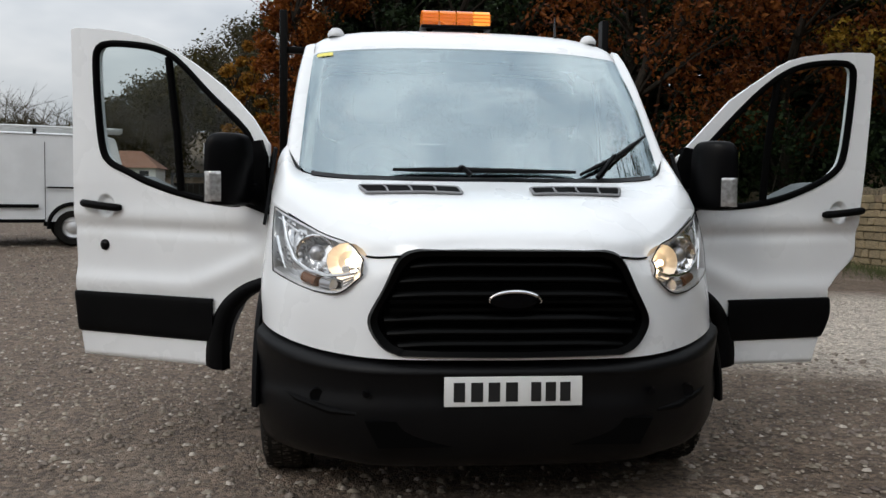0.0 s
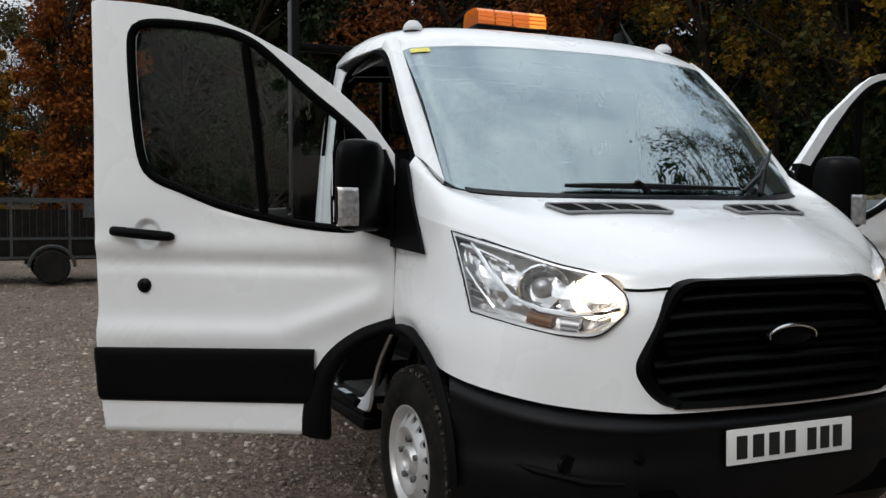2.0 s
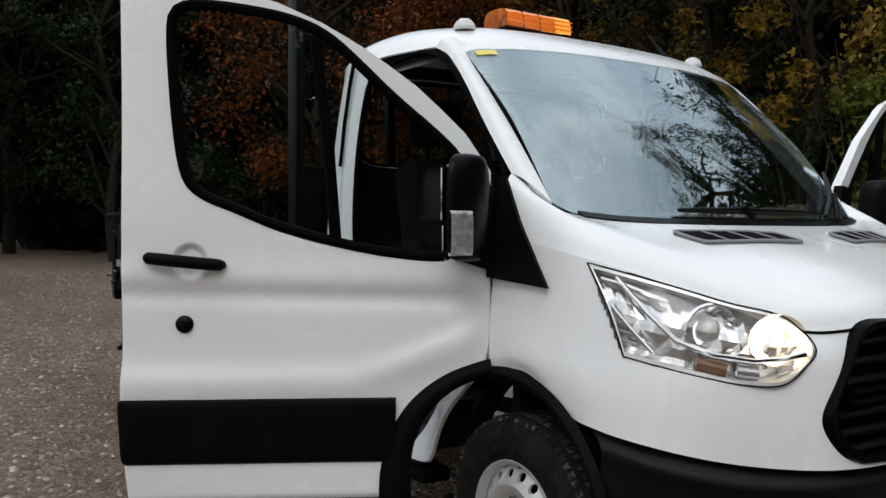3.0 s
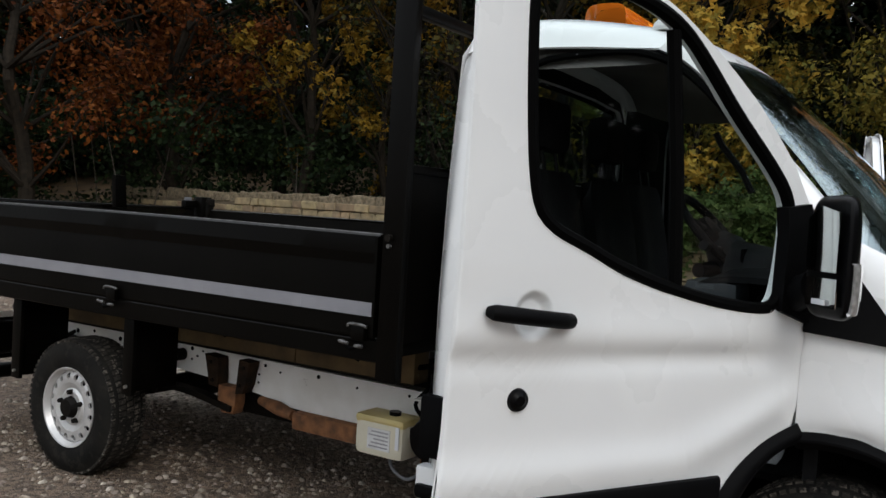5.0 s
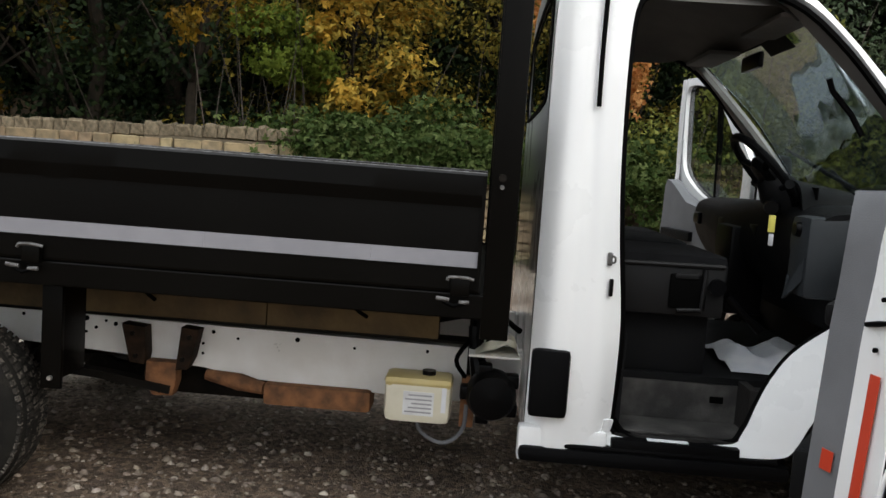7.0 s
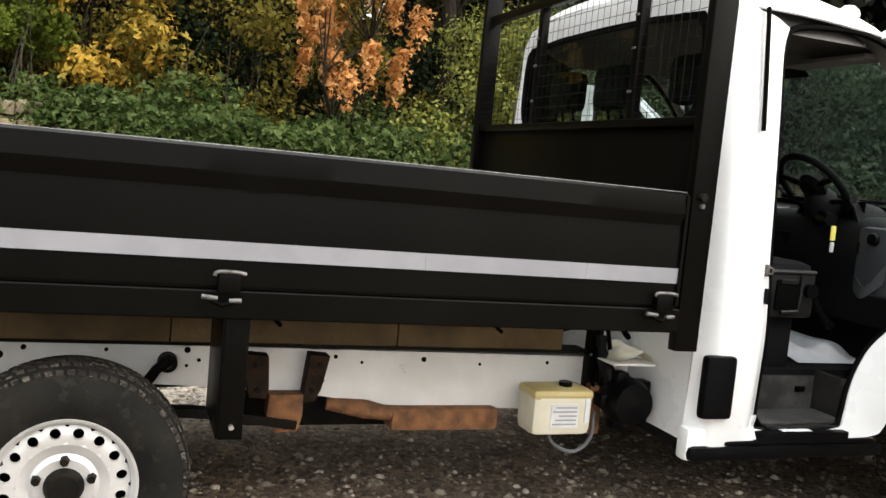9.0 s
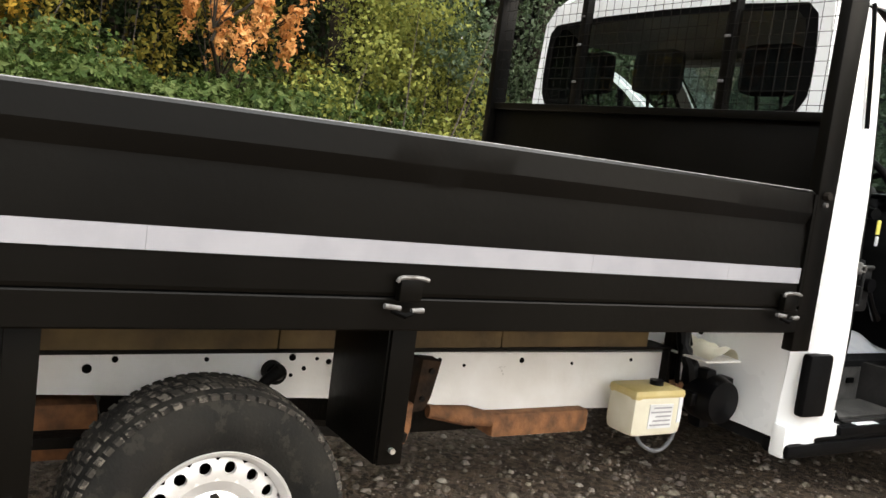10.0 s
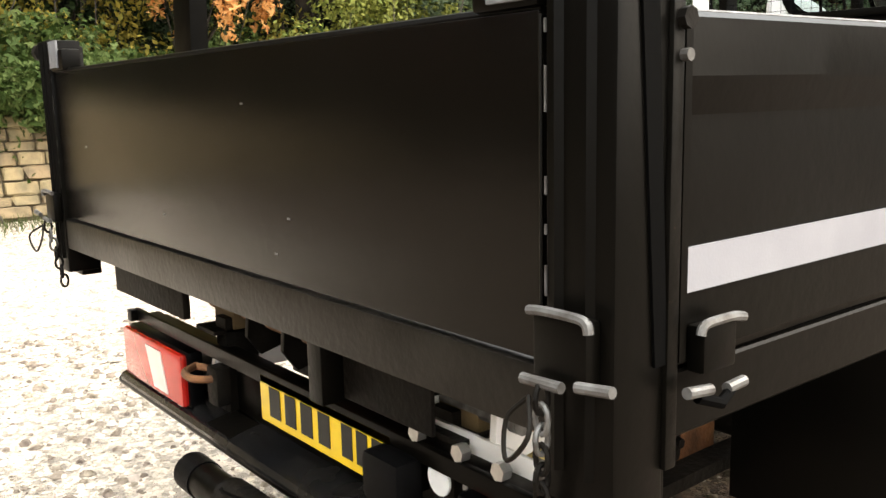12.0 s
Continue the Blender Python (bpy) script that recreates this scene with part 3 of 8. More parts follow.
# sills with black step boards, inner wheel boxes and floor
for s in (-1, 1):
    bm = B()
    prism(bm, [(1.40, .370), (2.03, .370), (2.03, .40), (1.47, .40)], "x", *sorted((s * .86, s * .940)), bev=.012)
    part("door_sill", bm, PLASTIC, truck, "black door sill")
    bm = B()
    box(bm, *sorted((s * .86, s * .985)), 1.38, 2.30, .340, .396, .022)
    box(bm, *sorted((s * .90, s * .972)), 1.42, 2.15, .394, .412, .008)
    part("step_board", bm, PLASTIC, truck, "black plastic step board under the door")
    bm = box(B(), *sorted((s * .865, s * .970)), 1.55, 1.985, .398, .441, .006)
    part("sill_plate", bm, PLASTIC, truck)
    part("sill_sticker", box(B(), *sorted((s * .92, s * .955)), 1.72, 1.86, .4412, .4426), PAPER, truck)
    # hinge post and lower inner panel ahead of the opening
    Pf = [(.94, .99, .84), (.945, 1.0, 1.0), (.935, 1.0, 1.2), (.90, 1.0, 1.46)]
    Pb = [(.86, 1.08, .80), (.86, 1.05, 1.0), (.85, 1.04, 1.2), (.84, 1.04, 1.46)]
    part("hinge_post", thicken(loft(B(), [[(s * x, y, z) for x, y, z in Pf], [(s * x, y, z) for x, y, z in Pb]], 12, 4), .01), PAINT, truck)
    arch = [(s * .955, .89 + .46 * math.cos(a), .37 + .46 * math.sin(a)) for a in [radians(k) for k in range(78, -6, -7)]]
    inn = [(s * .74, p[1], p[2]) for p in arch]
    part("wheel_box_rear", thicken(loft(B(), [[(s * .835, p[1], p[2]) for p in arch], inn], 20, 4), .01), FLOORMAT, truck, "dark inner wheel box in the footwell")
    full = [(s * .955, .89 + .45 * math.cos(a), .37 + .45 * math.sin(a)) for a in [radians(k) for k in range(185, 70, -8)]]
    part("wheel_arch_liner", thicken(loft(B(), [full, [(s * .56, p[1], p[2]) for p in full]], 26, 4), .01), SEAL, truck, "black wheel arch liner")
    rim_o = [(s * .985, .89 + .475 * math.cos(a), .37 + .475 * math.sin(a)) for a in [radians(k) for k in range(180, 76, -6)]]
    rim_m = [(s * 1.006, .89 + .452 * math.cos(a), .37 + .452 * math.sin(a)) for a in [radians(k) for k in range(180, 76, -6)]]
    rim_i = [(s * .985, .89 + .425 * math.cos(a), .37 + .425 * math.sin(a)) for a in [radians(k) for k in range(180, 76, -6)]]
    part("arch_trim", thicken(loft(B(), [rim_o, rim_m, rim_i], 30, 8), .012), PLASTIC, truck, "black plastic wheel arch trim")

# front bumper
BX = [0, .25, .50, .68, .82, .925, .978]
BT = [.03, .04, .07, .16, .27, .40, .50]


def brow(dx, dy, zs):
    return [(x + dx * (x > .6), y + dy, z) for x, y, z in zip(BX, BT, zs)]


bump = [brow(-.02, .03, [.638, .638, .638, .645, .665, .69, .712]), brow(.004, -.020, [.604, .604, .606, .614, .636, .664, .688]),
        brow(.010, -.035, [.582, .582, .582, .590, .608, .638, .664]), brow(.006, -.030, [.562, .562, .560, .563, .575, .594, .615]),
        brow(.004, -.022, [.50] * 7), brow(.008, -.030, [.43] * 7), brow(.0, -.02, [.34] * 7), brow(-.02, .01, [.255] * 7), brow(-.04, .07, [.205] * 7), brow(-.06, .12, [.20] * 7)]
bumper = part("front_bumper", thicken(loft(B(), bump, 50, 60, mirror=True), .006), BUMPER_M, truck, "black grained plastic front bumper")
for s in (-1, 1):
    bm = tube(B(), [(s * .90, .355, .485), (s * .80, .225, .45), (s * .68, .125, .425), (s * .58, .075, .42)], [.012, .016, .016, .008], 8)
    part("bumper_crease", bm, PLASTIC, bumper)
    bm = B()
    revolve(bm, [(.004, .0), (.004, .022), (.001, .027), (.02, .030)], (s * .73, .150, .475), "y", 24)
    part("fog_lamp_blank", bm, PLASTIC_S, bumper)
    part("bumper_clip", tube(B(), [(s * .55, .06, .50), (s * .545, .035, .50)], .012, 10), PLASTIC_S, bumper)
bm = B()
prism(bm, [(-.55, .40), (.55, .40), (.50, .30), (-.50, .30)], "y", .028, .05)
part("lower_intake", bm, SEAL, bumper)

# number plate with plain bars
plate = part("front_number_plate", box(B(), -.26, .26, -.008, .0, .460, .571, .003), PLATE_W, truck, "white front number plate with plain dark bars")
bars(plate, INK, -.225, .478, .26, .072, lambda x, z, k: (x, -.0085 - k * .5, z), 4, random.Random(3))
bars(plate, INK, .065, .478, .165, .072, lambda x, z, k: (x, -.0085 - k * .5, z), 3, random.Random(5))

# grille
bm = B()
o = [Vector((x * 1.004, gy(x, z) - .016, .84 + (z - .84) * 1.006)) for x, z in GR_POLY]
i1 = [Vector((x * .955, gy(x, z) - .010, .84 + (z - .84) * .90)) for x, z in GR_POLY]
i2 = [Vector((x * .94, gy(x, z) + .035, .84 + (z - .84) * .88)) for x, z in GR_POLY]
oo = [Vector((x * 1.026, gy(x, z) + .016, .84 + (z - .84) * 1.042)) for x, z in GR_POLY]
va, vb = ring_strip(bm, oo, o)
vc = [bm.verts.new(p) for p in i1]
vd = [bm.verts.new(p) for p in i2]
n = len(va)
for k in range(n):
    j = (k + 1) % n
    bm.faces.new((vb[k], vb[j], vc[j], vc[k]))
    bm.faces.new((vc[k], vc[j], vd[j], vd[k]))
grille = part("grille", bm, GRILLE_M, truck, "satin black radiator grille")
bm = B()
loft(bm, [[(x * hw, gy(x * hw, z) + .05, z) for x in (-1, -.67, -.33, 0, .33, .67, 1)] for z, hw in ((.65, .44), (.78, .50), (.91, .445), (1.02, .36))], 30, 10)
part("grille_backing", bm, SEAL, grille)
for k, (z, hw) in enumerate([(.985, .385), (.930, .425), (.875, .450), (.785, .480), (.735, .470), (.690, .430)]):
    bm = B()
    prof = [(-.004, .014), (-.016, .004), (-.016, -.008), (.012, -.016)]
    cv = [[(x, gy(x, z) + .022 + p[0] + .03 * max(0, abs(x) / hw - .85) ** 1.0, z + p[1] - .012 * (abs(x) / hw) ** 4) for x in np.linspace(-hw, hw, 13)] for p in prof]
    loft(bm, [[tuple(map(float, q)) for q in c] for c in cv], 40, 7)
    part("grille_slat", bm, GRILLE_M, grille)
bm = B()
for dz in (.015, -.015):
    box(bm, -.46, .46, .03, .045, .83 + dz - .006, .83 + dz + .006)
part("grille_slat", bm, GRILLE_M, grille)
bm = B()
revolve(bm, [(-.012, .0), (-.012, .8), (-.008, .93), (0, 1.0), (.03, 1.02)], (0, 0, 0), "y", 48)
bmesh.ops.transform(bm, matrix=Matrix.LocRotScale((-.003, .004, .852), None, (.092, 1, .034)), verts=bm.verts)
part("badge", bm, PLASTIC_S, grille, "plain dark oval badge")
bm = B()
tube(bm, [(.097 * math.cos(a), -.012, .852 + .036 * math.sin(a)) for a in np.linspace(radians(-12), radians(192), 40)], [.002 + .006 * math.sin(math.pi * k / 39) for k in range(40)], 8)
part("badge_rim", bm, CHROME, grille, "chrome rim of the badge")


# headlights
def lamp_pt(u, v, inset=0.0):
    t, b = spline(HEAD_TOP, 41), spline(HEAD_BOT, 41)
    k = min(int(u * 40), 39)
    f = u * 40 - k
    p = b[k].lerp(b[k + 1], f).lerp(t[k].lerp(t[k + 1], f), v)
    bulge = .018 * math.sin(math.pi * min(max(v, 0), 1))
    return p + Vector((.25, -.97, 0)) * (bulge - inset)


def headlight(s):
    h = part("headlight", thicken(loft(B(), [[tuple(lamp_pt(u, v, .075 - .02 * math.sin(3.14 * v))) for u in np.linspace(.02, .98, 14)] for v in (.03, .3, .6, .97)], 24, 8), .004), REFL, truck, "clear halogen headlight, dipped beam lit")
    hr_ = random.Random(21)
    for v in h.data.vertices:
        v.co += Vector((0, hr_.uniform(-.006, .006), 0))
    h.data.shade_flat()
    edge = [(0, v) for v in np.linspace(0, 1, 9)] + [(u, 1) for u in np.linspace(0.03, 1, 24)] + [(1, v) for v in np.linspace(.9, 0, 5)] + [(u, 0) for u in np.linspace(.97, .03, 24)]
    bm = B()
    e_out = [lamp_pt(u, v, -.002) for u, v in edge]
    e_in = [lamp_pt(.5 + (u - .5) * .955, .5 + (v - .5) * .90, -.001) for u, v in edge]
    e_deep = [lamp_pt(.5 + (u - .5) * .94, .5 + (v - .5) * .87, .07) for u, v in edge]
    va, vb = ring_strip(bm, e_out, e_in)
    vc = [bm.verts.new(p) for p in e_deep]
    for k in range(len(vb)):
        j = (k + 1) % len(vb)
        bm.faces.new((vb[k], vb[j], vc[j], vc[k]))
    part("bezel", bm, SILVER, h)
    bm = B()
    tube(bm, [lamp_pt(u, v, -.005) for u, v in edge + edge[:1]], .0024, 8, caps=False)
    part("lamp_gasket", bm, SEAL, h)
    part("lens", loft(B(), [[tuple(lamp_pt(u, v, -.012)) for u in np.linspace(.01, .99, 14)] for v in (0, .25, .5, .75, 1)], 30, 12), LENS, h, "clear lamp lens").visible_shadow = False
    # round dipped beam and indicator beside it, with a bright divider below
    c = lamp_pt(.52, .60, .045)
    bm = B()
    revolve(bm, [(.035, .012), (.03, .03), (.012, .055), (-.012, .072), (-.016, .078), (-.010, .083)], (0, 0, 0), "y", 18)
    bmesh.ops.transform(bm, matrix=Matrix.LocRotScale(c, Euler((0, 0, radians(20))), (1.05, 1, .92)), verts=bm.verts)
    part("main_reflector", bm, CHROME, h, smooth=False)
    bm = B()
    bmesh.ops.create_uvsphere(bm, u_segments=24, v_segments=12, radius=.034)
    bmesh.ops.transform(bm, matrix=Matrix.Translation(c + Vector((0, .004, 0))), verts=bm.verts)
    part("projector_dome", bm, BEZEL, h)
    c2 = lamp_pt(.80, .62, .04)
    bm = B()
    revolve(bm, [(.02, .006), (.012, .035), (-.004, .055), (-.010, .062)], (0, 0, 0), "y", 16)
    bmesh.ops.transform(bm, matrix=Matrix.LocRotScale(c2, Euler((0, 0, radians(25))), (1.42, 1, 1.18)), verts=bm.verts)
    part("side_reflector", bm, WARM_REFL, h, "warm lit reflector", smooth=False)
    ld = bpy.data.lights.new("dipped_beam", "POINT")
    ld.energy = 0.36
    ld.color = (1.0, .76, .48)
    ld.shadow_soft_size = .012
    lo = new("dipped_beam", ld)
    lo.location = (s * (c2.x), c2.y - .030, c2.z + .004)
    bm = B()
    bmesh.ops.create_uvsphere(bm, u_segments=16, v_segments=10, radius=.013)
    bmesh.ops.transform(bm, matrix=Matrix.Translation(c2 + Vector((.0, -.004, 0))), verts=bm.verts)
    part("bulb", bm, BULB, h, "glowing bulb")
    bm = B()
    tube(bm, [lamp_pt(u, v, .012) for u, v in ((.16, .92), (.24, .60), (.33, .36), (.48, .29), (.66, .31), (.80, .36), (.95, .34))], .008, 8)
    part("divider", bm, CHROME, h)
    bm = B()
    tube(bm, [lamp_pt(u, v, .02) for u, v in ((.07, .86), (.20, .86), (.36, .80))], .007, 8)
    tube(bm, [lamp_pt(u, v, .02) for u, v in ((.06, .55), (.13, .35), (.22, .14))], .007, 8)
    part("divider", bm, CHROME, h)
    for k, (u, v) in enumerate(((.10, .20), (.10, .30), (.10, .40), (.84, .17), (.84, .24), (.84, .10))):
        bm = tube(B(), [lamp_pt(u - .05, v, .03), lamp_pt(u + .06, v - .01, .03)], .004, 6)
        part("rib", bm, BEZEL, h)
    bm = tube(B(), [lamp_pt(.42, .15, .03), lamp_pt(.55, .14, .03)], .020, 12)
    part("amber_bulb", bm, AMBER, h, "amber indicator bulb")
    bm = tube(B(), [lamp_pt(.60, .15, .035), lamp_pt(.70, .14, .035)], .022, 12)
    part("clear_bulb", bm, BEZEL, h)
    if s < 0:
        for o in (h, *h.children):
            me = o.data
            co = np.empty(len(me.vertices) * 3, dtype=np.float32)
            me.vertices.foreach_get("co", co)
            co[0::3] *= -1
            me.vertices.foreach_set("co", co)
            me.flip_normals()
            me.update()
    return h


headlight(1)
headlight(-1)

# bonnet vents and wipers
hood = surf_on([C3, H1, H2, W0], 60, 24)


def hood_z(x, y):
    lo, hi = 0.0, 1.0
    u = min(range(61), key=lambda k: abs(hood(k / 60, .75).x - abs(x))) / 60
    for _ in range(20):
        m_ = (lo + hi) / 2
        if hood(u, m_).y < y:
            lo = m_
        else:
            hi = m_
    return hood(u, lo).z


def vent_pt(s, a, b):
    """Point on the bonnet in one vent: a along its length, b from rear edge to front edge."""
    p = Vector((.155, .50)).lerp(Vector((.572, .585)), a).lerp(Vector((.148, .395)).lerp(Vector((.540, .475)), a), b)
    return Vector((s * p.x, p.y, hood_z(p.x, p.y)))


for s in (-1, 1):
    bm = loft(B(), [[tuple(vent_pt(s, a, b) + Vector((0, -.002, .010))) for a in np.linspace(.01, .99, 9)] for b in (.04, .35, .65, .96)], 18, 8)
    v = part("bonnet_vent", bm, SEAL, truck, "black slotted bonnet vent with grey rim")
    rim_ = [(a, 0) for a in np.linspace(.03, .97, 10)] + [(1, .12), (1, .5), (.99, .92)] + [(a, 1) for a in np.linspace(.97, .03, 10)] + [(0, .9), (0, .5), (.0, .1)]
    part("vent_rim", tube(B(), [vent_pt(s, a, b) + Vector((0, -.001, .008)) for a, b in rim_ + rim_[:1]], .0065, 6, caps=False), VENT_RIM, v)
    for a in (.25, .5, .75):
        part("vent_bar", tube(B(), [vent_pt(s, a, 0) + Vector((0, 0, .011)), vent_pt(s, a, .5) + Vector((0, 0, .011)), vent_pt(s, a + .02, 1) + Vector((0, 0, .011))], .0045, 6), VENT_RIM, v)

WSN = Vector((0, -.73, .68))


def ws_at(x, v):
    u = min(range(101), key=lambda k: abs(wat(k / 100, v).x - abs(x))) / 100
    p = wat(u, v)
    return Vector((x, p.y, p.z))


for pts, piv in ((((-.42, .035), (-.12, .04), (.40, .035)), (-.08, .02)), (((.42, .02), (.60, .12), (.80, .26)), (.50, .01))):
    bl = [ws_at(x, v) + WSN * .022 for x, v in pts]
    bm = tube(B(), [bl[0], bl[0].lerp(bl[1], .5), bl[1], bl[1].lerp(bl[2], .5), bl[2]], [.007, .011, .013, .011, .007], 8)
    w = part("windscreen_wiper", bm, PLASTIC_S, truck, "black windscreen wiper")
    part("wiper_arm", tube(B(), [ws_at(*piv) + WSN * .01 + Vector((0, -.02, 0)), bl[1] + WSN * .022, bl[1] + WSN * .016], [.013, .010, .016], 8), PLASTIC_S, w)
bm = B()
cw = [ws_at(x, 0) for x in np.linspace(-.78, .78, 25)]
ring_strip(bm, [p + Vector((0, -.022, -.006)) for p in cw], [p + Vector((0, .01, .012)) for p in cw], closed=False)
part("scuttle_strip", thicken(bm, .006), PLASTIC_S, truck)
part("sticker", loft(B(), [[tuple(ws_at(x, v) + WSN * .004) for x in (-.775, -.735, -.695)] for v in (.95, .985)], 6, 3), YELLOW, truck, "small yellow sticker on the windscreen")
part("tax_disc_shade", loft(B(), [[tuple(ws_at(x, v) - WSN * .02) for x in (-.16, -.08, 0, .08, .16)] for v in (.90, .98)], 8, 3), SEAL, truck, "black sensor cover behind the windscreen")

# roof: marker lamps, aerial, beacon
for s in (-1, 1):
    bm = B()
    revolve(bm, [(0, .042), (.012, .045), (.03, .038), (.045, .022), (.050, .0)], (s * .684, 1.56, 2.082), "z", 24)
    part("roof_lamp", bm, LABEL_M, truck, "small pale domed roof lamp")
part("aerial", tube(B(), [(.50, 1.56, 2.11), (.52, 1.66, 2.20), (.535, 1.72, 2.26)], [.009, .005, .003], 8), PLASTIC_S, truck, "short black roof aerial")
beacon = part("light_bar", box(B(), -.205, .205, 1.90, 2.08, 2.215, 2.236, .008), PLASTIC_S, truck, "orange beacon bar on the roof")
for k in range(4):
    x0 = -.20 + k * .10
    bm = B()
    rows = [[(x0 + .004 + i * .092 / 3, y, z) for i in range(4)] for y, z in ((1.897, 2.236), (1.903, 2.29), (1.925, 2.318), (1.99, 2.325), (2.055, 2.318), (2.077, 2.29), (2.083, 2.236))]
    loft(bm, rows, 4, 18)
    bmesh.ops.holes_fill(bm, edges=bm.edges[:], sides=40)
    part("beacon_lens", bm, ORANGE_LIT if k == 3 else ORANGE, beacon, "lit orange lens" if k == 3 else "ribbed orange lens")
bm = B()
for z in (2.252, 2.272, 2.292):
    box(bm, -.20, .20, 1.893, 1.898, z, z + .006)
part("lens_rib", bm, ORANGE, beacon)
for s in (-1, 1):
    part("beacon_foot", box(B(), s * .15 - .02, s * .15 + .02, 1.95, 2.02, 2.17, 2.216, .004), PLASTIC_S, beacon)
part("beacon_bulb", box(B(), .10, .18, 1.93, 2.03, 2.245, 2.29, .01), ORANGE_LIT, beacon)


# ---- the cab inside ----
TRIM_DARK = mat("dark_plastic_trim", (0.0065, 0.0065, 0.007), 0.48, spec=0.28, bump=0.1, bscale=300)
TRIM_SLATE = mat("slate_grey_plastic", (0.030, 0.034, 0.038), 0.5, spec=0.3, bump=0.1, bscale=300)
DISPLAY = mat("blue_display", (0.01, 0.012, 0.05), 0.3, emit=(.10, .10, 1.0), estr=.06)
def seat(x0, x1, name, label):
    st = part(name, box(B(), x0, x1, 1.565, 2.03, .93, 1.075, .05), FABRIC, truck, label)
    bm = B()
    r0 = [(x0 + .01, 1.94, 1.03), (x0 + .02, 1.98, 1.28), (x0 + .05, 2.03, 1.52), (x0 + .09, 2.05, 1.60)]
    rows = []
    for f, d in ((0, .035), (.12, 0), (.5, .02), (.88, 0), (1, .035)):
        rows.append([(x0 + (x1 - x0) * (f if i < 3 else .12 + f * .76), p[1] + d, p[2]) for i, p in enumerate(r0)])
    loft(bm, rows, 14, 14)
    part("backrest", thicken(bm, .11), FABRIC, st)
    xm = (x0 + x1) / 2
    part("base", box(B(), x0 + .03, x1 - .03, 1.62, 1.94, .62, .94, .02), DASH, st)
    return st, xm


for x0, x1, lab in ((-.70, -.22, "dark fabric driver seat in the cab"), (-.04, .40, "dark fabric middle passenger seat"), (.44, .87, "dark fabric outer passenger seat")):
    st, xm = seat(x0, x1, "cab_seat", lab)
    part("headrest", box(B(), xm - .13, xm + .13, 2.04, 2.15, 1.675, 1.885, .045), FABRIC, st)
    part("headrest_post", tube(B(), [(xm - .06, 2.06, 1.56), (xm - .06, 2.09, 1.70)], .008, 8), PLASTIC_S, st)
    part("headrest_post", tube(B(), [(xm + .06, 2.06, 1.56), (xm + .06, 2.09, 1.70)], .008, 8), PLASTIC_S, st)
    if x0 < -.5:
        side = part("seat_side_cover", box(B(), -.735, -.69, 1.588, 1.99, .845, 1.040, .022), TRIM_DARK, st, "black plastic seat side cover")
        part("cover_lip", tube(B(), [(-.735, 1.985, 1.030), (-.738, 1.75, 1.034), (-.735, 1.60, 1.036)], .010, 8), TRIM_DARK, st)
        part("recess", box(B(), -.741, -.734, 1.66, 1.79, .875, 1.000, .006), SEAL, st)
        part("recess_pull", box(B(), -.748, -.738, 1.69, 1.775, .985, 1.006, .005), TRIM_DARK, st)
        part("cover_rib", tube(B(), [(-.738, 1.665, 1.02), (-.742, 1.67, .94), (-.742, 1.675, .875), (-.742, 1.76, .868)], .009, 8), TRIM_DARK, st)
        part("adjuster_knob", tube(B(), [(-.735, 1.622, .962), (-.758, 1.622, .962)], .030, 18), PLASTIC_S, st)
        part("lever", tube(B(), [(-.72, 1.58, .93), (-.70, 1.50, .86), (-.69, 1.44, .81)], [.016, .013, .02], 8), PLASTIC_S, st)
        part("buckle", box(B(), -.752, -.735, 1.965, 1.992, 1.035, 1.060, .004), BARE, st)
STEP_TREAD = mat("scuffed_step_rubber", (0.030, 0.029, 0.028), 0.6, spec=0.3, col2=(0.075, 0.072, 0.068), scale=12, bump=0.25, bscale=120)
bm = B()
box(bm, -.70, .70, 1.02, 2.26, .60, .625)
part("cab_floor", bm, DASH, truck, "dark rubber cab floor")
for s in (-1, 1):
    st_ = part("entrance_step", box(B(), *sorted((s * .70, s * .925)), 1.50, 1.97, .432, .452), FLOORMAT, truck, "black scuffed entrance step")
    part("step_riser", box(B(), *sorted((s * .685, s * .70)), 1.40, 1.99, .44, .598), STEP_TREAD, st_)
    part("step_rear_wall", box(B(), *sorted((s * .70, s * .905)), 1.955, 1.985, .452, .80), DASH, st_)
    part("step_front_wall", box(B(), *sorted((s * .70, s * .845)), 1.47, 1.50, .44, .62), FLOORMAT, st_)
    part("step_tread", box(B(), *sorted((s * .715, s * .905)), 1.50, 1.94, .452, .462, .004), STEP_TREAD, st_, "scuffed grey step tread")
    part("step_hook", box(B(), *sorted((s * .703, s * .712)), 1.55, 1.60, .53, .555, .004), SEAL, st_)
bm = B()
ring_strip(bm, [Vector((x * 1.01, 2.262, 1.75 + (z - 1.75) * 1.02)) for x, z in WIN], [Vector((x * .97, 2.262, z - .05)) for x, z in OUT])
part("back_wall_lining", bm, DASH, truck, "dark lining of the cab back wall")
for s in (-1, 1):
    part("post_lining", loft(B(), sided([[(x - .035, y + .012, z) for x, y, z in Q_F], [(x - .06, y, z) for x, y, z in Q_G], [(x - .05, y - .03, z) for x, y, z in Q_C]], s), 24, 12), DASH, truck, "dark lining of the door post")
part("cab_inner_back", box(B(), -.87, .87, 2.235, 2.262, .6, 1.43), DASH, truck)
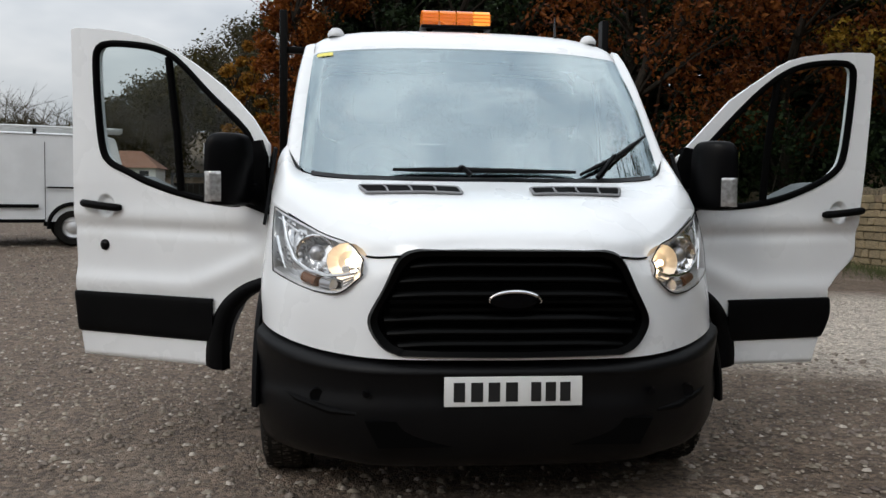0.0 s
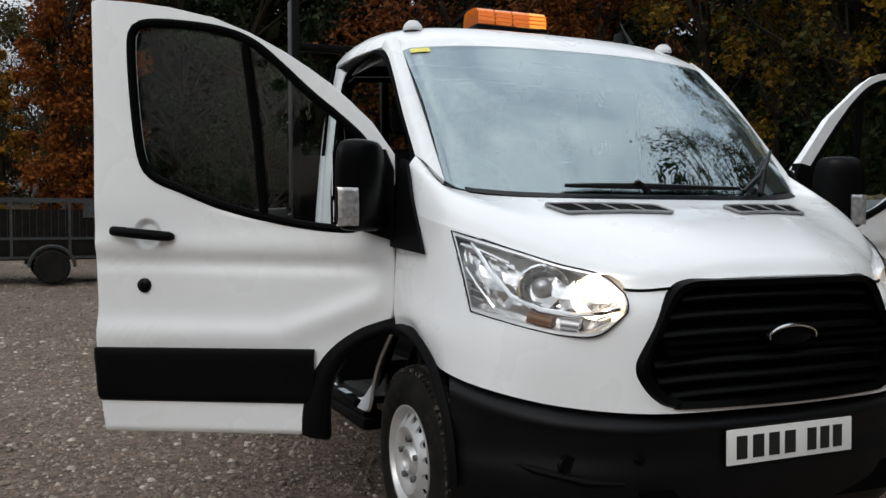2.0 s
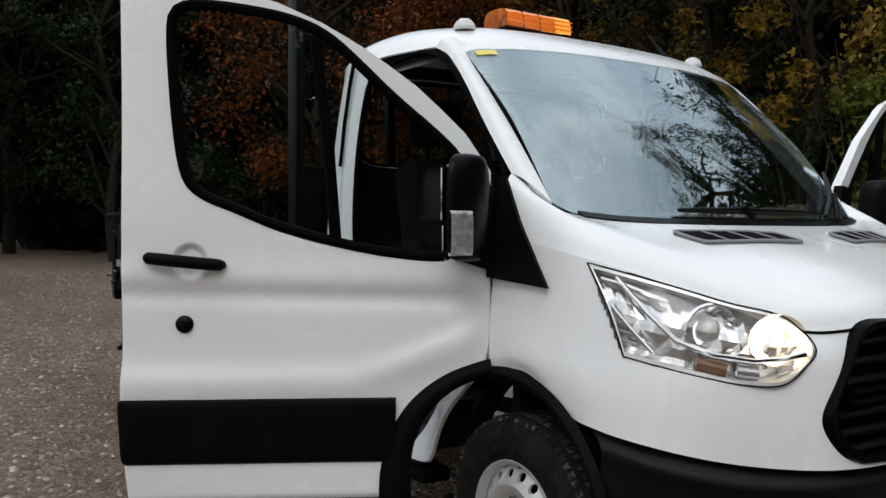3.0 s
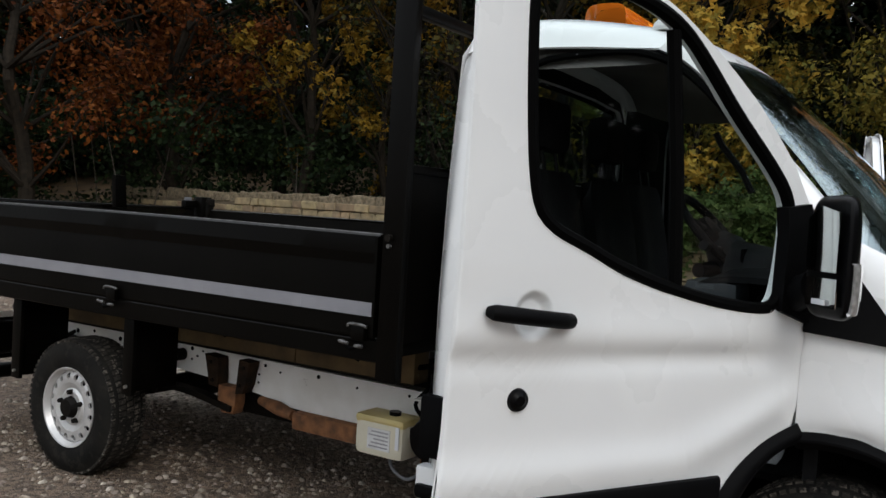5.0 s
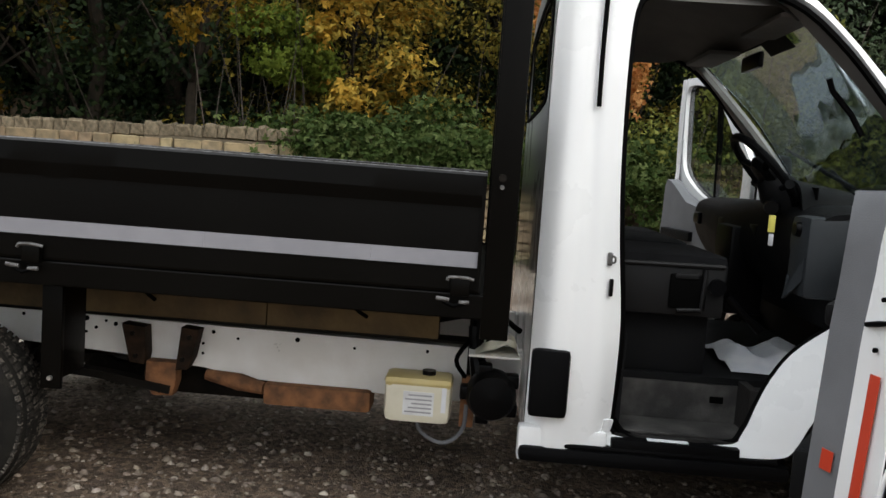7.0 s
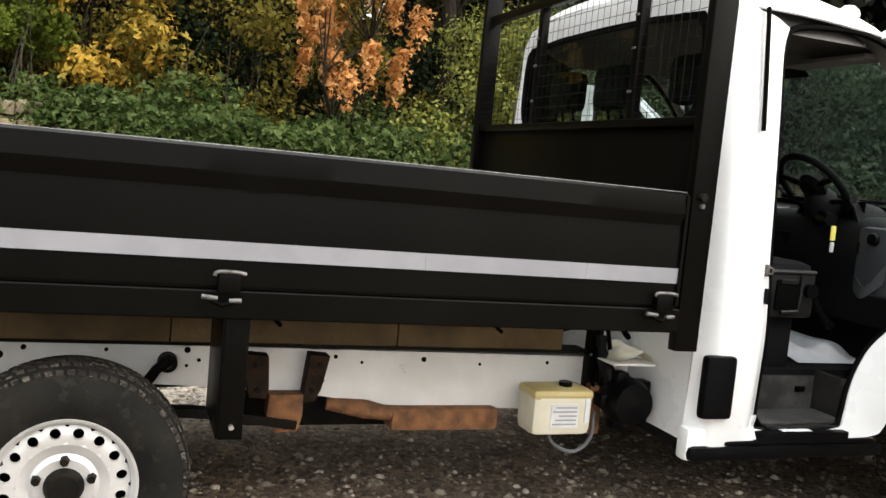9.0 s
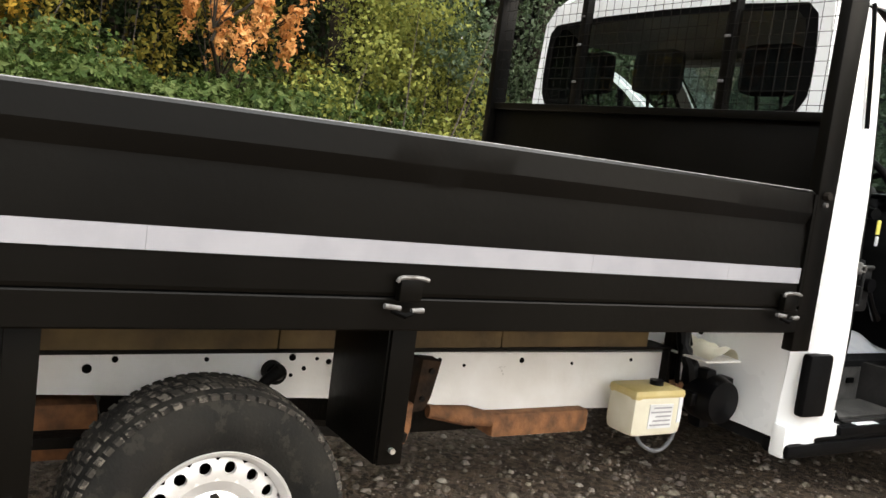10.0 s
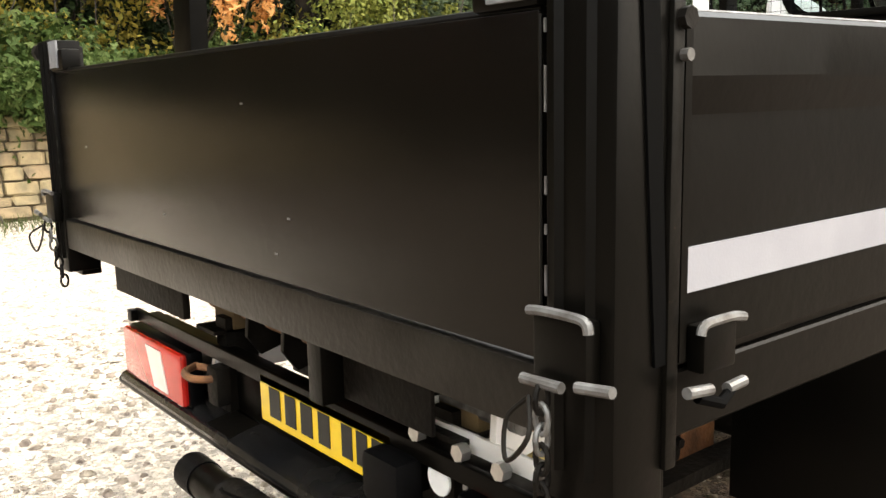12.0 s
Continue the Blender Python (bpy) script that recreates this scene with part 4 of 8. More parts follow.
dash_rows = [[(x, 1.12, .80) for x in (-.88, -.4, 0, .4, .88)], [(x, 1.30 + d, 1.02) for x, d in ((-.88, .0), (-.4, .02), (0, .05), (.4, .02), (.88, 0))],
             [(x, 1.345 + d * .6, 1.16) for x, d in ((-.88, 0), (-.4, .03), (0, .06), (.4, .03), (.88, 0))], [(x, 1.285, 1.255 + d) for x, d in ((-.88, 0), (-.4, .03), (0, .02), (.4, 0), (.88, 0))],
             [(x, .95, 1.265 + d) for x, d in ((-.88, 0), (-.4, .03), (0, .01), (.4, 0), (.88, 0))], [(x, .76, 1.27) for x in (-.80, -.4, 0, .4, .80)]]
dash = part("dashboard", thicken(loft(B(), dash_rows, 40, 26), .02), DASH, truck, "dark grey dashboard")
part("instrument_hood", thicken(loft(B(), [[(x, 1.315, z) for x, z in ((-.64, 1.26), (-.58, 1.345), (-.45, 1.372), (-.32, 1.345), (-.26, 1.26))], [(x, 1.10, z) for x, z in ((-.62, 1.25), (-.56, 1.32), (-.45, 1.34), (-.34, 1.32), (-.28, 1.25))]], 20, 4), .012), DASH, dash)
part("instrument_face", box(B(), -.61, -.29, 1.255, 1.265, 1.22, 1.345), SEAL, dash)
part("trip_display", box(B(), -.50, -.40, 1.2655, 1.268, 1.262, 1.292), DISPLAY, dash, "dim blue display")
for k in range(4):
    part("air_vent", box(B(), -.80 + .5 * k, -.70 + .5 * k, 1.345, 1.372, 1.12, 1.18, .008), PLASTIC_S, dash)
part("centre_console", box(B(), -.12, .14, 1.26, 1.42, .78, 1.16, .02), PLASTIC_S, dash)
part("side_panel", box(B(), -.885, -.70, 1.20, 1.375, .96, 1.245, .03), TRIM_SLATE, dash, "slate grey dashboard side panel")
part("light_switch", tube(B(), [(-.795, 1.37, 1.195), (-.795, 1.392, 1.195)], [.030, .024], 16), PLASTIC_S, dash)
part("knee_pocket", thicken(loft(B(), [[(-.87, 1.376, 1.10), (-.80, 1.40, 1.00), (-.72, 1.376, 1.03)], [(-.87, 1.376, 1.02), (-.80, 1.41, .95), (-.72, 1.376, .97)]], 14, 4), .008), TRIM_SLATE, dash)
part("firewall", box(B(), -.90, .90, .93, .97, .55, 1.25), DASH, truck)
bm = B()
ringpts = [(.172 * math.cos(a), .172 * math.sin(a), 0) for a in np.linspace(0, 2 * math.pi, 41)]
tube(bm, ringpts, .0165, 10, caps=False)
tilt = Matrix.Translation((-.45, 1.410, 1.392)) @ Euler((radians(47), 0, 0)).to_matrix().to_4x4()
bmesh.ops.transform(bm, matrix=tilt, verts=bm.verts)
wheel = part("steering_wheel", bm, PLASTIC, truck, "black steering wheel")
bm = B()
revolve(bm, [(-.03, .0), (-.025, .05), (0, .07), (.02, .062), (.028, .0)], (0, 0, 0), "z", 24)
bmesh.ops.transform(bm, matrix=tilt, verts=bm.verts)
part("hub_pad", bm, PLASTIC, wheel)
for a in (20, 160, 270):
    bm = tube(B(), [(.05 * math.cos(radians(a)), .05 * math.sin(radians(a)), 0), (.172 * math.cos(radians(a)), .172 * math.sin(radians(a)), .0)], .014, 8)
    bmesh.ops.transform(bm, matrix=tilt, verts=bm.verts)
    part("spoke", bm, PLASTIC, wheel)
part("steering_column", tube(B(), [(-.45, 1.40, 1.375), (-.45, 1.36, 1.33), (-.45, 1.20, 1.20)], [.045, .075, .085], 14), DASH, wheel)
part("stalk", tube(B(), [(-.45, 1.35, 1.33), (-.60, 1.37, 1.34), (-.66, 1.38, 1.35)], [.012, .012, .018], 8), PLASTIC_S, wheel)
part("stalk", tube(B(), [(-.45, 1.35, 1.33), (-.30, 1.37, 1.34), (-.24, 1.38, 1.35)], [.012, .012, .018], 8), PLASTIC_S, wheel)
part("ignition_lock", tube(B(), [(-.50, 1.385, 1.262), (-.585, 1.412, 1.258)], [.030, .026], 14), PLASTIC_S, wheel)
part("key_tag", box(B(), -.609, -.602, 1.398, 1.424, 1.168, 1.232, .003), YELLOW, wheel, "yellow key tag")
part("key_fob", box(B(), -.610, -.601, 1.400, 1.418, 1.118, 1.162, .003), PAPER, wheel)
part("rear_view_mirror", box(B(), -.13, .13, 1.36, 1.385, 1.83, 1.90, .012), PLASTIC_S, truck, "black interior mirror")
for x0, x1 in ((-.74, -.24), (.24, .74)):
    part("sun_visor", box(B(), x0, x1, 1.36, 1.50, 1.925, 1.945, .008, m=None), LINING, truck, "grey folded sun visor")
part("grab_handle", tube(B(), [(-.80, 1.20, 1.53), (-.79, 1.24, 1.60), (-.78, 1.31, 1.68), (-.79, 1.33, 1.72)], .011, 8), PLASTIC_S, truck)
pap = B()
pr_ = random.Random(4)
loft(pap, [[(x, y, .632 + (.0 if x < -.56 else .075 * pr_.random())) for x in (-.60, -.50, -.41, -.32, -.22, -.12)] for y in (1.50, 1.42, 1.34, 1.26, 1.18, 1.10)], 26, 26)
tagged(part("paper_mat", thicken(pap, .002), PAPER, sharp=12), "crumpled white paper floor mat in the cab footwell", "paper mat")


# ---- cab doors, standing open ----
def stand(z):
    """How far the rear edge of an open door stands out at height z."""
    return float(np.interp(z, [.4, .5, .75, 1.0, 1.15, 1.3, 2.0], [.0, .012, .026, .038, .053, .061, .063]))


EDGE_DRIVER = ([.40, .50, .60, .75, .90, 1.0, 1.15, 1.30, 1.45, 1.60, 1.75, 2.03], [1.17, 1.178, 1.186, 1.188, 1.177, 1.178, 1.176, 1.174, 1.172, 1.170, 1.170, 1.173])
EDGE_PASSENGER = ([.392, .489, .653, .783, .877, .936, 1.065, 1.274, 1.667, 2.014], [.862, .882, .944, .920, 1.017, 1.094, 1.092, 1.108, 1.136, 1.153])
GLASS_DRIVER = [(.125, 1.198), (.20, 1.192), (.376, 1.214), (.56, 1.255), (.735, 1.310), (.81, 1.345), (.935, 1.392), (.983, 1.452), (1.007, 1.642), (1.023, 1.915), (1.008, 1.977), (.945, 1.994),
                (.80, 1.982), (.65, 1.957), (.540, 1.912), (.440, 1.825), (.325, 1.713), (.180, 1.595), (.10, 1.515), (.082, 1.44), (.10, 1.26)]
GLASS_PASSENGER = [(.135, 1.215), (.19, 1.198), (.36, 1.205), (.54, 1.228), (.72, 1.283), (.86, 1.345), (.945, 1.40), (.98, 1.46), (1.005, 1.62), (1.030, 1.90), (1.015, 1.940), (.98, 1.955),
                   (.84, 1.95), (.70, 1.925), (.585, 1.875), (.46, 1.785), (.32, 1.655), (.20, 1.535), (.13, 1.46), (.11, 1.40), (.118, 1.26)]


def rounded(poly):
    """Cut the corners of a closed outline twice."""
    for _ in range(2):
        poly = [q for k in range(len(poly)) for q in (tuple(Vector(poly[k]).lerp(Vector(poly[(k + 1) % len(poly)]), .25)), tuple(Vector(poly[k]).lerp(Vector(poly[(k + 1) % len(poly)]), .75)))]
    return poly


DOOR_FRONT = [(.345, .405), (.335, .50), (.285, .63), (.19, .735), (.10, .79), (.02, .815), (.0, .90), (-.002, 1.02), (.0, 1.14), (-.003, 1.30)]
TOP_DRIVER = [(.0, 1.478), (.085, 1.600), (.165, 1.678), (.245, 1.750), (.335, 1.815), (.42, 1.872), (.55, 1.945), (.69, 2.005), (.866, 2.049), (1.0, 2.070), (1.14, 2.084), (1.168, 2.080)]
TOP_PASSENGER = [(.0, 1.445), (.14, 1.585), (.283, 1.729), (.38, 1.795), (.474, 1.855), (.571, 1.919), (.637, 1.951), (.72, 1.975), (.805, 1.989), (.90, 2.003), (1.01, 2.012), (1.13, 2.016), (1.150, 2.008)]


def resample(poly, n):
    P = [Vector((*p, 0)) for p in poly] + [Vector((*poly[0], 0))]
    L = [0.0]
    for a, b in zip(P, P[1:]):
        L.append(L[-1] + (b - a).length)
    out = []
    for i in range(n):
        t = i / n * L[-1]
        k = max(j for j in range(len(L)) if L[j] <= t + 1e-9)
        k = min(k, len(P) - 2)
        out.append(P[k].lerp(P[k + 1], (t - L[k]) / max(L[k + 1] - L[k], 1e-9)))
    return [(p.x, p.y) for p in out]


def polar(poly, centre, ang):
    """Where the ray from centre at this angle meets a star-shaped outline."""
    d = Vector((math.cos(ang), math.sin(ang)))
    best = None
    for i in range(len(poly)):
        p, q = Vector(poly[i]) - centre, Vector(poly[(i + 1) % len(poly)]) - centre
        e = q - p
        det = d.x * -e.y + d.y * e.x
        if abs(det) < 1e-12:
            continue
        t = (p.x * -e.y + p.y * e.x) / det
        k = (d.x * p.y - d.y * p.x) / det
        if t > 0 and -1e-6 <= k <= 1 + 1e-6 and (best is None or t > best):
            best = t
    return best


def cab_door(s, hinge, angle, label, edge, top, glass):
    """One door in its own axes: x from hinge to handle, y outward (mirrored by s), z up."""
    u = Vector((s * math.sin(radians(angle)), math.cos(radians(angle)), 0))
    nrm = Vector((s * math.cos(radians(angle)), -math.sin(radians(angle)), 0))
    M = Matrix(((u.x, -s * nrm.x, 0, hinge[0]), (u.y, -s * nrm.y, 0, hinge[1]), (0, 0, 1, 0), (0, 0, 0, 1)))
    ez, ea = edge

    def E(z):
        return float(np.interp(z, ez, ea))

    def P(a, n, z):
        return Vector((a, -s * n, z))

    def S(a, n, z):
        """Point n in front of the skin."""
        return P(a, n + stand(z) * a / 1.17, z)

    def crease(a, z):
        """Pressed line below the handle and the swage over the wheel."""
        d = -.013 * math.exp(-((z - (1.055 + .02 * a)) / .035) ** 2) * min(1, max(0, (a - .03) / .1))
        ridge = .79 + .42 * max(0, .46 - a) ** 1.15
        d += .015 * math.exp(-((z - ridge) / (.052 if z > ridge else .060)) ** 2) * min(1, max(0, (a + .02) / .1))
        d += .007 * math.exp(-((z - 1.12) / .06) ** 2)
        return d
    zt = top[-1][1] - .008
    rear = [(E(z), z) for z in np.linspace(zt, ez[0], 26)]
    outline = DOOR_FRONT + top + rear
    c0 = Vector((.60, 1.45))
    corner = [math.atan2(z - c0.y, a - c0.x) for a, z in outline]
    angs = sorted(set(round(t, 4) for t in corner + list(np.linspace(-math.pi, math.pi, 240, endpoint=False))))
    hc, hr = (.962, 1.180), .060
    bm = B()
    rings = []
    for f in [0, .012, .03] + [.03 + .97 * k / 84 for k in range(1, 85)]:
        ring = []
        for t in angs:
            r0, r1 = polar(glass, c0, t), polar(outline, c0, t)
            r = r0 + (r1 - r0) * f
            a, z = c0.x + r * math.cos(t), c0.y + r * math.sin(t)
            n = crease(a, z) * min(1, f / .1) + (-.018 if f == 0 else -.006 if f < .02 else 0)
            n -= .010 * max(0, (f - .985) / .015)
            ring.append(bm.verts.new(S(a, n, z)))
        rings.append(ring)
    m_ = len(angs)
    for a, b in zip(rings, rings[1:]):
        for k in range(m_):
            j = (k + 1) % m_
            bm.faces.new((a[k], a[j], b[j], b[k]))
    # round dish pressed behind the handle
    near = [e for e in bm.edges if all((v.co.x - hc[0]) ** 2 + (v.co.z - hc[1]) ** 2 < .11 ** 2 for v in e.verts)]
    bmesh.ops.subdivide_edges(bm, edges=near, cuts=2, use_grid_fill=True)
    for v in bm.verts:
        rr = math.hypot(v.co.x - hc[0], (v.co.z - hc[1]) / 1.05) / hr
        if rr < 1:
            k = min(1, (1 - rr) / .45)
            v.co.y += s * .020 * k * k * (3 - 2 * k)
    thicken(bm, .005 )
    d = part("door", bm, PAINT, truck, label)
    d.matrix_world = M

    def sub(name, b, material, lab=""):
        return part(name, b, material, d, lab)

    # inner side of the window frame
    bm = B()
    fo, fi = [], []
    for t in [x for x in angs]:
        r0, r1 = polar(glass, c0, t), polar(outline, c0, t)
        a0, z0 = c0.x + r0 * math.cos(t), c0.y + r0 * math.sin(t)
        r1 = min(r1 - .02, r0 + .13)
        a1, z1 = c0.x + r1 * math.cos(t), c0.y + r1 * math.sin(t)
        fi.append((a0, z0))
        fo.append((a1, z1))
    loops = [[S(a, -.012, z) for a, z in fo], [S(a, -.048, z) for a, z in fo], [S(a, -.052, z) for a, z in fi], [S(a, -.020, z) for a, z in fi]]
    vv = [[bm.verts.new(p) for p in r] for r in loops]
    for r in range(3):
        for k in range(m_):
            j = (k + 1) % m_
            bm.faces.new((vv[r][k], vv[r][j], vv[r + 1][j], vv[r + 1][k]))
    sub("window_frame", bm, PAINT)
    gl = resample(glass, 96)
    bm = B()
    bm.faces.new([bm.verts.new(S(a, -.026, z)) for a, z in gl])
    sub("window_pane", bm, TINTED, "tinted side window").visible_shadow = False
    bm = B()
    tube(bm, [S(a, -.008, z) for a, z in gl + gl[:1]], .018, 8, caps=False)
    sub("window_seal", bm, SEAL, "black window seal")
    bm = tube(B(), [S(.505, -.014, 1.23), S(.53, -.014, 1.55), S(.575, -.014, 1.905 if s < 0 else 1.86)], .019, 8)
    sub("divider_bar", bm, SEAL)
    # black lower moulding, wheel arch trim
    bm = B()
    pr = [(.0, .738), (.016, .725), (.020, .64), (.016, .545), (.0, .525)]
    ks = [0, .06, .25, .5, .75, .96, 1.0]
    rows = []
    for k, (n, z) in enumerate(pr):
        a1 = E(z) + .004
        rows.append([S(.31 + (a1 - .31) * f - (.012 if f == 1 and k in (0, 4) else 0), (n if f < 1 else n * .4) + .010 * math.exp(-((z - .76) / .05) ** 2) + .001, z) for f in ks])
    loft(bm, rows, 24, 14)
    thicken(bm, .010)
    sub("lower_moulding", bm, PLASTIC, "black plastic lower door moulding")
    o_ = [(.0, .862), (.06, .845), (.14, .815), (.225, .76), (.29, .69), (.335, .60), (.36, .50), (.365, .405)]
    i_ = [(-.002, .80), (.05, .79), (.11, .765), (.175, .715), (.225, .65), (.255, .57), (.262, .49), (.262, .39)]
    bm = B()
    mid = [((a + c) / 2, (b + e) / 2) for (a, b), (c, e) in zip(o_, i_)]
    loft(bm, [[S(a, .006, z) for a, z in o_], [S(a, .026, z) for a, z in mid], [S(a, .010, z) for a, z in i_], [S(a, -.05, z) for a, z in i_]], 24, 10)
    thicken(bm, .008)
    sub("arch_trim", bm, PLASTIC, "black plastic arch trim on the door")
    # closing edge: a wide white jamb from the skin to the inner panel
    zz = [float(z) for z in np.linspace(ez[0], zt, 30)]

    def depth(z):
        return float(np.interp(z, [.4, 1.25, 1.42, 2.0], [.105, .105, .066, .060]))
    bm = B()
    prof = ((0.0, -.011), (-.006, -.016), (-.54, -.45), (-1.18, -.97), (-1.28, -1.0), (-1.9, -1.0))
    jam = []
    for k, (da, dn) in enumerate(prof):
        row = []
        for z in zz:
            w = depth(z)
            row.append(tuple(S(E(z) + (da if k < 2 else da * w * .95), dn if k < 2 else dn * w, z)))
        jam.append(row)
    loft(bm, jam, 50, 18)
    thicken(bm, .004)
    sub("closing_edge", bm, PAINT, "white closing edge of the door")

    def jamb(z, f, lift):
        """Point on the sloping jamb: f from the skin to the inside."""
        w = depth(z)
        k = -.006 + (-1.12 * w + .006) * f
        return S(E(z) + k + lift * .7, -.016 + (-.97 * w + .016) * f - lift * .7, z)
    for z0, z1 in ((1.27, 1.97), (.45, .93)):
        bm = B()
        zs = np.linspace(z0, z1, 16)
        ring_strip(bm, [jamb(float(z), .36, .005) for z in zs], [jamb(float(z), .62, .005) for z in zs], closed=False)
        thicken(bm, .003)
        sub("reflective_strip", bm, RED_TAPE, "red reflective strip")
    bm = B()
    p0, p1 = jamb(1.055, .30, .006), jamb(1.035, .95, .006)
    tube(bm, [p0, p0.lerp(p1, .5), p1], [.004, .007, .006], 6)
    sub("door_latch", bm, SEAL, "dark latch slot")
    for z, f in ((1.115, .40), (1.10, .65), (1.095, .30), (.985, .60)):
        q0 = jamb(z, f, .002)
        sub("latch_screw", tube(B(), [q0, q0 + P(.006, -.003, 0)], .006, 8), SEAL)
    # grey trim on the inside, deeper towards the bottom
    tr = [(.05, .84), (.14, .80), (.25, .72), (.33, .58), (.36, .44)] + [(E(z) - .115, z) for z in np.linspace(.44, 1.30, 10)] + [(E(1.34) - .15, 1.345), (.90, 1.335), (.85, 1.315), (.75, 1.27), (.55, 1.215), (.36, 1.19), (.14, 1.18), (.045, 1.16)]
    bm = B()
    v0 = [bm.verts.new(S(a, -.085, z)) for a, z in tr]
    v1 = [bm.verts.new(S(a - .085 if a > .7 else a * .99 + .006, -.187, .86 + (z - .86) * .99)) for a, z in tr]
    bm.faces.new(v0)
    bm.faces.new(v1[::-1])
    for k in range(len(tr)):
        j = (k + 1) % len(tr)
        bm.faces.new((v0[k], v0[j], v1[j], v1[k]))
    sub("door_card", bm, TRIM_GREY, "grey inner door trim")
    b_ = B()
    for (a0, a1, n0, n1, z0, z1) in ((.40, .80, -.20, -.14, .98, 1.04), (.38, .82, -.235, -.14, .50, .64)):
        x = [P(a0, n0, z0), P(a1, n1, z1)]
        sub("door_pocket", box(B(), *sorted((x[0].x, x[1].x)), *sorted((x[0].y, x[1].y)), z0, z1, .015), DASH)
    b_.free()
    bm = B()
    g0 = [S(E(z) - .115 - .085 * (-.088 - n) / .100 + .003, n, z) for z in (.665, .715) for n in (-.125, -.155)]
    vs = [bm.verts.new(p + P(dx, 0, 0)) for dx in (0, .003) for p in g0]
    for f in ((0, 1, 3, 2), (4, 6, 7, 5), (0, 4, 5, 1), (1, 5, 7, 3), (3, 7, 6, 2), (2, 6, 4, 0)):
        bm.faces.new([vs[k] for k in f])
    sub("door_reflector", bm, RED_TAPE, "small red reflector")
    # handle over a round dish, lock
    bm = tube(B(), [S(.858, .006, 1.170), S(.868, .020, 1.170), S(.900, .036, 1.173), S(.980, .040, 1.181), S(1.055, .036, 1.189), S(1.086, .022, 1.192), S(1.095, .008, 1.193)], [.012, .019, .020, .020, .020, .019, .012], 12)
    sub("handle", bm, PLASTIC, "black door handle")
    if s < 0:
        bm = B()
        revolve(bm, [(.016, .0), (.016, .012), (.010, .020), (.008, .026), (0, .029)], (0, 0, 0), "y", 24)
        bmesh.ops.transform(bm, matrix=Matrix.LocRotScale(S(.983, .0, .98), None, (1, 1, 1)), verts=bm.verts)
        sub("lock", bm, PLASTIC_S, "black round lock")
    # mirror on its triangle
    bm = B()
    tri = ((.0, 1.15), (.125, 1.19), (.118, 1.40), (.13, 1.48), (.03, 1.495), (.0, 1.42))
    t0 = [bm.verts.new(S(a, .022, z)) for a, z in tri]
    t1 = [bm.verts.new(S(a, -.02, z)) for a, z in tri]
    bm.faces.new(t0)
    bm.faces.new(t1[::-1])
    for k in range(6):
        j = (k + 1) % 6
        bm.faces.new((t0[k], t0[j], t1[j], t1[k]))
    sub("mirror_triangle", bm, PLASTIC, "black mirror mounting triangle")
    bm = tube(B(), [P(.06, .01, 1.24), P(.07, .05, 1.25), P(.085, .11, 1.265)], [.055, .046, .055], 12)
    sub("mirror_arm", bm, PLASTIC)
    bm = B()
    plan = [(.015, .095), (.025, .150), (.055, .200), (.092, .238), (.138, .264), (.165, .258), (.156, .21), (.138, .15), (.120, .098), (.06, .080)]
    cu, cn = .09, .17
    secs = []
    for z, k in ((1.188, .25), (1.191, .60), (1.205, .86), (1.235, .97), (1.29, 1.0), (1.37, 1.0), (1.435, .98), (1.476, .92), (1.500, .80), (1.513, .60), (1.518, .25)):
        lp = [(cu + (a_ - cu) * k, cn + (n_ - cn) * k) for a_, n_ in plan]
        sm_ = spline([P(a_, n_, z) for a_, n_ in lp + lp[:1]], 33)
        secs.append([tuple(q) for q in sm_])
    loft(bm, secs, 33, 36)
    bmesh.ops.holes_fill(bm, edges=bm.edges[:], sides=60)
    sub("mirror_housing", bm, PLASTIC_S, "black wing mirror housing", )

    def on_glass(n):
        return .124 + (n - .10) * .31
    for face, lab in (([(.112, 1.315), (.112, 1.455), (.165, 1.487), (.240, 1.470), (.240, 1.315)], "mirror glass"), ([(.114, 1.222), (.114, 1.298), (.238, 1.298), (.238, 1.222)], "lower wide-angle mirror")):
        bm = B()
        bm.faces.new([bm.verts.new(P(on_glass(n) + .010, n, z)) for n, z in face])
        thicken(bm, .004)
        sub("mirror_glass", bm, MIRROR_M, lab)
    bm = B()
    bm.faces.new([bm.verts.new(P(on_glass(n) + .016, n, z)) for n, z in ((.150, 1.228), (.150, 1.242), (.205, 1.242), (.205, 1.228))])
    thicken(bm, .002)
    sub("mirror_sticker", bm, PAPER, "small white sticker")
    bm = B()
    q = []
    for z, k in ((1.207, -.004), (1.215, .005), (1.275, .007), (1.335, .005), (1.343, -.004)):
        q.append([tuple(P(a_ - k * .8, n_ + k * .6, z)) for a_, n_ in ((.088, .238), (.108, .250), (.130, .264), (.156, .266))])
    loft(bm, q, 12, 14)
    thicken(bm, .008)
    sub("mirror_indicator", bm, CLEAR_IND, "clear indicator lens on the mirror")
    for o in d.children:
        o.matrix_parent_inverse = Matrix.Identity(4)
    return d


CLEAR_IND = mat("clear_indicator_lens", (0.62, 0.62, 0.62), 0.12, metal=0.55, col2=(0.35, 0.34, 0.33), scale=45, coat=0.8)
cab_door(-1, (-.985, .985), 59.6, "white driver door, wide open", EDGE_DRIVER, TOP_DRIVER, rounded(GLASS_DRIVER))
cab_door(1, (.985, .985), 77.0, "white passenger door, wide open", EDGE_PASSENGER, TOP_PASSENGER, rounded(GLASS_PASSENGER))


# ---- wheels ----


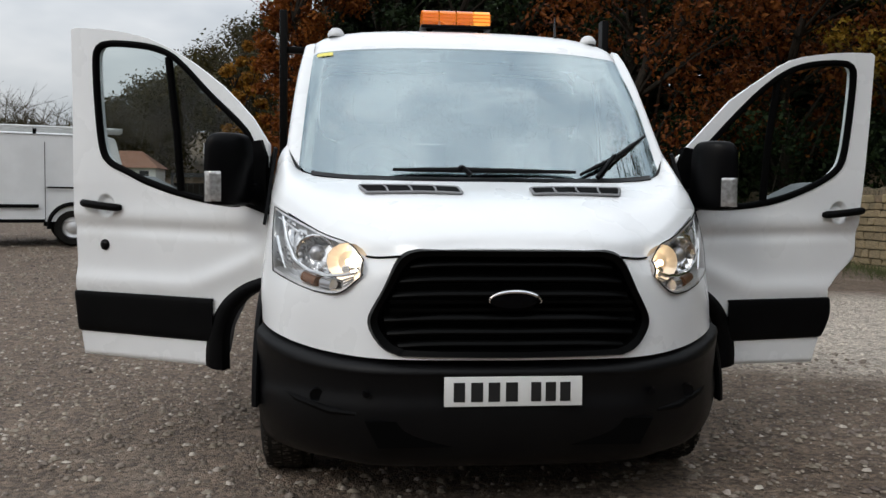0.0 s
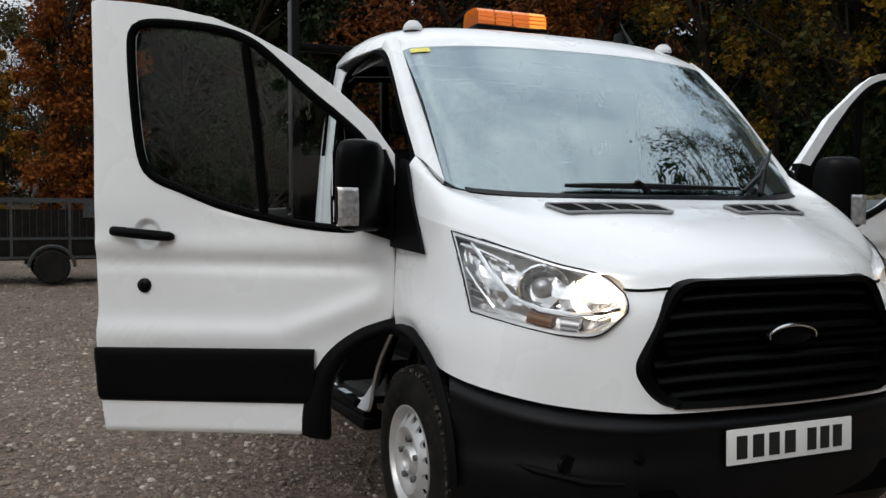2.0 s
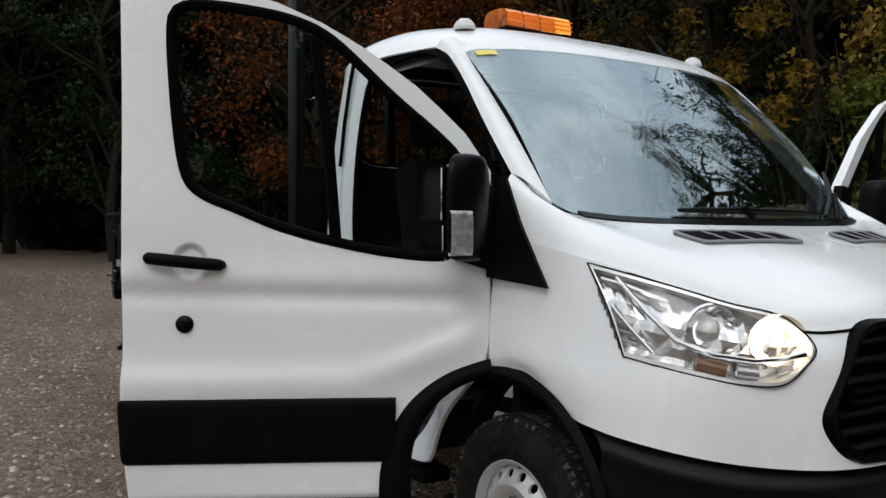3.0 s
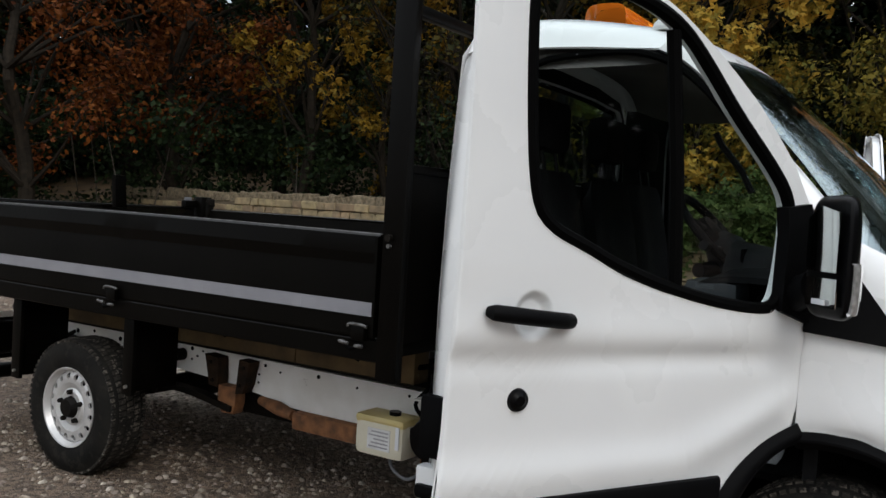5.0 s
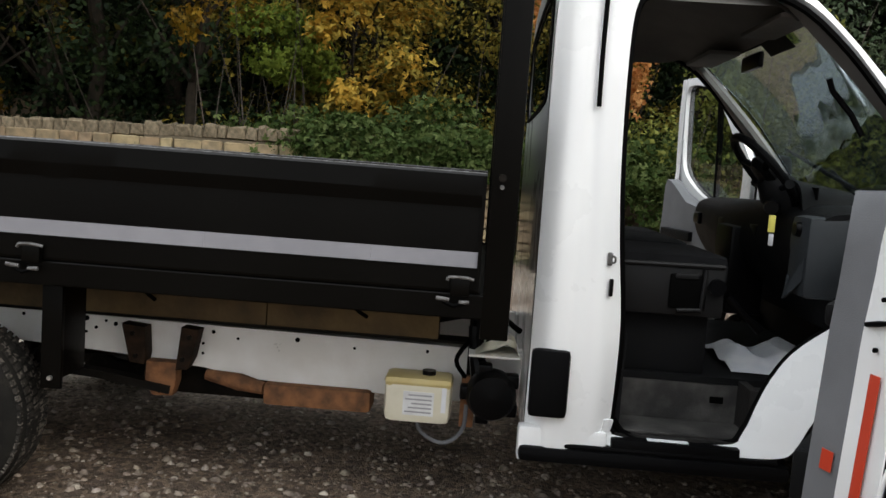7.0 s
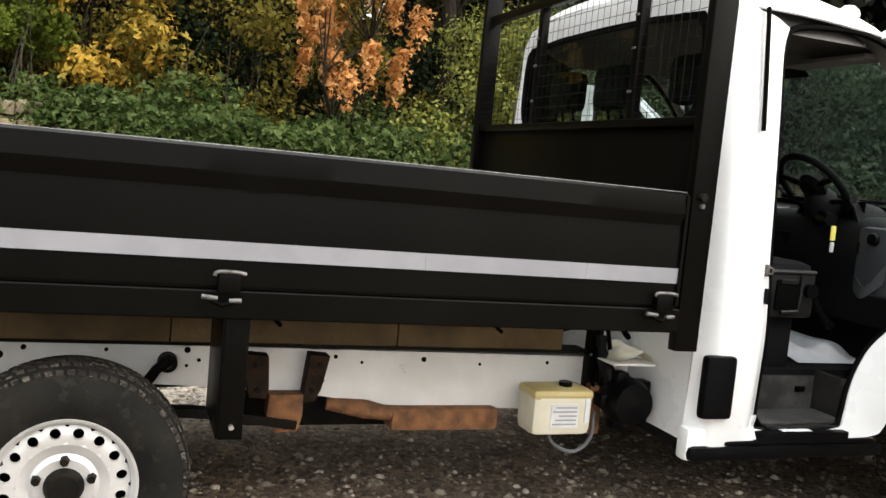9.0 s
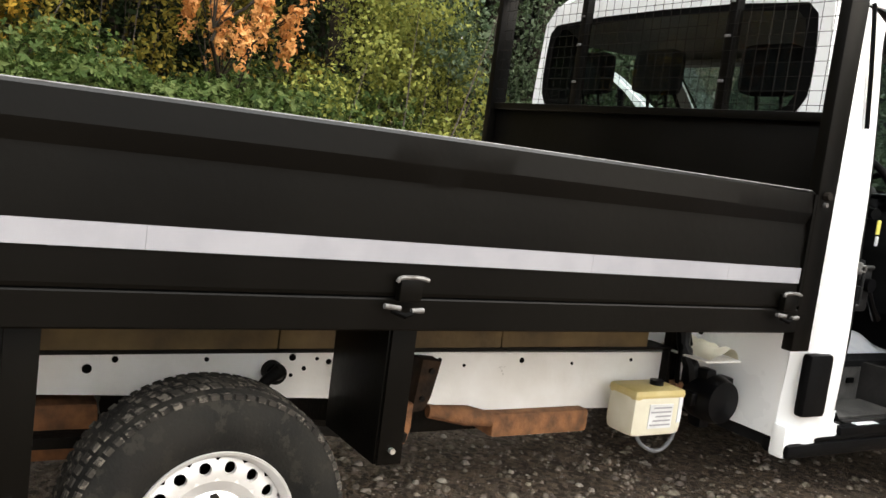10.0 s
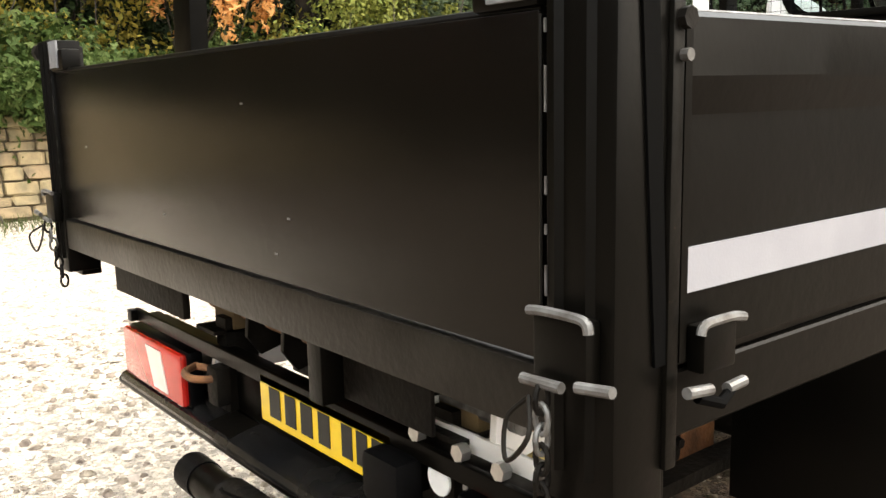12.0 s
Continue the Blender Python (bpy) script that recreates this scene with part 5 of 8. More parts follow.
def build_wheel(y, s, label, zc=.358, front=False):
    r = .362
    xo = s * .985
    bm = B()
    prof = [(-.225, .212), (-.228, .25), (-.222, .31), (-.20, .348), (-.17, .360), (-.112, .362), (-.055, .360), (-.025, .350), (-.004, .318), (.003, .28), (.002, .245), (-.008, .218), (-.012, .210)]
    prof = [(a, q * .955) for a, q in prof]
    revolve(bm, prof, (xo, y, zc), "x", 72, s)
    tyre = part("wheel", bm, RUBBER, truck, label)
    bm = B()
    for ring, (a0, hw) in enumerate(((-.195, .016), (-.155, .018), (-.112, .018), (-.069, .018), (-.030, .014))):
        for k in range(72):
            t = 2 * math.pi * (k + .5 * (ring % 2)) / 72
            e = .038 if ring not in (0, 4) else .036
            rad = .3462 if ring not in (0, 4) else .3368
            vs = []
            for rr in (rad - .012, rad):
                for da, dt in ((-hw, -e), (hw, -e * .6), (hw, e), (-hw, e * .6)):
                    vs.append(bm.verts.new((xo + s * (a0 + da), y + rr * math.cos(t + dt), zc + rr * math.sin(t + dt))))
            for f in ((4, 5, 6, 7), (0, 1, 5, 4), (1, 2, 6, 5), (2, 3, 7, 6), (3, 0, 4, 7)):
                bm.faces.new([vs[q] for q in f])
    part("tread", bm, RUBBER_DUSTY, tyre, smooth=False)
    bm = B()
    revolve(bm, [(a, q * .94) for a, q in ((-.20, .205), (-.15, .195), (-.06, .196), (-.03, .200), (-.010, .214), (-.004, .213), (-.006, .206), (-.022, .196), (-.032, .190))], (xo, y, zc), "x", 60, s)
    part("rim", bm, RIM, tyre, "silver steel rim")
    # disc with round holes
    bm = B()
    n = 16

    def dome(rad):
        if front:
            return float(np.interp(rad, [0, .05, .085, .105, .130, .150, .192], [-.024, -.022, -.018, -.004, .002, -.008, -.036]))
        return float(np.interp(rad, [0, .05, .085, .10, .135, .165, .192], [-.028, -.026, -.024, -.034, -.022, -.024, -.036]))

    def pt(rad, t, dx=0):
        return bm.verts.new((xo + s * (dome(rad) + dx), y + rad * math.cos(t), zc + rad * math.sin(t)))
    for k in range(n):
        t0, t1 = 2 * math.pi * k / n, 2 * math.pi * (k + 1) / n
        tm = (t0 + t1) / 2
        outer, inner, deep = [], [], []
        for q in range(16):
            a = 2 * math.pi * (q + .5) / 16
            cx, cz = math.cos(a), math.sin(a)
            m_ = max(abs(cx), abs(cz))
            rad = .1615 + .0305 * cz / m_
            outer.append(pt(rad, tm + (t1 - t0) / 2 * cx / m_))
            hr = .0160
            inner.append(pt(.165 + hr * cz, tm + hr * cx / .165))
            deep.append(pt(.165 + hr * cz, tm + hr * cx / .165, -.012))
        for q in range(16):
            j = (q + 1) % 16
            bm.faces.new((outer[q], outer[j], inner[j], inner[q]))
            bm.faces.new((inner[q], inner[j], deep[j], deep[q]))
    rows = [[bm.verts.new((xo + s * (dome(rad) - (.004 if rad > .14 else .0)), y + rad * math.cos(2 * math.pi * k / 64), zc + rad * math.sin(2 * math.pi * k / 64))) for k in range(64)] for rad in (.1415, .131, .115, .10, .092, .085, .07, .055)]
    for a, b in zip(rows, rows[1:]):
        for k in range(64):
            bm.faces.new((a[k], a[(k + 1) % 64], b[(k + 1) % 64], b[k]))
    bmesh.ops.remove_doubles(bm, verts=bm.verts[:], dist=.0012)
    for v in bm.verts:
        v.co.y, v.co.z = y + (v.co.y - y) * .94, zc + (v.co.z - zc) * .94
    part("wheel_disc", bm, RIM, tyre, "silver steel wheel with round holes")
    bm = B()
    if front:
        revolve(bm, [(-.03, .060), (-.018, .056), (.000, .046), (.002, .038), (-.004, .034), (-.030, .032)], (xo, y, zc), "x", 30, s)
        part("hub", bm, RIM, tyre, "silver hub ring")
        part("hub_bore", revolve(B(), [(-.026, .0), (-.026, .034)], (xo, y, zc), "x", 24, s), SEAL, tyre)
    else:
        revolve(bm, [(-.03, .056), (-.005, .050), (.006, .042), (.008, .0)], (xo, y, zc), "x", 30, s)
        part("hub", bm, DARKSTEEL, tyre, "dark hub")
    for k in range(5):
        t = 2 * math.pi * k / 5 + .3
        c = (xo, y + .076 * math.cos(t), zc + .076 * math.sin(t))
        part("wheel_nut", tube(B(), [(xo - s * .03, c[1], c[2]), (xo - s * (.000 if front else .004), c[1], c[2])], [.015, .012], 6), BARE if front else DARKSTEEL, tyre)
    bm = B()
    revolve(bm, [(-.10, .0), (-.10, .19)], (xo, y, zc), "x", 30, s)
    part("brake_drum", bm, SEAL, tyre)
    return tyre


for yy, s, lab in ((.87, -1, "front wheel with worn black tyre"), (.87, 1, "front wheel with worn black tyre"), (4.388, -1, "rear wheel with dusty black tyre"), (4.388, 1, "rear wheel with dusty black tyre")):
    build_wheel(yy, s, lab, .345 if yy < 2 else .318, yy < 2)

# ---- chassis and running gear ----
BALL_RUST = mat("dull_rusty_steel", (0.090, 0.058, 0.034), 0.6, spec=0.3, col2=(0.045, 0.032, 0.022), scale=26, bump=0.3, bscale=80)
RUST_DARK = mat("dark_rusty_steel", (0.010, 0.007, 0.005), 0.8, spec=0.2, col2=(0.040, 0.022, 0.012), scale=14, bump=0.3, bscale=70)
RAIL = [(2.25, .622), (2.45, .617), (5.45, .642), (5.45, .53), (4.75, .523), (4.40, .508), (3.90, .482), (3.55, .452), (3.38, .422), (2.70, .402), (2.25, .40)]
for s in (-1, 1):
    bm = B()
    prism(bm, RAIL, "x", s * .50, s * .44, bev=.008)
    rail = part("chassis_rail", bm, PAINT_OLD, truck, "white painted chassis rail with dirt")
    for k, (y, z, r) in enumerate(((2.66, .59, .007), (2.95, .58, .006), (3.18, .595, .010), (3.42, .58, .006), (3.52, .60, .008), (3.56, .55, .006), (3.56, .51, .006), (3.92, .60, .009), (3.96, .61, .006), (4.00, .58, .007), (4.04, .615, .011), (4.04, .56, .006), (4.30, .612, .007), (4.55, .615, .009), (4.62, .59, .013), (4.85, .605, .009), (5.0, .59, .014), (5.2, .605, .009))):
        part("bolt_hole", tube(B(), [(s * .494, y, z), (s * .503, y, z)], r, 10), SEAL, rail)
    part("subframe_board", box(B(), *sorted((s * .535, s * .42)), 2.62, 3.30, .648, .822, .004), WOOD, truck, "brown weathered subframe board")
    part("subframe_board", box(B(), *sorted((s * .535, s * .42)), 3.304, 4.10, .648, .822, .004), WOOD, truck, "brown weathered subframe board")
    part("subframe_board", box(B(), *sorted((s * .535, s * .42)), 4.104, 5.45, .648, .822, .004), WOOD, truck, "brown weathered subframe board")
    part("subframe_angle", box(B(), *sorted((s * .545, s * .43)), 2.50, 5.5, .640, .650), DARKSTEEL, truck)
    # hangers, spring, damper
    b1 = B()
    prism(b1, [(3.762, .478), (3.642, .478), (3.640, .40), (3.655, .345), (3.735, .342), (3.765, .40)], "x", s * .505, s * .575, bev=.006)
    hg = part("spring_hanger", b1, RUST, truck, "rusty spring hanger")
    part("hanger_bolt", tube(B(), [(s * .575, 3.70, .375), (s * .588, 3.70, .375)], .018, 8), DARKSTEEL, hg)
    for pts in ([(3.867, .620), (3.773, .612), (3.765, .50), (3.772, .462), (3.83, .468)], [(3.628, .622), (3.557, .616), (3.580, .50), (3.60, .455), (3.645, .448)]):
        b1 = B()
        prism(b1, pts, "x", s * .503, s * .575, bev=.004)
        hs = part("hanger_strap", b1, RUST_DARK, truck, "dark rusty hanger strap")
        for k in (0, 1):
            yb = (pts[0][0] + pts[1][0]) / 2 + (.0 if k == 0 else (pts[3][0] + pts[4][0] - pts[0][0] - pts[1][0]) / 2 * .8)
            part("strap_bolt", tube(B(), [(s * .573, yb, .585 - .09 * k), (s * .583, yb, .585 - .09 * k)], .010, 6), DARKSTEEL, hs)
    b1 = B()
    sp = spline([(s * .56, 3.66, .385), (s * .56, 4.0, .43), (s * .56, 4.388, .43), (s * .56, 4.75, .435), (s * .56, 5.09, .430)], 24)
    ring_strip(b1, [p + Vector((-.03, 0, 0)) for p in sp], [p + Vector((.03, 0, 0)) for p in sp], closed=False)
    part("leaf_spring", thicken(b1, .03), DARKSTEEL, truck, "dark leaf spring")
    part("spring_bush", tube(B(), [(s * .53, 5.095, .428), (s * .60, 5.095, .428)], .030, 14), DARKSTEEL, truck)
    part("spring_bolt", tube(B(), [(s * .58, 5.04, .515), (s * .617, 5.04, .515)], .018, 8), RUST, truck)
    part("shackle", prism(B(), [(5.005, .545), (5.075, .545), (5.135, .43), (5.125, .39), (5.075, .385), (5.055, .42)], "x", s * .575, s * .602, bev=.006), DARKSTEEL, truck)
    part("spring_bolt", tube(B(), [(s * .58, 5.095, .428), (s * .618, 5.095, .428)], .018, 8), RUST, truck)
    dt_ = part("damper_mount", tube(B(), [(s * .505, 4.105, .578), (s * .552, 4.105, .578)], .032, 16), DARKSTEEL, truck, "black damper mount with a bare bolt")
    part("mount_bolt", tube(B(), [(s * .552, 4.105, .578), (s * .572, 4.105, .578)], .014, 8), BARE, dt_)
    part("damper", tube(B(), [(s * .565, 4.10, .595), (s * .56, 4.14, .56), (s * .56, 4.27, .36)], [.022, .017, .022], 12), DARKSTEEL, truck, "black damper")
    b1 = B()
    prism(b1, [(4.95, .548), (5.02, .560), (5.10, .572), (5.27, .592), (5.275, .545), (5.19, .505), (5.10, .455), (4.985, .455), (4.945, .50)], "x", s * .503, s * .530, bev=.004)
    sb_ = part("spring_bracket", b1, DARKSTEEL, truck, "black rear spring bracket")
    part("bracket_web", box(B(), *sorted((s * .528, s * .600)), 4.955, 5.12, .478, .556, .015), DARKSTEEL, sb_)
    part("bracket_web", box(B(), *sorted((s * .528, s * .585)), 5.14, 5.27, .540, .580, .012), DARKSTEEL, sb_)
    part("bracket_bolt", tube(B(), [(s * .60, 5.27, .556), (s * .545, 5.27, .556)], .018, 8), RUST, sb_)
    for yb, zb in ((4.975, .525), (5.16, .557)):
        part("bracket_bolt", tube(B(), [(s * .528, yb, zb), (s * .612, yb, zb)], .011, 6), DARKSTEEL, sb_)
    part("stop_lever", tube(B(), [(s * .56, 5.03, .555), (s * .555, 4.955, .595)], [.016, .011], 10), DARKSTEEL, sb_)
    part("rail_gusset", prism(B(), [(5.45, .636), (5.445, .608), (5.372, .500), (5.312, .492), (5.298, .545), (5.240, .578), (5.235, .632)], "x", s * .5035, s * .508, bev=.001), PAINT_OLD, truck, "white gusset plate at the chassis end")
    part("axle_bracket", box(B(), *sorted((s * .30, s * .42)), 4.56, 4.76, .30, .47, .03), RUST, truck, "rusty bracket beside the rear axle")
    part("brake_pipe", tube(B(), spline([(s * .52, 5.30, .585), (s * .55, 5.22, .53), (s * .54, 5.12, .44), (s * .52, 4.95, .42), (s * .50, 4.75, .40)], 20), .007, 6), SEAL, truck)
part("rear_axle", tube(B(), [(-.78, 4.388, .358), (-.2, 4.388, .358), (-.12, 4.388, .37), (.12, 4.388, .37), (.2, 4.388, .358), (.78, 4.388, .358)], [.045, .045, .12, .12, .045, .045], 16), DARKSTEEL, truck, "dark rear axle")
part("front_axle_beam", box(B(), -.72, .72, .80, .94, .26, .36, .02), DARKSTEEL, truck)
part("prop_shaft", tube(B(), [(0, 4.30, .38), (0, 2.2, .48), (0, 1.3, .5)], .04, 12), DARKSTEEL, truck)
part("engine_tray", box(B(), -.55, .55, .25, 1.5, .27, .42, .03), DARKSTEEL, truck)
for y in (2.9, 3.9, 5.2):
    part("cross_member", box(B(), -.44, .44, y, y + .08, .50, .64, .006), DARKSTEEL, truck)
part("fuel_tank", box(B(), -.40, .40, 2.95, 3.85, .30, .52, .05), DARKSTEEL, truck, "dark fuel tank")
part("silencer_box", box(B(), -.545, -.40, 2.868, 3.30, .330, .418, .02), RUST, truck, "rusty exhaust silencer under the rail")
part("exhaust_flange", tube(B(), [(-.53, 3.30, .395), (-.52, 3.40, .410), (-.50, 3.54, .425)], [.025, .035, .022], 12), RUST, truck)

# hydraulic pump, jug and hose behind the cab
part("hydraulic_pump", revolve(B(), [(-.0, .0), (-.0, .062), (-.012, .082), (-.05, .094), (-.11, .094), (-.15, .080), (-.16, .0)], (-.60, 2.400, .487), "x", 30, 1), PLASTIC_S, truck, "black round hydraulic pump cover")
part("pump_neck", tube(B(), [(-.62, 2.44, .54), (-.62, 2.462, .60), (-.58, 2.475, .665), (-.57, 2.475, .72)], [.045, .030, .026, .030], 10), PLASTIC_S, truck)
part("pump_bracket", box(B(), -.61, -.57, 2.46, 2.515, .33, .53, .006), RUST, truck, "rusty pump bracket")
part("pump_hose", tube(B(), spline([(-.61, 2.49, .42), (-.62, 2.50, .32), (-.62, 2.57, .265), (-.61, 2.66, .30), (-.59, 2.68, .37)], 16), .008, 8), TRIM_GREY, truck, "grey hose loop")
part("support_leg", box(B(), -.54, -.50, 2.44, 2.50, .40, .80, .004), DARKSTEEL, truck)
part("chassis_top_plate", box(B(), -.72, -.44, 2.305, 2.495, .632, .640, .003), PAINT_OLD, truck)
fr_ = random.Random(9)
bm = loft(B(), [[(x, y, .643 + (.0 if k in (0, 5) else (.022 + .035 * fr_.random()) * (1 - .3 * abs(k - 2)))) for x in np.linspace(-.71, -.46, 8)] for k, y in enumerate((2.310, 2.325, 2.36, 2.40, 2.44, 2.47))], 26, 18)
part("filter_cover", bm, JUG, truck, "crumpled cream cover behind the cab")
for k, (x, y) in enumerate(((-.58, 2.44), (-.54, 2.47), (-.60, 2.50))):
    part("hydraulic_hose", tube(B(), spline([(x, y, .52), (x - .03, y + .02 * k, .60), (x + .03, y - .02, .70), (x + .05, y, .82)], 14), .009, 8), SEAL, truck)
for k in range(5):
    a = k * 1.257
    part("pump_lug", box(B(), -.70, -.635, 2.40 + .092 * math.cos(a) - .026, 2.40 + .092 * math.cos(a) + .026, .487 + .092 * math.sin(a) - .026, .487 + .092 * math.sin(a) + .026, .010), PLASTIC_S, truck)
jug = part("oil_jug", box(B(), -.700, -.550, 2.548, 2.802, .352, .528, .034), JUG, truck, "yellowed white plastic oil jug")
part("jug_top", box(B(), -.702, -.548, 2.546, 2.804, .488, .531, .024), JUG_TOP, jug, "yellowed upper part of the jug")
part("jug_cap", tube(B(), [(-.63, 2.64, .525), (-.63, 2.64, .548)], .026, 14), PLASTIC_S, jug)
part("label", box(B(), -.7035, -.700, 2.612, 2.728, .388, .478), LABEL_M, jug, "pale label with grey lines")
for k in range(5):
    part("label_line", box(B(), -.7045, -.7035, 2.620, 2.720 - .012 * (k % 3), .398 + k * .016, .404 + k * .016), GREYBAR, jug)
part("level_strip", box(B(), -.7035, -.700, 2.566, 2.584, .405, .500), PAPER, jug)
part("cable", tube(B(), spline([(-.56, 3.82, .80), (-.58, 3.78, .76), (-.56, 3.74, .72)], 8), .008, 6), SEAL, truck)
part("cable", tube(B(), spline([(-.56, 2.98, .80), (-.58, 2.94, .75), (-.56, 2.90, .72)], 8), .008, 6), SEAL, truck)
part("cable_loom", tube(B(), spline([(-.50, 2.30, .70), (-.56, 2.42, .78), (-.50, 2.55, .74), (-.5, 2.75, .69)], 16), .012, 6), SEAL, truck)


# ---- tipper bed ----
bed_floor = part("bed_floor", box(B(), -1.0, 1.0, 2.45, 5.68, .836, .90, .004), BED_WORN, truck, "dark steel bed floor")
Y0, Y1 = 2.475, 5.592


def side_panel(s):
    """Pressed steel dropside with rolled top edge and a long rib."""
    prof = [(1.018, 1.306), (1.030, 1.310), (1.042, 1.303), (1.0485, 1.240), (1.0475, 1.233), (1.0375, 1.198), (1.0375, 1.185), (1.040, 1.16), (1.040, .924), (1.037, .9145)]
    bm = B()
    rows = []
    for k, (x, z) in enumerate(prof):
        row = []
        for y in np.linspace(Y0, Y1, 80):
            bow = .007 * math.sin(math.pi * (y - Y0) / (Y1 - Y0)) if z > 1.2 else 0
            dent = -.010 * math.exp(-((y - 3.918) / .03) ** 2 - ((z - 1.26) / .03) ** 2)
            wob = .0016 * math.sin(5.1 * y + 3 * z) + .001 * math.sin(13 * y)
            row.append((s * (x + bow * .3 + dent + wob), float(y), z + bow))
        rows.append(row)
    cols = [[bm.verts.new(p) for p in r] for r in rows]
    for a, b in zip(cols, cols[1:]):
        for i in range(79):
            bm.faces.new((a[i], a[i + 1], b[i + 1], b[i]))
    thicken(bm, .004)
    p = part("dropside_panel", bm, BED, truck, "dark painted steel dropside with silver tape", sharp=14)
    # bright tube added along the top to carry the sky's reflection
    part("top_edge", tube(B(), [(s * 1.0245, float(y), 1.3105 + .007 * math.sin(math.pi * (y - Y0) / (Y1 - Y0))) for y in np.linspace(Y0, Y1, 30)], .0032, 6), BARE, p, "bright line for the sky's glint on the top edge")
    part("inner_skin", box(B(), *sorted((s * 1.012, s * 1.024)), Y0, Y1, .92, 1.304), BED_WORN, p)
    for y in (Y0 + .006, Y1 - .006):
        part("end_flange", box(B(), *sorted((s * 1.02, s * 1.050)), y - .006, y + .006, .922, 1.30), BED, p)
    bm = B()
    for y0, y1 in ((Y0 + .0, 2.84), (2.842, 3.40), (3.402, 4.62), (4.622, Y1 - .002)):
        box(bm, *sorted((s * 1.0405, s * 1.0445)), y0, y1 + .0012, .999, 1.051)
    part("reflective_tape", bm, TAPE, p, "silver reflective tape")
    return p


for s in (-1, 1):
    side_panel(s)
    bm = B()
    prism(bm, [(s * 1.0, .826), (s * 1.036, .827), (s * 1.041, .832), (s * 1.041, .906), (s * 1.038, .9095), (s * 1.0, .9095)], "y", 2.46, 5.60)
    part("bed_side_rail", bm, BED, truck, "dark lower side rail of the bed")
    # black strip fills the gap to stand for the shadow under the panel
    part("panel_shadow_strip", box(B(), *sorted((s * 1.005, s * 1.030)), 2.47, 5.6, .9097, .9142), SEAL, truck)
    for y in (2.540, 3.986, 5.537):
        l_ = part("dropside_latch", box(B(), *sorted((s * 1.04, s * 1.066)), y - .034, y + .030, .905, .962, .006), BED, truck, "dark hinge clasp with bare metal pins")
        part("top_pin", tube(B(), spline([(s * 1.066, y - .046, .962), (s * 1.068, y - .02, .967), (s * 1.068, y + .026, .967), (s * 1.068, y + .038, .963), (s * 1.068, y + .041, .955)], 18), .0058, 8), BARE, l_)
        part("hinge_eye", tube(B(), [(s * 1.075, y - .036, .888), (s * 1.075, y - .002, .886)], .0070, 10), BARE, l_)
        part("hinge_eye", tube(B(), [(s * 1.075, y + .030, .892), (s * 1.075, y + .074, .897)], .0070, 10), BARE, l_)
        part("hinge_pin", tube(B(), [(s * 1.072, y - .02, .884), (s * 1.080, y + .016, .874), (s * 1.072, y + .05, .886)], .007, 8), SEAL, l_)
    # rear corner post
    bm = B()
    box(bm, *sorted((s * .945, s * 1.046)), 5.612, 5.698, .760, 1.405, .006)
    post = part("rear_post", bm, BED, truck, "dark steel corner post")
    part("post_web", box(B(), *sorted((s * .98, s * 1.052)), 5.596, 5.616, .80, 1.37, .003), BED_WORN, post)
    part("post_groove", prism(B(), [(5.640, 1.37), (5.668, 1.37), (5.634, .925), (5.613, .925)], "x", s * 1.044, s * 1.0495), SEAL, post)
    part("post_weld", tube(B(), [(s * .941, 5.701, .99), (s * .941, 5.701, 1.31)], .002, 6), BED_WORN, post)
    for z in (1.345, 1.300, 1.262):
        part("post_bolt", tube(B(), [(s * 1.040, 5.60, z), (s * 1.062, 5.60, z)], .012 if z > 1.29 else .007, 8), BARE if z < 1.3 else DARKSTEEL, post)
    for z, h_ in ((1.0, .035), (1.07, .012), (1.115, .02), (1.205, .05), (1.29, .015)):
        part("paint_scratch", box(B(), *sorted((s * .9445, s * .9475)), 5.6975, 5.6995, z, z + h_), BARE, post)
    for xr in (.966, 1.012):
        part("post_fold", prism(B(), [(s * (xr - .008), 5.697), (s * xr, 5.706), (s * (xr + .008), 5.697)], "z", .80, 1.40), BED, post)
    part("post_clamp", box(B(), *sorted((s * .99, s * 1.06)), 5.59, 5.64, 1.345, 1.395, .010), DARKSTEEL, post)
    # headboard post
    hp = part("headboard_post", box(B(), *sorted((s * .998, s * 1.042)), 2.368, 2.462, .762, 2.39, .006), BED, truck, "dark headboard post")
    part("post_bolt", tube(B(), [(s * 1.04, 2.425, 1.30), (s * 1.062, 2.425, 1.30)], .014, 8), DARKSTEEL, hp)
    part("post_bolt", tube(B(), [(s * 1.04, 2.425, 1.27), (s * 1.056, 2.425, 1.27)], .008, 8), BARE, hp)

head = part("headboard", box(B(), -.998, .998, 2.40, 2.415, .90, 1.56, .002), BED, truck, "dark steel headboard with wire mesh")
part("headboard_rail", box(B(), -.998, .998, 2.39, 2.44, 1.545, 1.578, .004), BED, head)
part("headboard_rail", box(B(), -.998, .998, 2.395, 2.435, 2.130, 2.172, .004), BED, head)
for x in (-.52, .36):
    part("headboard_upright", box(B(), x - .02, x + .02, 2.395, 2.435, 1.578, 2.130, .003), BED, head)
    for z in (1.68, 1.85, 1.98):
        part("mesh_clip", box(B(), x - .012, x + .014, 2.436, 2.443, z, z + .010, .002), BARE, head)
bm = B()
for k in range(11):
    z = 1.60 + k * .050
    tube(bm, [(-.998, 2.437, z), (.998, 2.437, z)], .0013, 4, caps=False)
for k in range(39):
    x = -.97 + k * .0511
    tube(bm, [(x, 2.4385, 1.578), (x, 2.4385, 2.135)], .0011, 4, caps=False)
part("wire_mesh", bm, DARKSTEEL, head, "thin wire mesh")

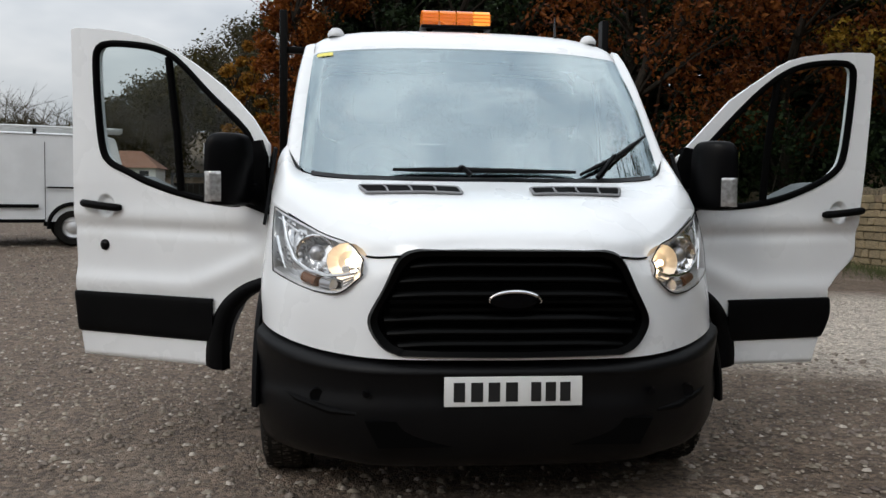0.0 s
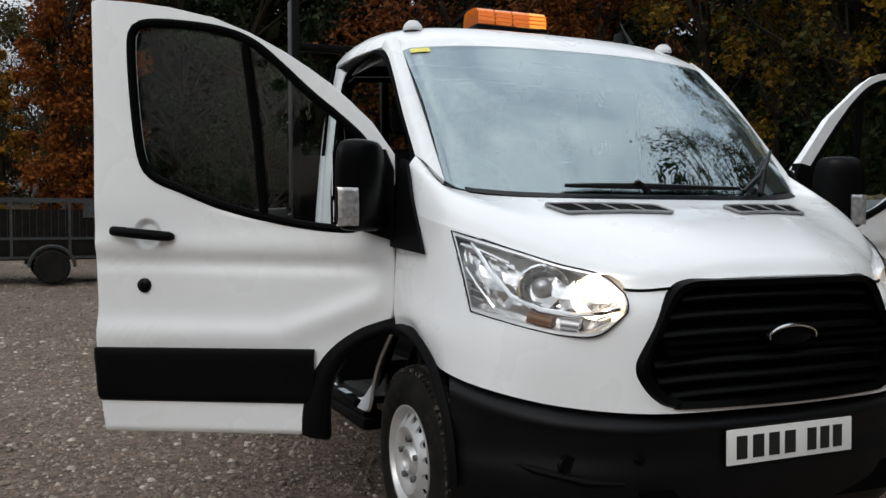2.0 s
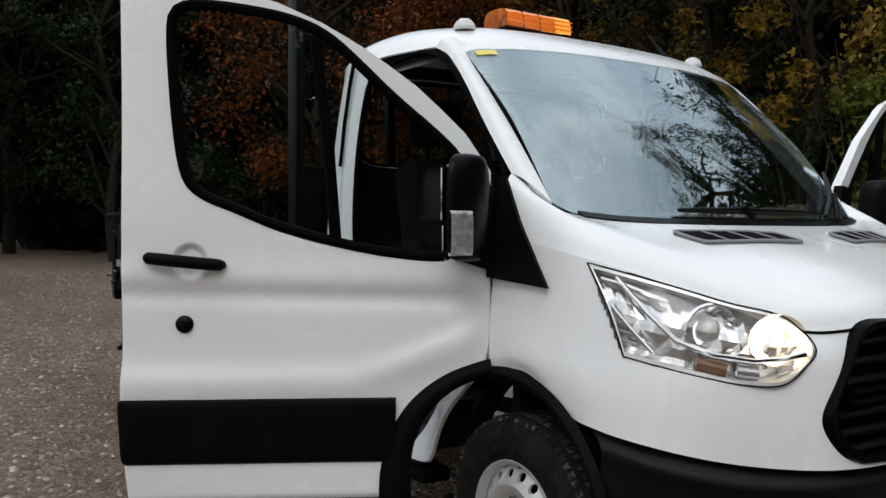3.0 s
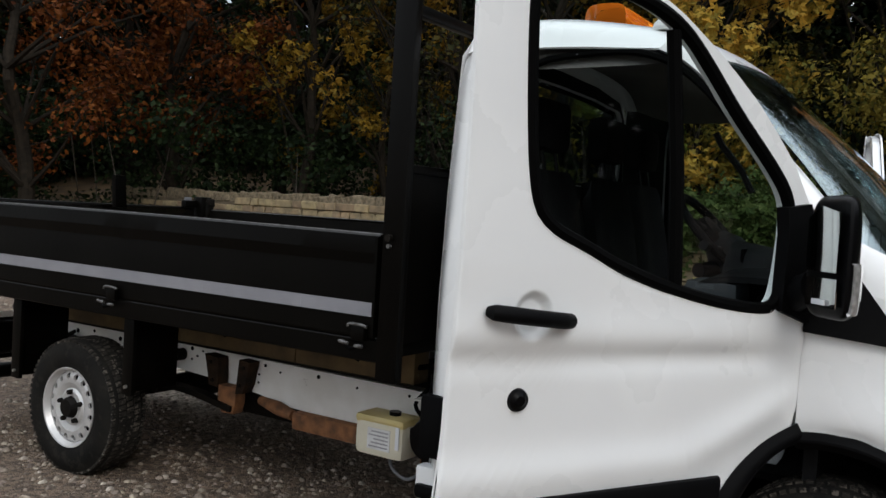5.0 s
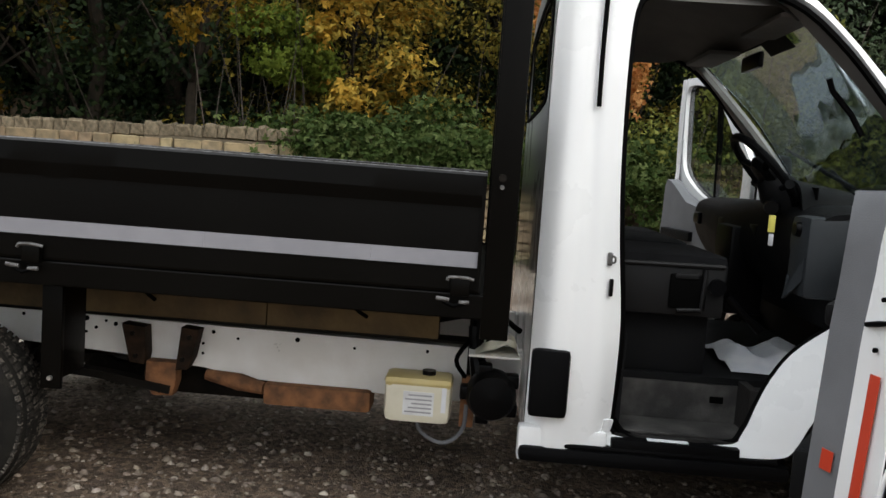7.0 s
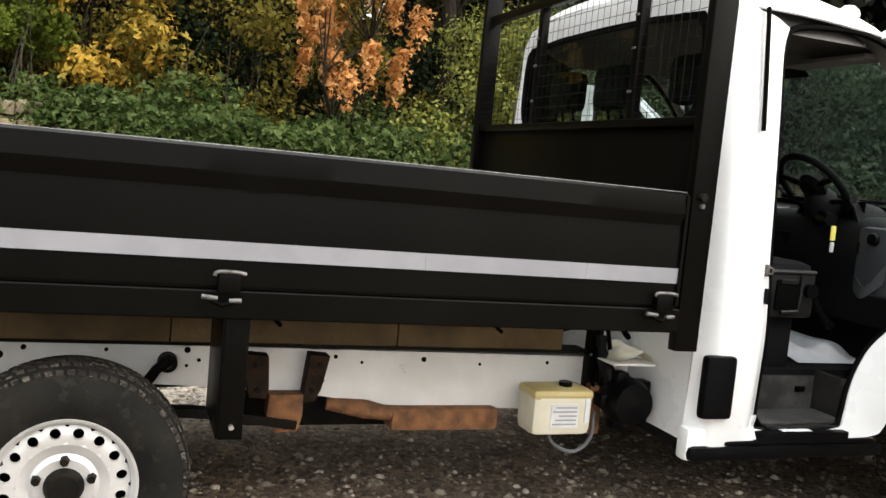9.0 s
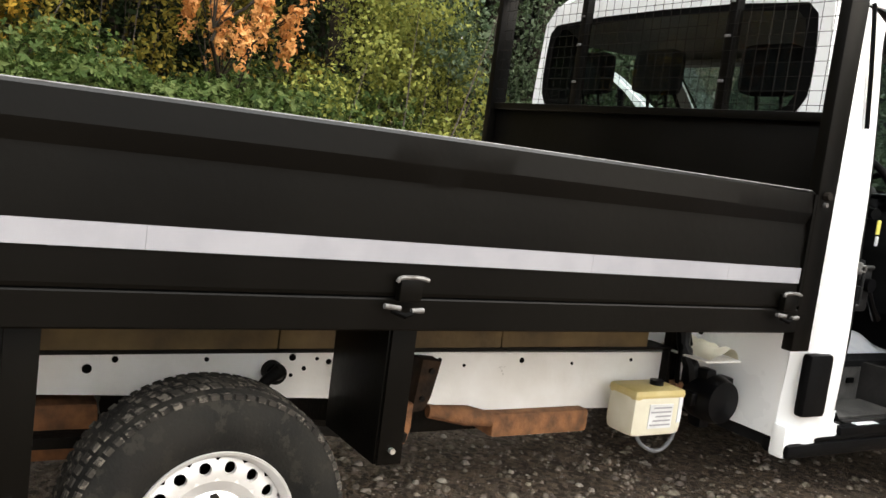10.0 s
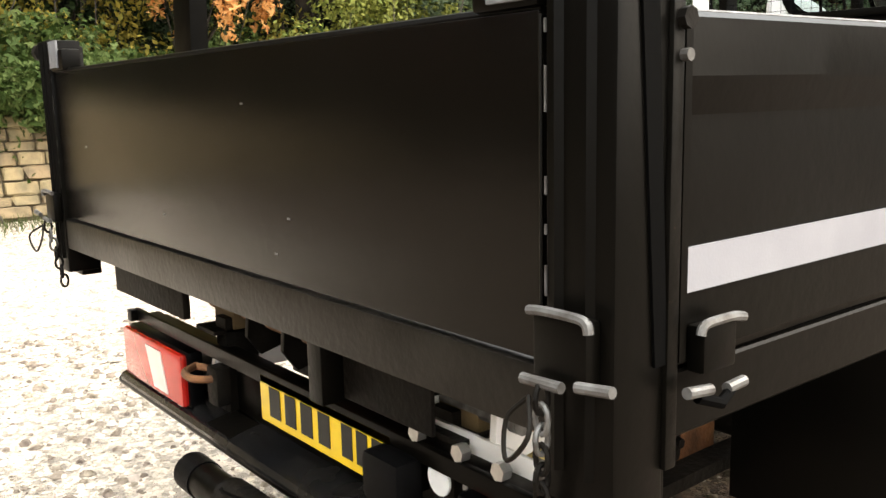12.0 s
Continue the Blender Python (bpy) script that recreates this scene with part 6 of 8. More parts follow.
# tailgate and rear sill
LAMPBAR = mat("glossy_black_channel", (0.006, 0.0062, 0.0068), 0.26, spec=0.5, col2=(0.012, 0.011, 0.010), scale=6, bump=0.12, bscale=50, spots=(0.030, 0.024, 0.012), spot_scale=11, spot_at=0.66)
SILL_M = mat("dirty_sill_paint", (0.0040, 0.0034, 0.0027), 0.36, spec=0.34, col2=(0.010, 0.0085, 0.0066), scale=9, bump=0.12, bscale=70, spots=(0.05, 0.040, 0.030), spot_scale=30, spot_at=0.70)
tg = part("tailgate", box(B(), -.93, .93, 5.672, 5.692, .920, 1.316, .004), BED_GLOSS, truck, "dark painted steel tailgate with chips")
part("tailgate_cap", tube(B(), [(-.93, 5.682, 1.318), (.93, 5.682, 1.318)], .007, 8), BED, tg)
for x, z in ((-.20, 1.22), (-.35, 1.03), (-.30, .965), (.70, 1.12), (.2, .99)):
    part("paint_chip", box(B(), x, x + .010, 5.692, 5.693, z, z + .0035), BARE, tg)
part("rear_sill", box(B(), -.943, .943, 5.655, 5.696, .830, .914, .006), SILL_M, truck, "worn dark rear sill of the bed")
for s in (-1, 1):
    l_ = part("tailgate_latch", box(B(), *sorted((s * .948, s * 1.028)), 5.698, 5.722, .905, .987, .005), BED, truck, "dark tailgate clasp with bare metal pins")
    part("top_pin", tube(B(), spline([(s * .944, 5.724, .988), (s * .97, 5.725, .991), (s * 1.018, 5.725, .991), (s * 1.031, 5.725, .987), (s * 1.034, 5.725, .977)], 18), .0058, 8), BARE, l_)
    part("hinge_eye", tube(B(), [(s * .945, 5.735, .912), (s * 1.005, 5.735, .914)], .0065, 10), BARE, l_)
    part("hinge_eye", tube(B(), [(s * 1.03, 5.738, .922), (s * 1.078, 5.738, .928)], .0065, 10), BARE, l_)
    part("lynch_pin", tube(B(), spline([(s * .97, 5.75, .90), (s * 1.0, 5.78, .87), (s * .96, 5.775, .83), (s * .945, 5.76, .87), (s * .97, 5.75, .90)], 20), .003, 6), DARKSTEEL, l_)
    for k in range(7):
        c = Vector((s * (.975 - .004 * k), 5.735 - .004 * k, .895 - .026 * k))
        ax_ = Vector((1, 0, 0)) if k % 2 else Vector((0, 1, 0))
        pts = [c + ax_ * .010 * math.cos(a) + Vector((0, 0, .018 * math.sin(a))) for a in np.linspace(0, 2 * math.pi, 13)]
        part("chain_link", tube(B(), pts, .0036, 6, caps=False), BARE if k in (1, 2) else DARKSTEEL, l_)
    th = part("top_hinge", box(B(), *sorted((s * .825, s * .935)), 5.65, 5.70, 1.318, 1.375, .008), BED, truck, "dark top hinge block of the tailgate")
    part("hinge_face", box(B(), *sorted((s * .855, s * .925)), 5.698, 5.704, 1.326, 1.398, .002), TRIM_GREY, th)
    part("hinge_bolt", tube(B(), [(s * .93, 5.68, 1.372), (s * 1.10, 5.68, 1.378)], .013, 10), DARKSTEEL, th)
    part("hinge_nut", tube(B(), [(s * 1.06, 5.68, 1.377), (s * 1.09, 5.68, 1.378)], .026, 8), DARKSTEEL, th)
    part("post_foot", box(B(), *sorted((s * .955, s * 1.042)), 5.604, 5.66, .745, .80, .004), BED, truck)
part("tailgate_stay", prism(B(), [(.165, 1.30), (.255, 1.30), (.235, 1.52), (.150, 1.52)], "y", 5.585, 5.625, bev=.004), BED, truck, "dark flat stay rising behind the tailgate")
part("hang_bracket", box(B(), .45, .95, 5.55, 5.57, .69, .832, .004), DARKSTEEL, truck, "dark bracket under the bed")
part("hang_bracket", box(B(), -.52, -.20, 5.53, 5.54, .66, .832, .004), DARKSTEEL, truck, "dark bracket under the bed")
part("hang_bracket", box(B(), -.25, -.20, 5.54, 5.59, .655, .832, .004), BED_WORN, truck)

# mudguards
for s in (-1, 1):
    for y, zb, dy in ((3.941, .455, 1), (4.835, .40, 1)):
        m_ = part("mudguard", box(B(), *sorted((s * .66, s * .975)), y + .03, y + .042, zb, .834, .002), BED, truck, "dark flat steel mudguard")
        part("mudguard_flange", box(B(), *sorted((s * .965, s * .985)), y - .035, y + .036, zb, .838, .002), BED, m_)
        part("mudguard_bolt", tube(B(), [(s * .98, y, zb + .04), (s * .998, y, zb + .04)], .008, 8), ZINC, m_)

# rear lamp bar, number plate and tow bar
lb = part("rear_lamp_bar", tube(B(), [(-1.05, 5.532, .382), (1.07, 5.532, .382)], .016, 12), BED, truck, "dark tubular rear lamp bar")
part("upper_bar", box(B(), -.96, .96, 5.505, 5.52, .590, .625, .004), BED, lb)
part("upper_bar_end", box(B(), .93, .965, 5.505, 5.54, .590, .625, .004), BED, lb)
part("bar_plate", box(B(), -.93, .93, 5.436, 5.446, .425, .60, .003), BED, lb)
part("plate_backing", box(B(), -.39, .17, 5.4465, 5.511, .495, .585, .004), BED, lb)
part("lower_flange", prism(B(), [(5.436, .432), (5.50, .421), (5.542, .410), (5.549, .398), (5.546, .380), (5.537, .377), (5.534, .394), (5.50, .404), (5.436, .415)], "x", -1.03, 1.05, bev=.003), LAMPBAR, lb, "glossy black flange with grime")
part("upper_flange", box(B(), -.96, .96, 5.446, 5.505, .592, .604, .003), BED, lb)
for x0 in (-.62, .30):
    part("grime_patch", prism(B(), [(5.455, .4297), (5.535, .4127), (5.535, .4137), (5.455, .4307)], "x", x0, x0 + .14), BED_WORN, lb)
for s in (-1, 1):
    part("bar_stay", box(B(), s * .46 - .03, s * .46 + .03, 5.38, 5.47, .40, .68, .004), DARKSTEEL, lb)
    lm = part("tail_lamp", box(B(), *sorted((s * .56, s * 1.01)), 5.48, 5.525, .415, .572, .012), PLASTIC_S, truck, "red tail lamp")
    part("red_lens", box(B(), *sorted((s * .565, s * 1.005)), 5.523, 5.545, .42, .567, .012), RED_L, lm, "red lamp lens")
    bm = B()
    prism(bm, [(s * .66, .437), (s * .76, .437), (s * .81, .55), (s * .70, .55)], "y", 5.5445, 5.548)
    part("reverse_lens", bm, CLEAR_L, lm, "pale reversing lens")
rp = part("rear_number_plate", box(B(), -.37, .15, 5.512, 5.520, .503, .614, .003), PLATE_Y, truck, "yellow rear number plate with plain dark bars")
bars(rp, INK, -.155, .523, .28, .070, lambda x, z, k: (x, 5.5205 + k * .5, z), 4, random.Random(3))
bars(rp, INK, -.345, .523, .16, .070, lambda x, z, k: (x, 5.5205 + k * .5, z), 3, random.Random(5))
part("plate_lamp", box(B(), -.46, -.345, 5.51, 5.575, .50, .60, .02), PLASTIC, truck, "black plate lamp housing")
part("tow_socket", box(B(), .37, .43, 5.49, 5.53, .47, .57, .008), DARKSTEEL, truck)
part("tow_ring", tube(B(), spline([(.52, 5.52, .545), (.47, 5.57, .55), (.42, 5.57, .545), (.40, 5.52, .54), (.46, 5.50, .545), (.52, 5.52, .545)], 24), .010, 8, caps=False), RUST, truck, "rusty eye bolt")
part("ring_bolt", tube(B(), [(.44, 5.49, .60), (.44, 5.50, .54)], .012, 8), ZINC, truck)
tb = part("tow_bar", tube(B(), [(.46, 5.57, .285), (.41, 5.57, .285), (-.75, 5.57, .285)], .046, 20), BED, truck, "black tubular tow bar with rusty ball")
part("tow_bar_cap", tube(B(), [(.47, 5.57, .285), (.385, 5.57, .285)], .050, 20), PLASTIC, tb)
part("tow_bracket", box(B(), -.02, .10, 5.58, 5.62, .20, .38, .006), DARKSTEEL, tb)
part("tow_neck", tube(B(), spline([(-.02, 5.60, .27), (.0, 5.67, .265), (.035, 5.715, .275), (.05, 5.735, .30), (.05, 5.735, .335)], 14), [.022, .022, .021, .02, .019, .018, .018, .017, .017, .016, .016, .015, .015, .015], 10), RUST_DARK, tb)
bm = B()
bmesh.ops.create_uvsphere(bm, u_segments=24, v_segments=14, radius=.026)
bmesh.ops.transform(bm, matrix=Matrix.Translation((.05, 5.735, .352)), verts=bm.verts)
part("tow_ball", bm, BALL_RUST, tb)
part("bar_clamp", tube(B(), [(.24, 5.57, .285), (.15, 5.57, .285)], .056, 18), DARKSTEEL, tb)
part("bar_clamp", box(B(), -.10, .16, 5.545, 5.625, .235, .335, .012), DARKSTEEL, tb)
part("trailer_cable", tube(B(), spline([(.22, 5.60, .33), (.14, 5.63, .36), (.03, 5.62, .375), (-.08, 5.58, .40)], 16), .004, 6), SEAL, tb)
# tipping ram end, pale fittings and bolts seen under the rear sill
for y0, z0, r0 in ((5.30, .60, .010), (5.36, .60, .008), (5.42, .585, .012)):
    part("rail_hole", tube(B(), [(-.499, y0, z0), (-.5095, y0, z0)], r0, 10), SEAL, truck)
part("valve_block", box(B(), -.555, -.509, 5.30, 5.37, .535, .585, .010), JUG_TOP, truck, "yellowed valve block on the chassis end")
part("valve_cap", tube(B(), [(-.555, 5.335, .560), (-.572, 5.335, .560)], .020, 14), BARE, truck)
part("valve_hose", tube(B(), spline([(-.55, 5.31, .54), (-.58, 5.25, .49), (-.58, 5.18, .47), (-.55, 5.12, .50)], 18), .011, 8), SEAL, truck)
part("rear_cross_tube", tube(B(), [(-.62, 5.40, .70), (.62, 5.40, .70)], .035, 16), RUST, truck, "rusty rear pivot tube")
for x in (-.60, -.42, .12, .30):
    bm = B()
    prism(bm, [(5.36, .63), (5.44, .61), (5.475, .66), (5.47, .72), (5.43, .76), (5.36, .76)], "x", x - .008, x + .008, bev=.002)
    part("pivot_plate", bm, BED_WORN if x > 0 else PAINT_OLD, truck)
part("pivot_boss", tube(B(), [(-.63, 5.43, .69), (-.39, 5.43, .69)], .022, 12), BARE, truck)
part("rear_bracket", box(B(), -.70, -.40, 5.47, 5.478, .625, .66, .002), PAINT_OLD, truck, "pale slotted bracket")
part("hydraulic_hose", tube(B(), spline([(-.62, 5.44, .78), (-.50, 5.46, .74), (-.36, 5.45, .68), (-.24, 5.42, .74)], 18), .010, 8), SEAL, truck)
for x in (-.66, -.56, -.44):
    part("pivot_bolt", tube(B(), [(x, 5.50, .64), (x, 5.52, .64)], .016, 6), ZINC, truck)
part("warning_roundel", tube(B(), [(-.50, 5.508, .572), (-.50, 5.5125, .572)], .03, 20), LABEL_M, truck)


# ---- ground ----
def gz(x, y):
    s = -.4 * x + .9 * y - 5
    rise = .04 * (s if s > 30 else math.log1p(math.exp(s)))
    bank = .30 * max(0.0, x - 10.2) if x < 45 else .30 * 34.8
    hill = .10 * max(0.0, y - 58)
    rise -= .030 * math.exp(-((y - 4.9) / 2.0) ** 2)
    fade = 1 if y < 160 else max(.0, 1 - (y - 160) / 200)
    return (min(rise, 4.0) + min(bank, 7.0) + min(hill, 8.0)) * fade


gravel = bpy.data.materials.new("gravel")
gravel.use_nodes = True
gn, gl_ = gravel.node_tree.nodes, gravel.node_tree.links
gb = gn["Principled BSDF"]
gco = gn.new("ShaderNodeTexCoord")


def gnode(kind, **inp):
    nd = gn.new(kind)
    for k, v in inp.items():
        nd.inputs[k].default_value = v
    return nd


g_v1 = gnode("ShaderNodeTexVoronoi", Scale=44.0)
g_v2 = gnode("ShaderNodeTexVoronoi", Scale=120.0)
g_n1 = gnode("ShaderNodeTexNoise", Scale=0.55, Detail=5.0)
g_n2 = gnode("ShaderNodeTexNoise", Scale=7.0, Detail=8.0, Roughness=0.7)
for nd in (g_v1, g_v2, g_n1, g_n2):
    gl_.new(gco.outputs["Object"], nd.inputs["Vector"])
g_base = gn.new("ShaderNodeMix")
g_base.data_type = "RGBA"
g_base.inputs[6].default_value = (.128, .088, .060, 1)
g_base.inputs[7].default_value = (.212, .158, .115, 1)
gl_.new(g_n1.outputs["Fac"], g_base.inputs[0])
# gravel turns paler behind and beside the truck, with a noise-broken edge
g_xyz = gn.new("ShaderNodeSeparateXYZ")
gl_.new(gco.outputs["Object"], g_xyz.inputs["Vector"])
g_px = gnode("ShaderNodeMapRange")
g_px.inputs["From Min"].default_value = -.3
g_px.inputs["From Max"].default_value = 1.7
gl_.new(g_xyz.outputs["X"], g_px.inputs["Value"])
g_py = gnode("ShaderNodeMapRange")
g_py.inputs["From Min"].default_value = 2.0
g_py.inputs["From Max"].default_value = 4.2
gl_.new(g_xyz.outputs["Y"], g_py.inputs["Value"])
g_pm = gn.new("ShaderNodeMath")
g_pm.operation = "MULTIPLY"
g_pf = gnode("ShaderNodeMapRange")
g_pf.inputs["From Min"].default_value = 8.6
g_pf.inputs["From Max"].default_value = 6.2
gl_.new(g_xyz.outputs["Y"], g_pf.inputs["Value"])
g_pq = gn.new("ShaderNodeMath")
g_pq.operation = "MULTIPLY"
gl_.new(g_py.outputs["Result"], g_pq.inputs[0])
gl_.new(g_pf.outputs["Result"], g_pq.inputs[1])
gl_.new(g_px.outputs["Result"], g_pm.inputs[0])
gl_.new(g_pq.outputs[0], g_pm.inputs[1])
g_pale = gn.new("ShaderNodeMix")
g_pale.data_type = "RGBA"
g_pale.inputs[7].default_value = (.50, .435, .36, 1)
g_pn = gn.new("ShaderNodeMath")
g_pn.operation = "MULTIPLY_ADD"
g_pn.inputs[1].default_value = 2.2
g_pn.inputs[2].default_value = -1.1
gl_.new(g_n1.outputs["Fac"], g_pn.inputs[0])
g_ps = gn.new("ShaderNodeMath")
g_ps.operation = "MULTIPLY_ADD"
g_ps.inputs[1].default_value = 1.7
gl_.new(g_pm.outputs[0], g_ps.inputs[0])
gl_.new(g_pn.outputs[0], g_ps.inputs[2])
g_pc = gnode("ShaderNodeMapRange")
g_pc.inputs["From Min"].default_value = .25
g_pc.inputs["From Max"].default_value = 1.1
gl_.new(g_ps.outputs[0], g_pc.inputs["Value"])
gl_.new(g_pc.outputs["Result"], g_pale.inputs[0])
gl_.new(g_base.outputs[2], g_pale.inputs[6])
g_sep = gn.new("ShaderNodeSeparateColor")
gl_.new(g_v1.outputs["Color"], g_sep.inputs["Color"])
g_mr = gnode("ShaderNodeMapRange")
g_mr.inputs["To Min"].default_value = .45
g_mr.inputs["To Max"].default_value = 1.7
gl_.new(g_sep.outputs["Red"], g_mr.inputs["Value"])
g_mul = gn.new("ShaderNodeMix")
g_mul.data_type = "RGBA"
g_mul.blend_type = "MULTIPLY"
g_mul.inputs[0].default_value = .8
g_comb = gn.new("ShaderNodeCombineColor")
for k in ("Red", "Green", "Blue"):
    gl_.new(g_mr.outputs["Result"], g_comb.inputs[k])
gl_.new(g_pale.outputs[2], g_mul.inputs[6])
gl_.new(g_comb.outputs["Color"], g_mul.inputs[7])
g_dk = gn.new("ShaderNodeMix")
g_dk.data_type = "RGBA"
g_dk.blend_type = "MULTIPLY"
g_dr = gnode("ShaderNodeMapRange")
g_dr.inputs["From Min"].default_value = .38
g_dr.inputs["From Max"].default_value = .62
g_dr.inputs["To Min"].default_value = .55
g_dr.inputs["To Max"].default_value = 1.1
gl_.new(g_n2.outputs["Fac"], g_dr.inputs["Value"])
g_c2 = gn.new("ShaderNodeCombineColor")
for k in ("Red", "Green", "Blue"):
    gl_.new(g_dr.outputs["Result"], g_c2.inputs[k])
g_dk.inputs[0].default_value = .75
gl_.new(g_mul.outputs[2], g_dk.inputs[6])
gl_.new(g_c2.outputs["Color"], g_dk.inputs[7])
gl_.new(g_dk.outputs[2], gb.inputs["Base Color"])
gb.inputs["Roughness"].default_value = .85
g_add = gn.new("ShaderNodeMath")
g_add.operation = "ADD"
gl_.new(g_v1.outputs["Distance"], g_add.inputs[0])
gl_.new(g_v2.outputs["Distance"], g_add.inputs[1])
g_bp = gnode("ShaderNodeBump", Strength=1.0, Distance=.012)
g_bp.invert = True
gl_.new(g_add.outputs[0], g_bp.inputs["Height"])
gl_.new(g_bp.outputs["Normal"], gb.inputs["Normal"])

SOIL = mat("leaf_litter_soil", (0.06, 0.042, 0.026), 0.95, col2=(0.11, 0.07, 0.03), scale=3, bump=.4, bscale=20, detail=10)
GRASS = mat("lawn_grass", (0.045, 0.065, 0.016), 0.9, col2=(0.075, 0.082, 0.026), scale=4, bump=.5, bscale=60)
ax = np.concatenate([-np.geomspace(420, 14, 26), np.linspace(-13.5, 13.5, 110), np.geomspace(14, 420, 26)])
ay = np.concatenate([-np.geomspace(420, 14, 20), np.linspace(-13.5, 24, 150), np.geomspace(24.5, 420, 30)])
verts, faces = [], []
for y in ay:
    for x in ax:
        near = 1 if abs(x) < 14 and -14 < y < 25 else 0
        verts.append((x, y, gz(x, y) + near * (.010 * noise.noise((x * .9, y * .9, 0)) + .006 * noise.noise((x * 3.1, y * 3.1, 5)))))
nx = len(ax)
for j in range(len(ay) - 1):
    for i in range(nx - 1):
        faces.append((j * nx + i, j * nx + i + 1, (j + 1) * nx + i + 1, (j + 1) * nx + i))
me = bpy.data.meshes.new("ground")
me.from_pydata(verts, [], faces)
ground = mesh_obj("ground", me, gravel)
me.materials.append(SOIL)
for p in me.polygons:
    p.use_smooth = True
    c = p.center
    p.material_index = 1 if c.x > 9.4 or c.y > 60 else 0
tagged(ground, "brown grey compacted gravel yard with loose stones", "ground", kind="structure")

STONE_PALE = mat("pale_loose_stone", (.60, .53, .45), .85, col2=(.40, .345, .285), scale=30, bump=.2, island=.35)
STONE = mat("loose_stone", (.33, .275, .22), .85, col2=(.14, .11, .085), scale=30, bump=.2, island=.45)


def stones(n, x0, x1, y0, y1, smin, smax, seed, material=None):
    """Loose gravel: eight-sided chips lying on the ground."""
    rng = np.random.default_rng(seed)
    px, py = rng.uniform(x0, x1, n), rng.uniform(y0, y1, n)
    sz = smin + (smax - smin) * rng.random(n) ** 3
    base = np.array([(math.cos(a), .8 * math.sin(a), 0.) for a in np.arange(6) * 1.047] + [(.6 * math.cos(a + .4), .5 * math.sin(a + .4), .42) for a in np.arange(6) * 1.047] + [(0., 0., .5)])
    tri = np.array([(k, (k + 1) % 6, 6 + (k + 1) % 6) for k in range(6)] + [(k, 6 + (k + 1) % 6, 6 + k) for k in range(6)] + [(6 + k, 6 + (k + 1) % 6, 12) for k in range(6)])
    rot = rng.uniform(0, 6.28, n)
    V = np.zeros((n, 13, 3))
    jit = rng.uniform(.78, 1.22, (n, 13, 3)) * rng.uniform(.75, 1.25, (n, 1, 3))
    b = base[None] * jit * sz[:, None, None]
    c, s = np.cos(rot)[:, None], np.sin(rot)[:, None]
    V[..., 0] = b[..., 0] * c - b[..., 1] * s + px[:, None]
    V[..., 1] = b[..., 0] * s + b[..., 1] * c + py[:, None]
    z = np.array([gz(a, d) for a, d in zip(px, py)])
    V[..., 2] = b[..., 2] + z[:, None] + .002
    F = (tri[None] + 13 * np.arange(n)[:, None, None]).reshape(-1, 3)
    m_ = bpy.data.meshes.new("loose_gravel")
    m_.from_pydata(V.reshape(-1, 3).tolist(), [], F.tolist())
    for p in m_.polygons:
        p.use_smooth = True
    o = mesh_obj("loose_gravel", m_, material or STONE)
    return tagged(o, "scattered loose pale stones on the gravel yard", "gravel", kind="stuff")


stones(26000, -6, 3.5, -1.5, 9, .005, .030, 1)
stones(5500, -6.5, 3.5, -2, 8, .005, .027, 8, STONE_PALE)
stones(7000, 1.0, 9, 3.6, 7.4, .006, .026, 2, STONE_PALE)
stones(3500, 1, 7, -3, 3, .005, .022, 6)
stones(9000, -9, 2, 7, 18, .012, .055, 3)
stones(3500, -2.4, .6, 1.5, 6.2, .005, .022, 4)

# ---- foliage ----
L_ORANGE = leaf_mat("beech_leaves", (.062, .016, .004), (.125, .036, .007), (.20, .070, .013))
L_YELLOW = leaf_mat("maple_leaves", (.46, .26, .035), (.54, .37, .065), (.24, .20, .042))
L_CORAL = leaf_mat("coral_leaves", (.58, .25, .075), (.66, .36, .14), (.40, .155, .045))
L_AMBER = leaf_mat("amber_leaves", (.22, .088, .010), (.30, .155, .016), (.12, .046, .008))
# darker gold copy with the wood's shade put into the leaf colour
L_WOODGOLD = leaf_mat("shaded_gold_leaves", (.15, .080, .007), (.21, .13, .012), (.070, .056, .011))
L_MUSTARD = leaf_mat("mustard_leaves", (.17, .14, .026), (.28, .22, .040), (.075, .092, .022))
L_COPPER = leaf_mat("copper_leaves", (.088, .022, .004), (.165, .047, .007), (.25, .088, .013))
L_IVY = leaf_mat("ivy_leaves", (.023, .045, .010), (.050, .080, .019), (.115, .148, .050))
L_BRIGHT = leaf_mat("bright_green_leaves", (.090, .130, .016), (.16, .20, .030), (.050, .085, .012))
# near-black greens: the shade inside the wood is put into these leaf colours
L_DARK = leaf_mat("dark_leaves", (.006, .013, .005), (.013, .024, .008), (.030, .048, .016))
L_DEEP = leaf_mat("wood_shade_leaves", (.003, .005, .0025), (.006, .009, .004), (.012, .014, .005))
L_LIGHT = leaf_mat("light_green_leaves", (.15, .17, .036), (.25, .26, .062), (.10, .125, .032))
L_GREY = leaf_mat("grey_green_leaves", (.026, .044, .020), (.056, .082, .042), (.12, .155, .098))
L_OLIVE = leaf_mat("olive_leaves", (.015, .020, .005), (.036, .036, .008), (.080, .062, .011))
L_BROWN = leaf_mat("distant_brown_foliage", (.032, .027, .008), (.060, .046, .013), (.024, .028, .008))
BARK = mat("tree_bark", (.024, .018, .012), .9, spec=.2, col2=(.012, .010, .007), scale=9, bump=.6, bscale=40)
HILL_TWIG = mat("brown_hill_twigs", (.050, .038, .020), .9, col2=(.032, .028, .013), scale=.4)
TWIG = mat("grey_twigs", (.085, .07, .055), .9, col2=(.05, .042, .034), scale=9)


